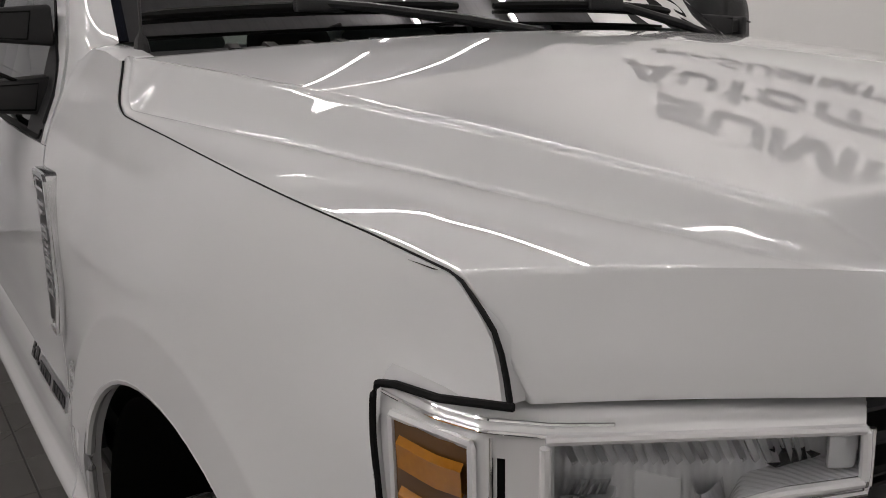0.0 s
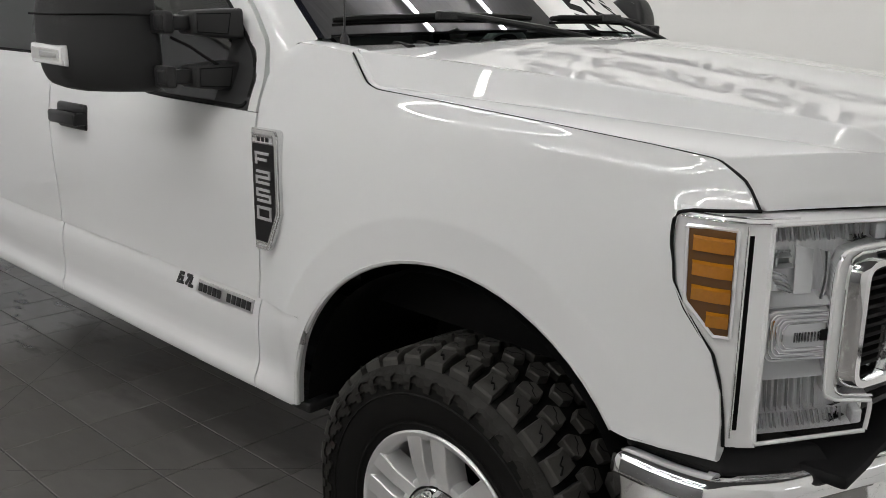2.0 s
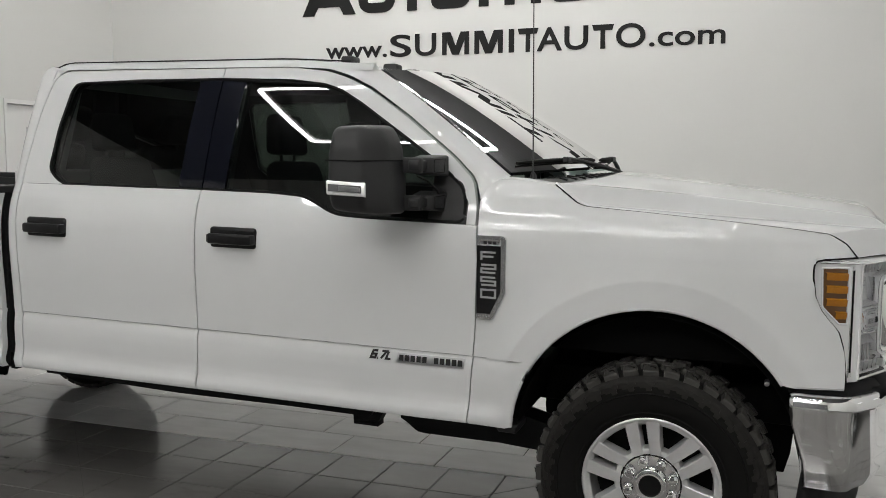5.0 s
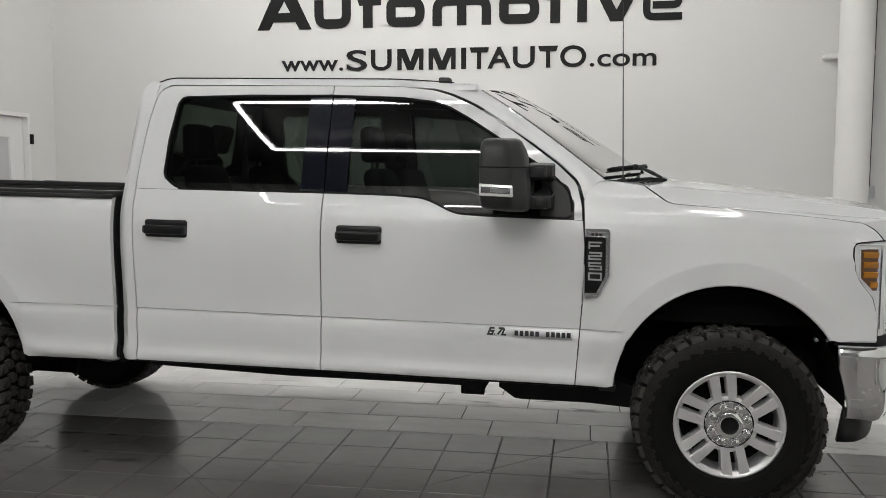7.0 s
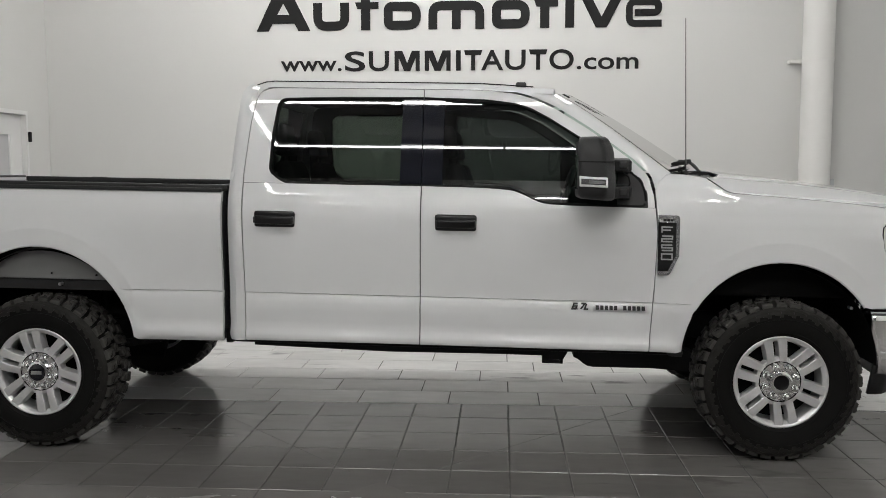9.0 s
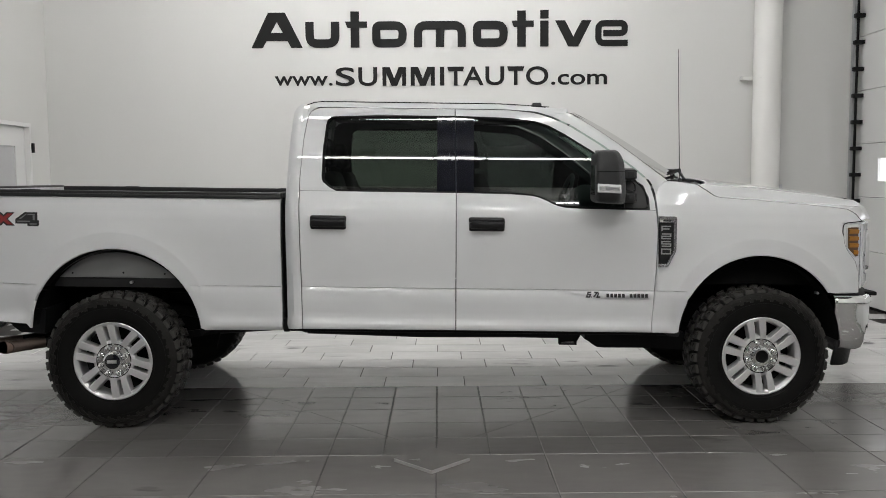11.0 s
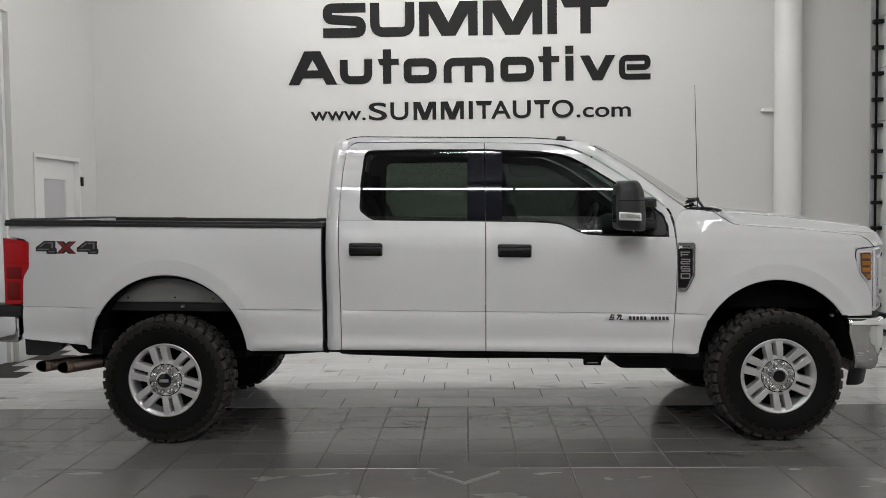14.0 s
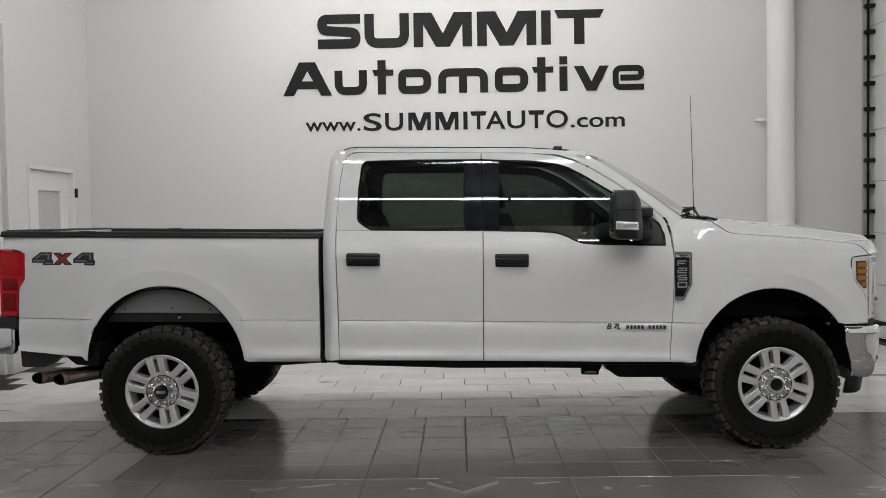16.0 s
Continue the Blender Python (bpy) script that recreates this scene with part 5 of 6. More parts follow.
for side in (0, 1):
    sgn = -1 if side == 0 else 1
    flip = side == 1
    zs = np.linspace(0.893, 1.305, 24)
    head = part("head_lamp", *join(lamp_sheet(lamp_left, lambda z: max(lamp_left(z) + 0.02, 3.16), zs, 0.006, sgn), lamp_sheet(lambda z: max(lamp_left(z) + 0.02, 3.31), 4.02, zs, 0.002, sgn, 12)), LAMP_BEZEL, truck, "clear head lamp with chrome bezel", body=True, angle=40, flip=flip)
    lens_right = lambda z: table([(0.893, 6.95), (0.962, 7.0), (0.974, 5.85), (0.985, 5.62), (1.19, 5.54), (1.222, 5.58), (1.246, 5.80), (1.254, 6.9), (1.305, 6.95)], z)
    zlens = np.r_[np.linspace(0.897, 0.985, 9), np.linspace(1.0, 1.19, 8), np.linspace(1.204, 1.302, 12)]
    part("lamp_back", *lamp_sheet(3.75, lens_right, zlens, 0.046, sgn, 20), LAMP_SILVER, head, "silver lamp reflector", body=True, angle=40, flip=flip)
    # dark slot between side marker and lamp
    part("lamp_split", *lamp_sheet(3.06, 3.40, np.linspace(0.92, 1.276, 10), 0.008, sgn, 5), SEAL, head, body=True, angle=0, flip=flip)
    for s0 in (3.08, 3.38):
        part("slot_edge", *tube([lamp_at(s0, z, 0.004, sgn) for z in np.linspace(0.91, 1.292, 14)], 0.0018, 8), CHROME, head, body=True)
    for zz in ((1.276, 1.29, 1.305), (0.893, 0.91, 0.925)):
        part("slot_end", *lamp_sheet(2.98, 3.46, zz, 0.004, sgn, 5), LAMP_BEZEL, head, body=True, flip=flip)
    outline = [(2.86, 0.895), (2.74, 0.95), (2.65, 0.974), (2.5, 1.014), (2.15, 1.062), (1.65, 1.094), (1.1, 1.134), (0.6, 1.178), (0.38, 1.254), (0.42, 1.288), (0.62, 1.303), (1.15, 1.310), (2.1, 1.315), (3.45, 1.319)]
    part("lamp_gasket", *tube([lamp_at(s, z, -0.001, sgn) for s, z in rounded(outline, 0.03, 2)], 0.0034, 6), SEAL, head, "black lamp gasket", body=True)
    part("lamp_top", *sheet([[lamp_at(s, z, i, sgn) for s in np.linspace(0.70, 6.9, 40)] for z, i in ((1.300, 0.0), (1.306, 0.003), (1.311, 0.012), (1.3135, 0.030))]), LAMP_BEZEL, head, body=True, angle=50, flip=flip)
    for z, i in ((1.2985, -0.001), (1.3065, 0.002)):
        part("top_line", *tube([lamp_at(s, z, i, sgn) for s in np.linspace(0.75, 4.6, 24)], 0.0016, 6), CHROME, head, body=True)
    # rims of the clear part: upper arm, tall column, lower arm
    edge_line = [(3.92, 1.296), (6.92, 1.300), (6.95, 1.258), (6.0, 1.252), (5.66, 1.243), (5.54, 1.212), (5.58, 0.985), (5.85, 0.972), (7.0, 0.963), (6.92, 0.905), (3.95, 0.902), (3.92, 1.29)]
    part("lens_rim", *tube([lamp_at(s, z, -0.002, sgn) for s, z in rounded(edge_line, 0.05, 3)], 0.0042, 8), LAMP_BEZEL, head, "chrome lens rim", body=True)
    outer = [(6.98, 1.300), (7.0, 1.249), (6.02, 1.241), (5.86, 1.232), (5.78, 1.208), (5.80, 0.990), (5.95, 0.980), (7.0, 0.972)]
    inner = [(6.95, 1.298), (6.95, 1.256), (6.0, 1.250), (5.68, 1.241), (5.56, 1.212), (5.60, 0.985), (5.85, 0.973), (7.0, 0.964)]
    for line, d in ((outer, 0.0), (inner, 0.0)):
        part("outer_rim", *tube([lamp_at(s, z, d, sgn) for s, z in rounded(line, 0.04, 2)], 0.0030, 8), CHROME, head, body=True)
    part("rim_band", *sheet([[lamp_at(lerp(a[0], b[0], k), lerp(a[1], b[1], k), 0.003, sgn) for a, b in zip(inner, outer)] for k in (0.0, 0.5, 1.0)]), LAMP_BEZEL, head, body=True, angle=40, flip=flip)
    cover = part("lens_cover", *lamp_sheet(3.92, lens_right, zlens, 0.0, sgn, 20), CLEAR, head, "clear lamp lens", body=True, angle=40, flip=flip)
    cover.visible_shadow = False
    # inner wall of the lens
    wall = [(6.88, 1.294), (6.9, 1.260), (6.0, 1.254), (5.64, 1.244), (5.50, 1.210), (5.54, 0.985), (5.82, 0.976), (6.95, 0.968)]
    part("lamp_wall", *sheet([[lamp_at(s, z, i, sgn) for s, z in rounded(wall, 0.05, 3)] for i in (0.004, 0.056)]), LAMP_SILVER, head, body=True, angle=40)
    # slanting flutes of the upper and lower arms, with a plain end box
    for z0, z1, count in ((1.258, 1.294, 22), (0.910, 0.944, 20)):
        for n in range(count):
            a = lerp(4.05, 6.35, n / count)
            w = 0.075
            p = [lamp_at(a, z0, 0.044, sgn), lamp_at(a + w, z0, 0.044, sgn), lamp_at(a - 0.14, z1, 0.030, sgn), lamp_at(a - 0.14 + w, z1, 0.030, sgn), lamp_at(a + w / 2, z0, 0.036, sgn), lamp_at(a - 0.14 + w / 2, z1, 0.020, sgn)]
            part("reflector_flute", *hull_block(p), CHROME if n % 3 == 0 else LAMP_BEZEL, head, body=True, angle=20)
        part("arm_end", *hull_block([lamp_at(s, z, i, sgn) for s in (6.48, 6.84) for z in (z0 + 0.003, z1 - 0.004) for i in (0.012, 0.05)], 0.004), LAMP_BEZEL, head, body=True)
    # ribbed ledge and fanned ridges
    for n in range(4):
        z = 1.212 + 0.0095 * n
        part("reflector_ridge", *hull_block([lamp_at(p, zz, i, sgn) for p in (4.0, 4.62 - 0.04 * n) for zz, i in ((z, 0.040), (z + 0.005, 0.014), (z + 0.0085, 0.040))]), CHROME if n % 2 else LAMP_BEZEL, head, body=True, angle=20)
    for n in range(9):
        arc = [lamp_at(lerp(4.0 + 0.05 * n, 4.55 + 0.035 * n, k), 1.208 - 0.0052 * n - 0.016 * k * k, 0.046 - 0.010 * math.sin(math.pi * k), sgn) for k in np.linspace(0, 1, 9)]
        part("fan_ridge", *tube(arc, 0.0019, 5), CHROME if n % 2 else LAMP_BEZEL, head, body=True)
    part("lamp_bulb", *hull_block([lamp_at(s, z, i, sgn) for s in (4.12, 4.22) for z in (1.216, 1.240) for i in (0.022, 0.05)], 0.003), SATIN, head, "small shaded bulb holder", body=True, angle=20)
    # plain panel, curved pillar and shelf
    panel_rows = [[lamp_at(s, z, lerp(0.030, 0.046, (z - 1.165) / 0.085) + 0.004 * (s - 4.72), sgn) for s in np.linspace(4.72, 5.16, 5)] for z in np.linspace(1.165, 1.250, 5)]
    part("reflector_panel", *sheet(panel_rows), LAMP_BEZEL, head, body=True, angle=40, flip=flip)
    pillar = [[lamp_at(5.22 + 0.28 * k + 0.05 * math.sin(3 * (z - 1.16) / 0.08), z, 0.044 - 0.030 * math.sin(math.pi * k), sgn) for k in np.linspace(0, 1, 9)] for z in np.linspace(1.158, 1.244, 9)]
    part("reflector_pillar", *sheet(pillar), CHROME, head, body=True, angle=60, flip=flip)
    shelf = [[lamp_at(s, z, i, sgn) for s in np.linspace(3.95, 5.50, 12)] for z, i in ((1.150, 0.004), (1.153, 0.003), (1.168, 0.046))]
    part("reflector_shelf", *sheet(shelf), LAMP_BEZEL, head, body=True, angle=20, flip=flip)
    # clear block with nested rims
    lens = part("lamp_unit", *hull_block([lamp_at(s, z, i, sgn) for s in (3.98, 4.08) for z in (1.062, 1.134) for i in (0.004, 0.055)] + [lamp_at(s, z, i, sgn) for s in (4.14, 5.50) for z in (1.051, 1.146) for i in (0.004, 0.055)], 0.006, 2), LAMP_BEZEL, head, "square clear lamp block", body=True)
    for n in range(6):
        a, h = 4.02 + 0.085 * n, 0.0042 * n
        loop = rounded([(5.48, 1.055 + h), (a + 0.12, 1.055 + h), (a, 1.066 + h), (a, 1.130 - h), (a + 0.12, 1.142 - h), (5.48, 1.142 - h)], 0.06, 3)
        part("unit_ring", *tube([lamp_at(p, q, 0.001, sgn) for p, q in loop], 0.0015, 6), CHROME if n % 2 else LAMP_BEZEL, lens, body=True)
    for n in range(9):
        a = 4.78 + 0.068 * n
        part("unit_rib", *tube([lamp_at(a, z, 0.002, sgn) for z in (1.086, 1.104)], 0.0016, 5), CHROME, lens, body=True)
    # amber sliver that puts an orange glint into the block as colour
    part("unit_glint", *hull_block([lamp_at(s, z, i, sgn) for s in (4.17, 4.215) for z in (1.094, 1.128) for i in (0.0005, 0.006)]), AMBER, lens, "small amber reflector strip", body=True, angle=0)
    part("unit_bracket", *hull_block([lamp_at(s, z, i, sgn) for s in (5.36, 5.60) for z in (1.086, 1.106) for i in (-0.001, 0.02)], 0.003), SEAL, lens, "black mounting clip", body=True)
    # toothed reflector under the block
    for n in range(10):
        a = 4.02 + 0.15 * n
        rows = [[lamp_at(a + 0.11 * k + 0.05 * (1.012 - z) / 0.06, z, 0.046 - 0.022 * math.sin(math.pi * k), sgn) for k in np.linspace(0, 1, 6)] for z in np.linspace(0.950, 1.012, 6)]
        part("reflector_tooth", *sheet(rows), CHROME if n % 2 else LAMP_BEZEL, head, body=True, angle=60, flip=flip)
    part("reflector_shelf", *sheet([[lamp_at(s, z, i, sgn) for s in np.linspace(3.95, 5.55, 12)] for z, i in ((1.013, 0.052), (1.016, 0.012), (1.046, 0.048))]), LAMP_BEZEL, head, body=True, angle=20, flip=flip)
    # side marker
    marker = part("side_marker", *lamp_sheet(lambda z: table([(1.097, 2.1), (1.125, 1.55), (1.152, 1.12), (1.28, 1.02)], z), lambda z: table([(1.097, 2.72), (1.28, 2.70)], z), np.linspace(1.097, 1.281, 12), 0.001, sgn, 8), AMBER_DARK, head, "smoked amber side marker", body=True, angle=40, flip=flip)
    part("marker_rim", *tube([lamp_at(s, z, 0.001, sgn) for s, z in rounded([(2.1, 1.094), (1.08, 1.150), (1.0, 1.282), (2.74, 1.284), (2.76, 1.094), (2.12, 1.094)], 0.01, 2)], 0.004, 6), LAMP_BEZEL, marker, body=True)
    for n in range(4):
        z1 = 1.268 - 0.0435 * n
        z0 = z1 - 0.026
        a0 = table([(1.097, 2.0), (1.125, 1.60), (1.152, 1.26), (1.28, 1.18)], z0)
        rows = [[lamp_at(lerp(a0, 2.6, k / 5), z, i, sgn) for k in range(6)] for z, i in ((z0, 0.001), (z0, -0.005), (z1 - 0.004, -0.008), (z1, -0.001))]
        part("amber_block", *sheet(rows), AMBER, marker, "amber lens block", body=True, angle=30, flip=flip)

# ---- grille ----
def grille_x(w):
    return 4.905 - 0.088 * (abs(w) / 0.735) ** 2.2


grille = part("grille", *block((4.765, -0.70, 0.90), (4.785, 0.70, 1.318)), LINER, truck, "dark grille with chrome bars", body=True, angle=0)
for n in range(13):
    z = 0.912 + 0.031 * n
    ws = np.linspace(-0.70, 0.70, 21)
    rows = [[(grille_x(w) - d, w, z + h) for w in ws] for d, h in ((0.075, 0.0), (0.030, 0.0), (0.026, 0.006), (0.030, 0.012), (0.075, 0.012))]
    part("grille_slat", *sheet(rows), PLASTIC, grille, body=True, angle=30)
ring = rounded([(-0.728, 1.002), (-0.728, 1.222), (-0.45, 1.232), (0.45, 1.232), (0.728, 1.222), (0.728, 1.002), (0.45, 0.990), (-0.45, 0.990)], 0.03, 4, True)
left, right = stroke(ring, 0.025, True)
rows = []
for k, d in ((0.0, -0.012), (0.06, 0.012), (0.25, 0.022), (0.75, 0.022), (0.94, 0.012), (1.0, -0.012)):
    line = [p + (q - p) * k for p, q in zip(left, right)]
    line.append(line[0])
    rows.append([(grille_x(p[0]) + d, p[0], p[1]) for p in line])
part("grille_bracket", *sheet(rows), CHROME, grille, "chrome grille surround bar", body=True, angle=30)
for sgn in (-1, 1):
    well = np.linspace(0.705, 0.615, 7)
    part("bracket_well", *sheet([[(grille_x(w) - 0.022, sgn * w, z) for w in well] for z in (1.005, 1.22)]), LINER, grille, body=True, angle=0)
    for n in range(11):
        z = 1.022 + 0.0178 * n
        part("well_slat", *sheet([[(grille_x(w) + d, sgn * w, z + h) for w in well] for d, h in ((-0.022, 0.0), (-0.003, 0.001), (0.0, 0.004), (-0.003, 0.008), (-0.022, 0.009))]), DARK, grille, body=True, angle=30)
for z0, z1 in ((1.128, 1.212), (1.010, 1.094)):
    ws = np.linspace(-0.625, 0.625, 25)
    part("grille_bar", *sheet([[(grille_x(w) + d, w, z) for w in ws] for d, z in ((-0.02, z0), (0.016, z0), (0.023, z0 + 0.004), (0.026, (z0 + z1) / 2), (0.022, z1 - 0.005), (0.015, z1), (-0.02, z1))]), CHROME, grille, "broad chrome grille bar", body=True, angle=40)
    for sgn in (-1, 1):
        part("bar_end", [(grille_x(0.625) + d, sgn * 0.625, z) for d, z in ((-0.02, z0), (0.016, z0), (0.023, z0 + 0.004), (0.026, (z0 + z1) / 2), (0.022, z1 - 0.005), (0.015, z1), (-0.02, z1))], [tuple(range(7)) if sgn > 0 else tuple(range(6, -1, -1))], CHROME, grille, body=True, angle=0)

# ---- front bumper ----
PLAN = rounded([(4.512, 0.980), (4.62, 0.986), (4.712, 0.972), (4.80, 0.862), (4.89, 0.64), (4.955, 0.35), (4.975, 0.0)], 0.035, 4)
PROFILE = [(-0.10, 0.846), (-0.026, 0.853), (-0.012, 0.850), (-0.003, 0.842), (0.001, 0.836), (0.006, 0.812), (0.003, 0.806), (-0.006, 0.802), (-0.009, 0.75), (-0.010, 0.69), (-0.014, 0.62), (-0.022, 0.56), (-0.040, 0.522), (-0.065, 0.508), (-0.11, 0.506)]
plan = along(PLAN, 60)
rows = []
for k, (x, w) in enumerate(plan):
    p, q = plan[max(0, k - 1)], plan[min(60, k + 1)]
    d = (q - p) / np.linalg.norm(q - p)
    n = np.array((-d[1], d[0]))
    n = n if n @ np.array((1.0, 0.4)) > 0 else -n
    shift = 0.05 * (1 - k / 14) if k < 14 else 0.0
    rows.append([(x + n[0] * o + shift * smooth(0.80, 0.57, z), -(w + n[1] * o), z) for o, z in PROFILE])
full = rows + [[(p[0], -p[1], p[2]) for p in r] for r in rows[-2::-1]]
bumper = part("front_bumper", *sheet(full), CHROME, truck, "chrome front bumper", body=True, angle=35, thick=0.004)
both("bumper_step", *hull_block([(4.50, -0.93, 0.842), (4.70, -0.915, 0.842), (4.84, -0.75, 0.842), (4.68, -0.75, 0.842), (4.52, -0.915, 0.885), (4.68, -0.895, 0.885), (4.80, -0.75, 0.885), (4.68, -0.75, 0.885)], 0.006), DARK, bumper, "black bumper filler", body=True)
part("bumper_pad", *block((4.76, -0.80, 0.835), (4.87, 0.80, 0.862), 0.01), DARK, bumper, body=True)
air = along(rounded([(4.565, 0.915), (4.632, 0.915), (4.72, 0.82), (4.80, 0.64), (4.85, 0.0)], 0.06, 4), 24)
rows = [[(x - 0.02 * (0.58 - z) / 0.18, -w + 0.03 * (0.58 - z) / 0.18, z) for z in (0.56, 0.50, 0.45, 0.395)] for x, w in air]
full = rows + [[(p[0], -p[1], p[2]) for p in r] for r in rows[-2::-1]]
part("air_dam", *sheet(full), PLASTIC, truck, "black plastic air dam", body=True, thick=0.02)

# ---- wheel housings and running gear ----
for cx, cz, r, name in ((4.055, 0.575, 0.50, "front"), (0.03, 0.555, 0.515, "rear")):
    rows = [[(cx + r * math.cos(radians(a)) * k, -w, cz + r * math.sin(radians(a)) * k) for a in np.linspace(174, -1, 30)] for w, k in ((0.955, 1.0), (0.80, 1.01), (0.45, 1.0))]
    both("wheel_liner", *sheet(rows), LINER, truck, "black wheel housing liner", body=True, angle=50, flip=True)
    both("liner_wall", *prism([(cx + r * math.cos(radians(a)), cz + r * math.sin(radians(a))) for a in np.linspace(200, -20, 24)], -0.46, -0.44), LINER, truck, body=True, angle=0)
shield_out = [(0.03 + 0.53 * math.cos(radians(a)), 0.555 + 0.53 * math.sin(radians(a))) for a in np.linspace(139, 41, 18)]
both("inner_fender", *prism([*shield_out, (0.43, 0.905), (-0.37, 0.905)], -0.885, -0.870), GREY_STEEL, bed_sides, "grey inner fender sheet", body=True, angle=0)
for x, z in ((-0.27, 0.93), (0.31, 0.93), (0.05, 0.935)):
    both("fender_bolt", *tube([(x, -0.889, z), (x, -0.86, z)], 0.006, 10), DARK, bed_sides, body=True)
for x, z in ((0.10, 0.875), (4.44, 0.86)):
    both("liner_bolt", *tube([(x, -0.90, z), (x, -0.86, z)], 0.009, 10), SATIN, truck, "bright liner bolt", body=True)
both("mud_flap", *hull_block([(3.47, -0.962, 0.613), (3.555, -0.95, 0.610), (3.555, -0.80, 0.610), (3.47, -0.80, 0.613), (3.48, -0.955, 0.582), (3.55, -0.945, 0.578), (3.55, -0.80, 0.578), (3.48, -0.80, 0.582)], 0.006), PLASTIC, truck, "black liner end", body=True)
both("rocker", *join(block((1.09, -0.875, 0.572), (3.50, -0.78, 0.615), 0.01), prism([(1.20, 0.60), (1.20, 0.556), (1.955, 0.540), (2.526, 0.546), (2.90, 0.545), (2.93, 0.60)], -0.86, -0.74)), DARK, truck, "dark underbody sill", body=True, angle=30)
for a, b, c, d in ((2.811, 2.826, 0.497, 0.56), (2.911, 2.925, 0.502, 0.56)):
    both("bracket_arm", *block((a, -0.83, c), (b, -0.77, d), 0.003), DARK, truck, "dark sill bracket", body=True)
both("step_bracket", *join(prism([(2.811, 0.575), (2.811, 0.514), (2.925, 0.518), (2.957, 0.575)], -0.83, -0.77), block((2.811, -0.83, 0.496), (2.925, -0.77, 0.5035), 0.002)), DARK, truck, "dark slotted sill bracket", body=True, angle=30)
both("cross_support", *prism([(2.99, 0.60), (2.99, 0.518), (3.017, 0.504), (3.041, 0.485), (3.068, 0.468), (3.10, 0.464), (3.428, 0.466), (3.638, 0.454), (3.66, 0.47), (3.66, 0.56), (3.50, 0.60)], -0.74, -0.60), DARK, truck, "black chassis support ahead of the sill", body=True, angle=30)
both("frame_rail", *join(block((-1.1, -0.48, 0.60), (4.75, -0.40, 0.76), 0.01), block((1.1, -0.55, 0.50), (2.6, -0.30, 0.62), 0.03)), DARK, truck, "black chassis rail", body=True)
both("leaf_spring", *join(*[tube([(-0.72 + 0.08 * k, -0.62, 0.585 - 0.016 * k), (0.0, -0.62, 0.49 - 0.014 * k), (0.72 - 0.08 * k, -0.62, 0.585 - 0.016 * k)], 0.018, 6) for k in range(3)]), DARK, truck, "black leaf spring pack")
for x, name in ((0.0, "rear_axle"), (4.059, "front_axle")):
    part(name, *join(tube([(x, -0.78, 0.43), (x, 0.78, 0.43)], 0.055, 16), tube([(x - 0.13, 0.05 if x < 1 else 0.3, 0.43), (x + 0.16, 0.05 if x < 1 else 0.3, 0.43)], [0.15, 0.10], 18)), DARK, truck, "dark axle with differential")
    both("shock_absorber", *tube([(x + 0.16, -0.56, 0.42), (x + 0.20, -0.52, 0.92)], 0.03, 10), DARK, truck)
part("drive_shaft", *tube([(0.15, 0.05, 0.45), (2.4, 0.05, 0.58)], 0.05, 14), DARK, truck)
part("exhaust_pipe", *tube([(2.6, -0.30, 0.56), (0.7, -0.38, 0.56), (0.25, -0.48, 0.70), (-0.3, -0.55, 0.66), (-0.50, -0.66, 0.54)], 0.045, 12), DARK, truck, "dark exhaust pipe")
part("fuel_tank", *block((1.2, -0.30, 0.50), (2.5, 0.40, 0.66), 0.04), DARK, truck, body=True)
part("underbody", *block((1.10, -0.88, 0.62), (3.55, 0.88, 0.66)), DARK, truck, body=True, angle=0)

# ---- wheels ----
LUGS = 36


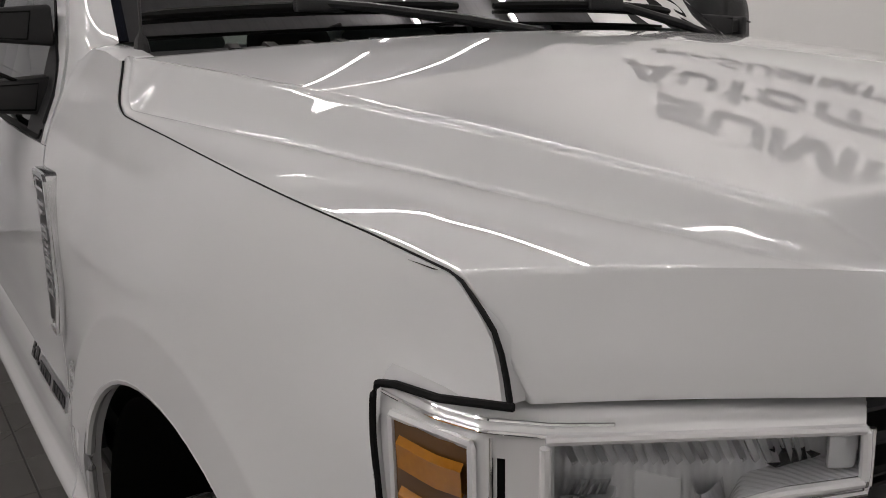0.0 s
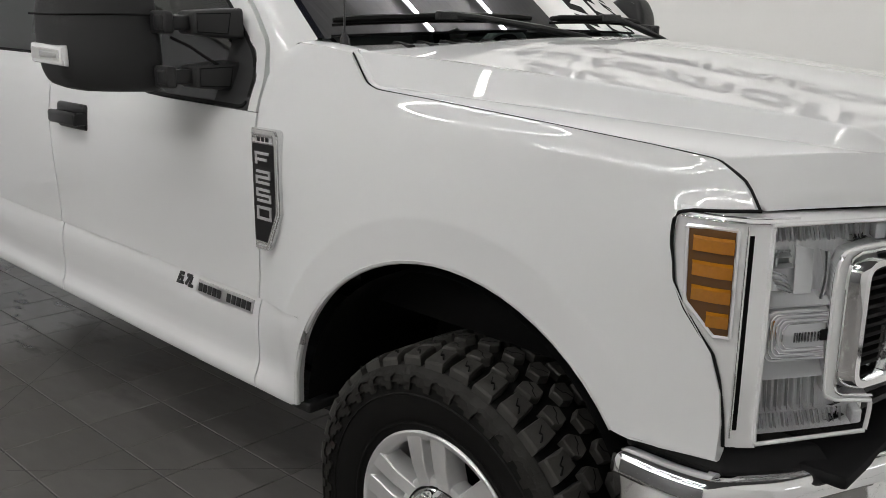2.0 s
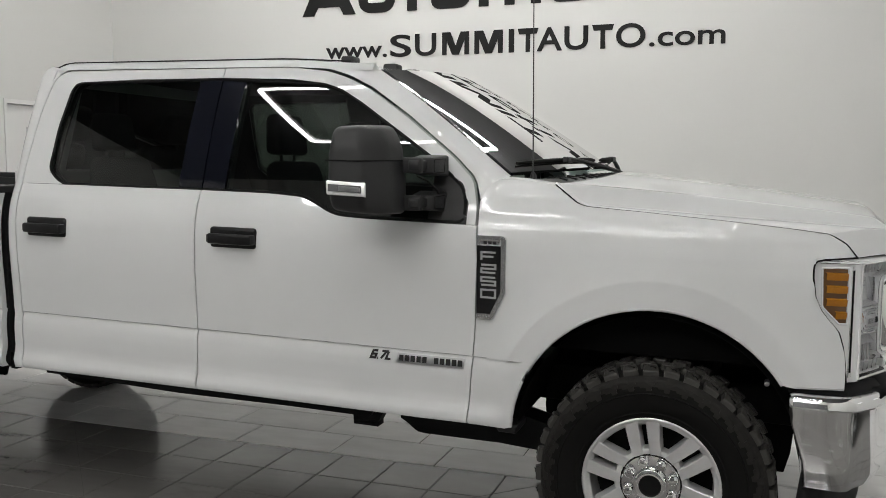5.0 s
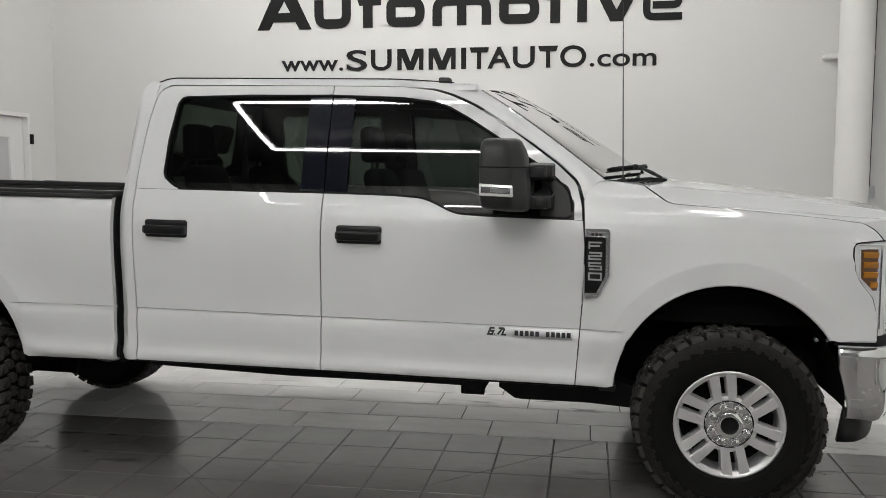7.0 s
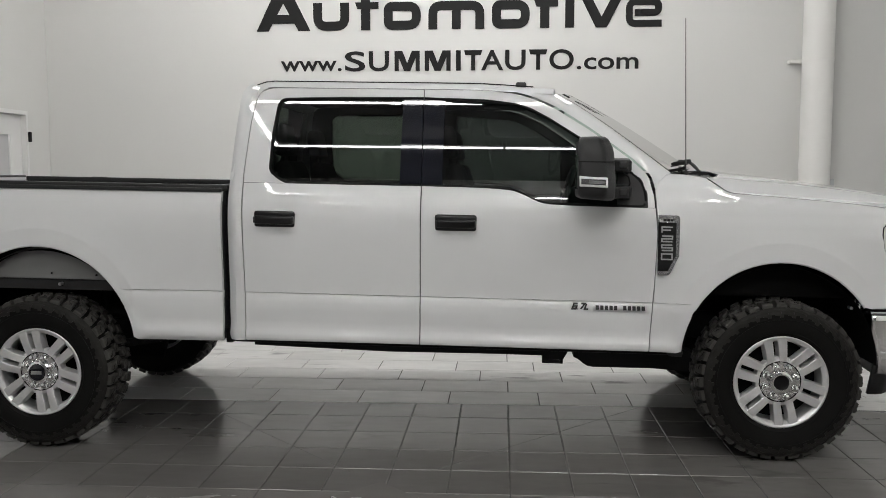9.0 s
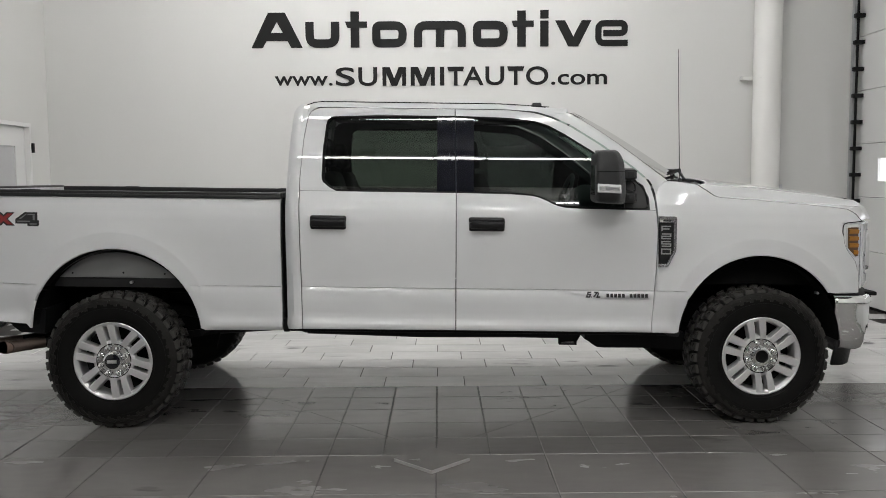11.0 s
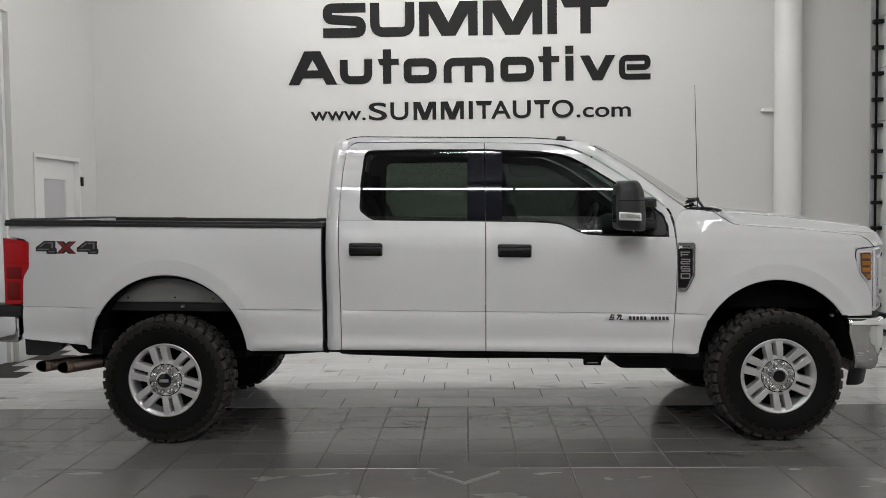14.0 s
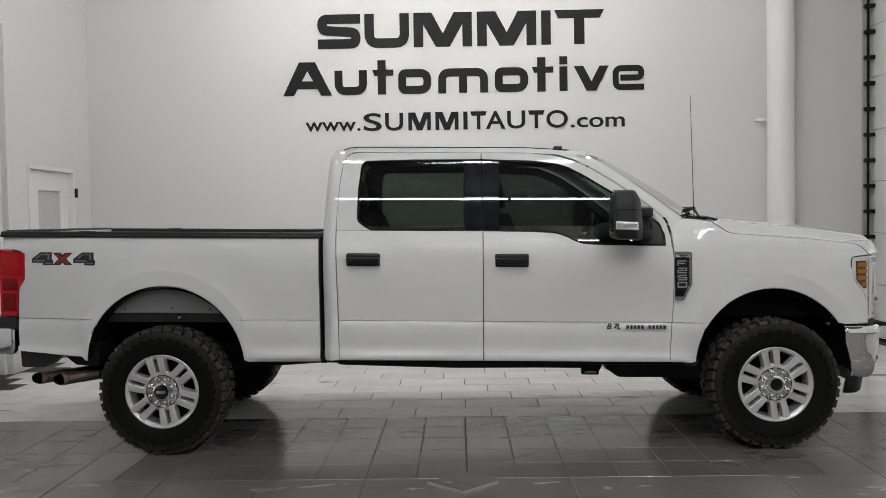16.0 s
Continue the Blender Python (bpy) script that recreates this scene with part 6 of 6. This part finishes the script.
def wheel_meshes():
    made = {}
    carcass = [(0.225, 0.105), (0.232, 0.122), (0.25, 0.132), (0.30, 0.146), (0.345, 0.150), (0.380, 0.146), (0.394, 0.138), (0.405, 0.122), (0.410, 0.06), (0.411, 0.0)]
    profile = [(r, -w) for r, w in carcass] + [(r, w) for r, w in carcass[-2::-1]]
    made["tyre"] = lathe(profile, 96)
    ring = lathe([(0.262, -0.1375), (0.266, -0.1405), (0.270, -0.1395), (0.274, -0.142)], 96)
    ring2 = lathe([(0.335, -0.1495), (0.338, -0.1525), (0.341, -0.1495)], 96)
    made["tyre"] = join(made["tyre"], ring, ring2)
    lugs = []

    step = 2 * math.pi / LUGS

    def knob(theta, corners, r0, r1, shrink=0.84):
        """A tread block from corners of (turn in steps, y), narrower at its top."""
        ca = sum(c[0] for c in corners) / len(corners)
        cy = sum(c[1] for c in corners) / len(corners)
        pts = []
        for r, k in ((r0, 1.0), (r1 - 0.004, 0.93), (r1, shrink)):
            for a, y in corners:
                t = theta + step * (ca + (a - ca) * k)
                q = cy + (y - cy) * k
                drop = 0.012 * max(0.0, (abs(q) - 0.10) / 0.035) ** 2
                pts.append(((r - drop) * math.cos(t), q, (r - drop) * math.sin(t)))
        return hull_block(pts)

    for n in range(LUGS):
        t = n * step
        long = n % 2
        for sgn in (-1, 1):
            o = 0.0 if sgn < 0 else 0.5
            e = 0.137 if long else 0.132
            lugs.append(knob(t, [(o + 0.0, sgn * e), (o + 0.80, sgn * e), (o + 0.74, sgn * 0.100), (o + 0.86, sgn * 0.071), (o + 0.20, sgn * 0.064), (o + 0.08, sgn * 0.098)], 0.385, 0.430))
            lugs.append(knob(t, [(o + 0.45, sgn * 0.058), (o + 1.00, sgn * 0.064), (o + 1.10, sgn * 0.034), (o + 0.88, sgn * 0.008), (o + 0.42, sgn * 0.012), (o + 0.30, sgn * 0.038)], 0.398, 0.430))
    # stepped zigzag relief on the outer sidewall
    def wall_y(r):
        return -float(np.interp(r, [p[0] for p in carcass[:8]], [p[1] for p in carcass[:8]]))

    lumps = []
    for lift, pattern in ((0.0055, ((0.0, 0.366), (0.30, 0.366), (0.34, 0.350), (0.62, 0.350), (0.66, 0.360), (0.96, 0.360))), (0.0105, ((0.0, 0.386), (0.18, 0.380), (0.22, 0.370), (0.52, 0.370), (0.56, 0.382), (0.96, 0.386)))):
        inner = [(step * (n + a), r) for n in range(LUGS) for a, r in pattern]
        rows = []
        for k in (0.0, 0.0001, 0.5, 1.0):
            row = []
            for a, r in inner:
                q = lerp(r, 0.4015, k)
                row.append((q * math.cos(a), wall_y(q) - (0.0 if k == 0.0 else lift), q * math.sin(a)))
            rows.append(row + row[:1])
        lumps.append(sheet(rows))
    made["sidewall"] = join(*lumps)
    made["tread"] = join(*lugs)
    sipes = []

    def sipe(theta, line):
        for (a, y), (c, q) in zip(line, line[1:]):
            d = np.array(((c - a) * step * 0.43, q - y))
            side = 0.0011 * np.array((-d[1], d[0])) / np.linalg.norm(d)
            pts = []
            for b, w in ((a, y), (c, q)):
                for e in (-1, 1):
                    t = theta + step * b + e * side[0] / 0.43
                    pts += [(r * math.cos(t), w + e * side[1], r * math.sin(t)) for r in (0.424, 0.4304)]
            sipes.append(hull_block(pts))

    for n in range(LUGS):
        t = n * step
        for sgn in (-1, 1):
            o = 0.0 if sgn < 0 else 0.5
            sipe(t, [(o + 0.20, sgn * 0.118), (o + 0.36, sgn * 0.104), (o + 0.44, sgn * 0.108), (o + 0.60, sgn * 0.090)])
            sipe(t, [(o + 0.42, sgn * 0.046), (o + 0.62, sgn * 0.040), (o + 0.70, sgn * 0.030), (o + 0.92, sgn * 0.026)])
    made["sipes"] = join(*sipes)
    barrel = [(0.246, -0.128), (0.2475, -0.134), (0.243, -0.1375), (0.236, -0.136), (0.231, -0.131), (0.223, -0.125), (0.2195, -0.120), (0.2180, -0.110), (0.2180, -0.088), (0.219, -0.080), (0.214, -0.04), (0.205, 0.03), (0.215, 0.10), (0.24, 0.125)]
    made["rim"] = join(lathe(barrel, 72), lathe([(0.133, -0.072), (0.1325, -0.106), (0.128, -0.116), (0.121, -0.119), (0.107, -0.119)], 48))
    back = lathe([(0.214, -0.02), (0.16, -0.012), (0.0, -0.012)], 48)
    made["rim_back"] = back
    spokes = []
    for k in range(6):
        mid = radians(102 + 60 * k)
        for e in (-1, 1):
            d1 = np.array((math.cos(mid), math.sin(mid)))
            t1 = np.array((-d1[1], d1[0]))
            pts = []
            for r, off, w, yo, yi in ((0.098, 0.0315, 0.0190, -0.119, -0.06), (0.16, 0.0348, 0.0208, -0.131, -0.08), (0.234, 0.0385, 0.0245, -0.1325, -0.085)):
                for s in (-1, 1):
                    q = d1 * r + t1 * (off * e + w * s)
                    pts += [(q[0], yo, q[1])]
                    q = d1 * r + t1 * (off * e + (w + 0.005) * s)
                    pts += [(q[0], yi, q[1])]
            spokes.append(hull_block(pts, 0.0025, 1))
    made["spoke"] = spokes
    made["hub"] = lathe([(0.118, -0.085), (0.116, -0.112), (0.108, -0.120), (0.102, -0.1185), (0.060, -0.1185), (0.058, -0.142), (0.050, -0.146), (0.040, -0.145), (0.036, -0.132)], 48)
    made["hub_ring"] = lathe([(0.113, -0.1155), (0.108, -0.1225), (0.104, -0.119)], 48)
    made["bore"] = lathe([(0.0365, -0.133), (0.0, -0.133)], 32)
    nut = lathe([(0.0195, -0.116), (0.0190, -0.136), (0.0165, -0.143), (0.013, -0.1455), (0.0, -0.1465)], 12)
    made["nut"] = nut
    made["cap"] = lathe([(0.050, -0.140), (0.046, -0.150), (0.030, -0.153), (0.0, -0.153)], 32)
    return made


WM = wheel_meshes()


def to_mesh(name, lump, mat, angle=35):
    me = bpy.data.meshes.new(name)
    me.from_pydata([tuple(v) for v in lump[0]], [], lump[1])
    bm = bmesh.new()
    bm.from_mesh(me)
    bmesh.ops.recalc_face_normals(bm, faces=list(bm.faces))
    bm.to_mesh(me)
    bm.free()
    me.materials.append(mat)
    me.polygons.foreach_set("use_smooth", [True] * len(me.polygons))
    me.set_sharp_from_angle(angle=radians(angle))
    return me


MESH = {"wheel": to_mesh("wheel", WM["rim"], ALLOY), "tyre": to_mesh("tyre", WM["tyre"], RUBBER, 50), "tread": to_mesh("tread", WM["tread"], TREAD, 20), "sidewall": to_mesh("sidewall", WM["sidewall"], TREAD_SIDE, 20), "tread_cut": to_mesh("tread_cut", WM["sipes"], SEAL, 20), "hub": to_mesh("hub", WM["hub"], CHROME), "hub_ring": to_mesh("hub_ring", WM["hub_ring"], SEAL),
        "bore": to_mesh("bore", WM["bore"], SEAL), "lug_nut": to_mesh("lug_nut", WM["nut"], CHROME), "cap": to_mesh("cap", WM["cap"], GLOSS_BLACK), "brake_disc": to_mesh("brake_disc", WM["rim_back"], DARK), "bar": to_mesh("bar", block((-0.030, -0.1565, -0.010), (0.030, -0.1525, 0.010), 0.001), SATIN)}
SPOKES = [to_mesh("spoke", s, ALLOY, 30) for s in WM["spoke"]]


def child(name, me, parent, m=Matrix(), label=""):
    ob = new(name, me)
    ob.parent = parent
    ob.matrix_basis = m
    return tagged(ob, label)


for x, sgn, spin in ((0.0, -1, 0), (4.059, -1, 3), (0.0, 1, 20), (4.059, 1, 35)):
    wheel = new("wheel", MESH["wheel"])
    wheel.parent = truck
    wheel.matrix_parent_inverse = Matrix.Translation(-BASE[truck.name])
    wheel.matrix_basis = pose(x, sgn * 0.850, 0.43, 0, 0, 0 if sgn < 0 else 180) @ pose(0, 0, 0, 0, spin, 0)
    tagged(wheel, "silver alloy wheel with a chunky off-road tyre")
    child("tyre", MESH["tyre"], wheel, label="black off-road tyre")
    child("tread", MESH["tread"], wheel)
    child("sidewall_relief", MESH["sidewall"], wheel)
    tagged(child("tread_cut", MESH["tread_cut"], wheel), kind="stuff")
    child("brake_disc", MESH["brake_disc"], wheel)
    for me in SPOKES:
        child("spoke", me, wheel)
    child("hub", MESH["hub"], wheel, label="chrome hub")
    child("hub_ring", MESH["hub_ring"], wheel)
    for k in range(8):
        a = radians(45 * k + 22)
        child("lug_nut", MESH["lug_nut"], wheel, Matrix.Translation((0.083 * math.cos(a), 0, 0.083 * math.sin(a))))
    if x < 1:
        child("hub_cap", MESH["cap"], wheel)
        child("cap_bar", MESH["bar"], wheel)
    else:
        child("hub_bore", MESH["bore"], wheel)

# ---- cabin ----
for doors, outer, inner in ((rear_doors, [(1.150, 1.30), (1.150, 1.517), (1.170, 1.80), (1.20, 1.925), (1.26, 1.980), (1.6, 1.985), (2.150, 1.985)], [(1.42, 1.455), (1.325, 1.53), (1.330, 1.70), (1.345, 1.888), (1.385, 1.928), (1.7, 1.936), (2.150, 1.938)]),
                            (front_doors, [(3.386, 1.36), (3.380, 1.434), (3.355, 1.543), (3.056, 1.775), (2.873, 1.885), (2.666, 1.965), (2.155, 1.985)], [(3.338, 1.37), (3.335, 1.45), (3.315, 1.515), (3.013, 1.728), (2.831, 1.838), (2.66, 1.910), (2.155, 1.938)])):
    both("window_surround", *folded(*band(outer, inner, 30, deep(0.040)), 0.012), DASH, doors, "dark inner window trim", body=True)
both("door_card", *folded(*patch([(1.20, 0.72), (2.141, 0.72)], [(1.20, 1.462), (2.149, 1.462)], [(1.20, 0.72), (1.20, 1.462)], [(2.141, 0.72), (2.149, 1.462)], 6, 10, deep(0.05)), 0.02), DASH, rear_doors, "dark inner door panel", body=True)
both("door_card", *folded(*patch([(2.147, 0.72), (3.34, 0.72)], [(2.155, 1.455), (2.62, 1.445), (2.82, 1.374), (3.34, 1.368)], [(2.147, 0.72), (2.155, 1.455)], [(3.34, 0.72), (3.34, 1.368)], 12, 10, deep(0.05), 0), 0.02), DASH, front_doors, "dark inner door panel", body=True)
both("pillar_cover", *folded(*patch([(2.05, 1.45), (2.25, 1.45)], [(2.06, 1.955), (2.25, 1.955)], [(2.05, 1.45), (2.06, 1.955)], [(2.25, 1.45), (2.25, 1.955)], 3, 8, deep(0.055)), 0.03), DASH, truck, "dark inner door pillar", body=True)
part("dashboard", *hull_block([(3.05, w, z) for w in (-0.80, 0.80) for z in (1.15, 1.42)] + [(3.55, w, z) for w in (-0.80, 0.80) for z in (1.15, 1.50)] + [(3.20, w, 1.52) for w in (-0.75, 0.75)], 0.03), DASH, truck, "dark grey dashboard", body=True)
part("cabin_floor", *block((1.15, -0.85, 0.66), (3.50, 0.85, 0.72)), DASH, truck, body=True, angle=0)
part("headliner", *block((1.25, -0.66, 1.975), (2.75, 0.66, 1.985)), HEADLINER, truck, "grey headliner", body=True, angle=0)
for x, ws in ((2.38, (-0.42, 0.42)), (1.40, (-0.45, 0.45))):
    for w in ws:
        seat = part("seat", *join(hull_block([(x + 0.05, w - 0.24, 1.05), (x + 0.55, w - 0.25, 1.08), (x + 0.05, w + 0.24, 1.05), (x + 0.55, w + 0.25, 1.08), (x + 0.05, w - 0.24, 0.88), (x + 0.52, w - 0.22, 0.88), (x + 0.05, w + 0.24, 0.88), (x + 0.52, w + 0.22, 0.88)], 0.05),
                                  hull_block([(x - 0.02, w - 0.24, 1.0), (x + 0.14, w - 0.25, 1.0), (x - 0.02, w + 0.24, 1.0), (x + 0.14, w + 0.25, 1.0), (x - 0.13, w - 0.20, 1.58), (x - 0.03, w - 0.20, 1.60), (x - 0.13, w + 0.20, 1.58), (x - 0.03, w + 0.20, 1.60)], 0.045)), SEAT, truck,
                    "dark grey cloth seat", body=True)
        part("headrest", *join(hull_block([(x - 0.15, w - 0.13, 1.62), (x - 0.05, w - 0.14, 1.62), (x - 0.15, w + 0.13, 1.62), (x - 0.05, w + 0.14, 1.62), (x - 0.16, w - 0.11, 1.80), (x - 0.08, w - 0.12, 1.81), (x - 0.16, w + 0.11, 1.80), (x - 0.08, w + 0.12, 1.81)], 0.03),
                               tube([(x - 0.10, w - 0.06, 1.55), (x - 0.10, w - 0.06, 1.65)], 0.008, 8), tube([(x - 0.10, w + 0.06, 1.55), (x - 0.10, w + 0.06, 1.65)], 0.008, 8)), SEAT, seat, body=True)
part("steering_wheel", *join(tube([(3.02 + 0.06 * math.sin(a), 0.42 + 0.18 * math.cos(a), 1.42 + 0.17 * math.sin(a)) for a in np.linspace(0, 2 * math.pi, 33)], 0.015, 8, False), tube([(3.02, 0.26, 1.42), (3.02, 0.58, 1.42)], 0.02, 8), tube([(3.02, 0.42, 1.42), (3.12, 0.42, 1.35)], 0.05, 12)), DASH, truck, "black steering wheel", body=True)
part("rear_view_mirror", *join(block((2.93, -0.12, 1.86), (2.97, 0.12, 1.93), 0.012), tube([(2.96, 0, 1.92), (3.03, 0, 1.985)], 0.008, 8)), DASH, truck, body=True)

# ---- floor drain ----
drain = tagged(part("drain_cover", *prism([(1.995, -1.866), (2.200, -1.660), (1.995, -1.454), (1.790, -1.660)], 0.0006, 0.0155, 2), TILE, angle=0),
               "square grey drain cover set diagonally in the tiled floor", "drain cover")
part("edge_strip", *solid_stroke([(1.788, -1.662), (1.995, -1.869), (2.202, -1.662)], 0.008, lambda a, b, d: (a, b, 0.0008 + d), 0.0155), STEEL_PLATE, drain, "bright metal edge strip", angle=0)

# thin dark lines painted for the reflection change where the floor falls towards the drain
for sgn in (-1, 1):
    part("cut_joint", *solid_stroke([(1.995 + sgn * 0.19, -1.28), (1.995 + sgn * 1.50, 0.060)], 0.0022, lambda a, b, d: (a, b, 0.0002 + d), 0.0008), GROUT, floor, angle=0)


# ---- floor tiles ----
def tile_mesh(w, d, mat):
    g, c = 0.0028, 0.0020
    a, b = w / 2 - g, d / 2 - g
    verts = [(-a, -b, -0.006), (a, -b, -0.006), (a, b, -0.006), (-a, b, -0.006), (-a, -b, -c), (a, -b, -c), (a, b, -c), (-a, b, -c),
             (-a + c, -b + c, 0), (a - c, -b + c, 0), (a - c, b - c, 0), (-a + c, b - c, 0)]
    faces = [(8, 9, 10, 11)] + [(k, (k + 1) % 4, 4 + (k + 1) % 4, 4 + k) for k in range(4)] + [(4 + k, 4 + (k + 1) % 4, 8 + (k + 1) % 4, 8 + k) for k in range(4)]
    me = bpy.data.meshes.new("tile")
    me.from_pydata(verts, [], faces)
    me.materials.append(mat)
    return me, verts, faces


ROW = 0.325
kinds = {"plank": (0.61, ROW), "small": (0.305, ROW), "large": (0.61, 0.61)}
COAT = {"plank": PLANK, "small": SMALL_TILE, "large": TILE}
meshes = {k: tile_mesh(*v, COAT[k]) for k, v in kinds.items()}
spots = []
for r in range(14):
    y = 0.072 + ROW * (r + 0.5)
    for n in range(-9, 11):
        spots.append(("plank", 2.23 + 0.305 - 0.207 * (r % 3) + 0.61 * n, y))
for r in range(5):
    for n in range(-17, 19):
        spots.append(("small", 2.02 + 0.1525 + 0.305 * n, 0.072 - ROW * (r + 0.5)))
for r in range(15):
    for n in range(-9, 11):
        spots.append(("large", 2.02 + 0.305 + 0.61 * n, 0.072 - 5 * ROW - 0.61 * (r + 0.5)))
rest = {"plank": [], "small": [], "large": []}
for kind, x, y in spots:
    w, d = kinds[kind]
    if x - w / 2 < X0 - 0.15 or x + w / 2 > X1 + 0.15 or y + d / 2 > Y1 + 0.15 or y - d / 2 < Y0 - 0.15:
        continue
    me, verts, faces = meshes[kind]
    if -0.4 < x < 4.6 and -3.4 < y < 1.9:
        ob = new("tile", me)
        ob.location = (x, y, 0)
        ob.parent = floor
    else:
        rest[kind].append(([(v[0] + x, v[1] + y, v[2]) for v in verts], faces))
for kind, lumps in rest.items():
    tagged(part("tile_field", *join(*lumps), COAT[kind], floor, angle=0), kind="stuff")
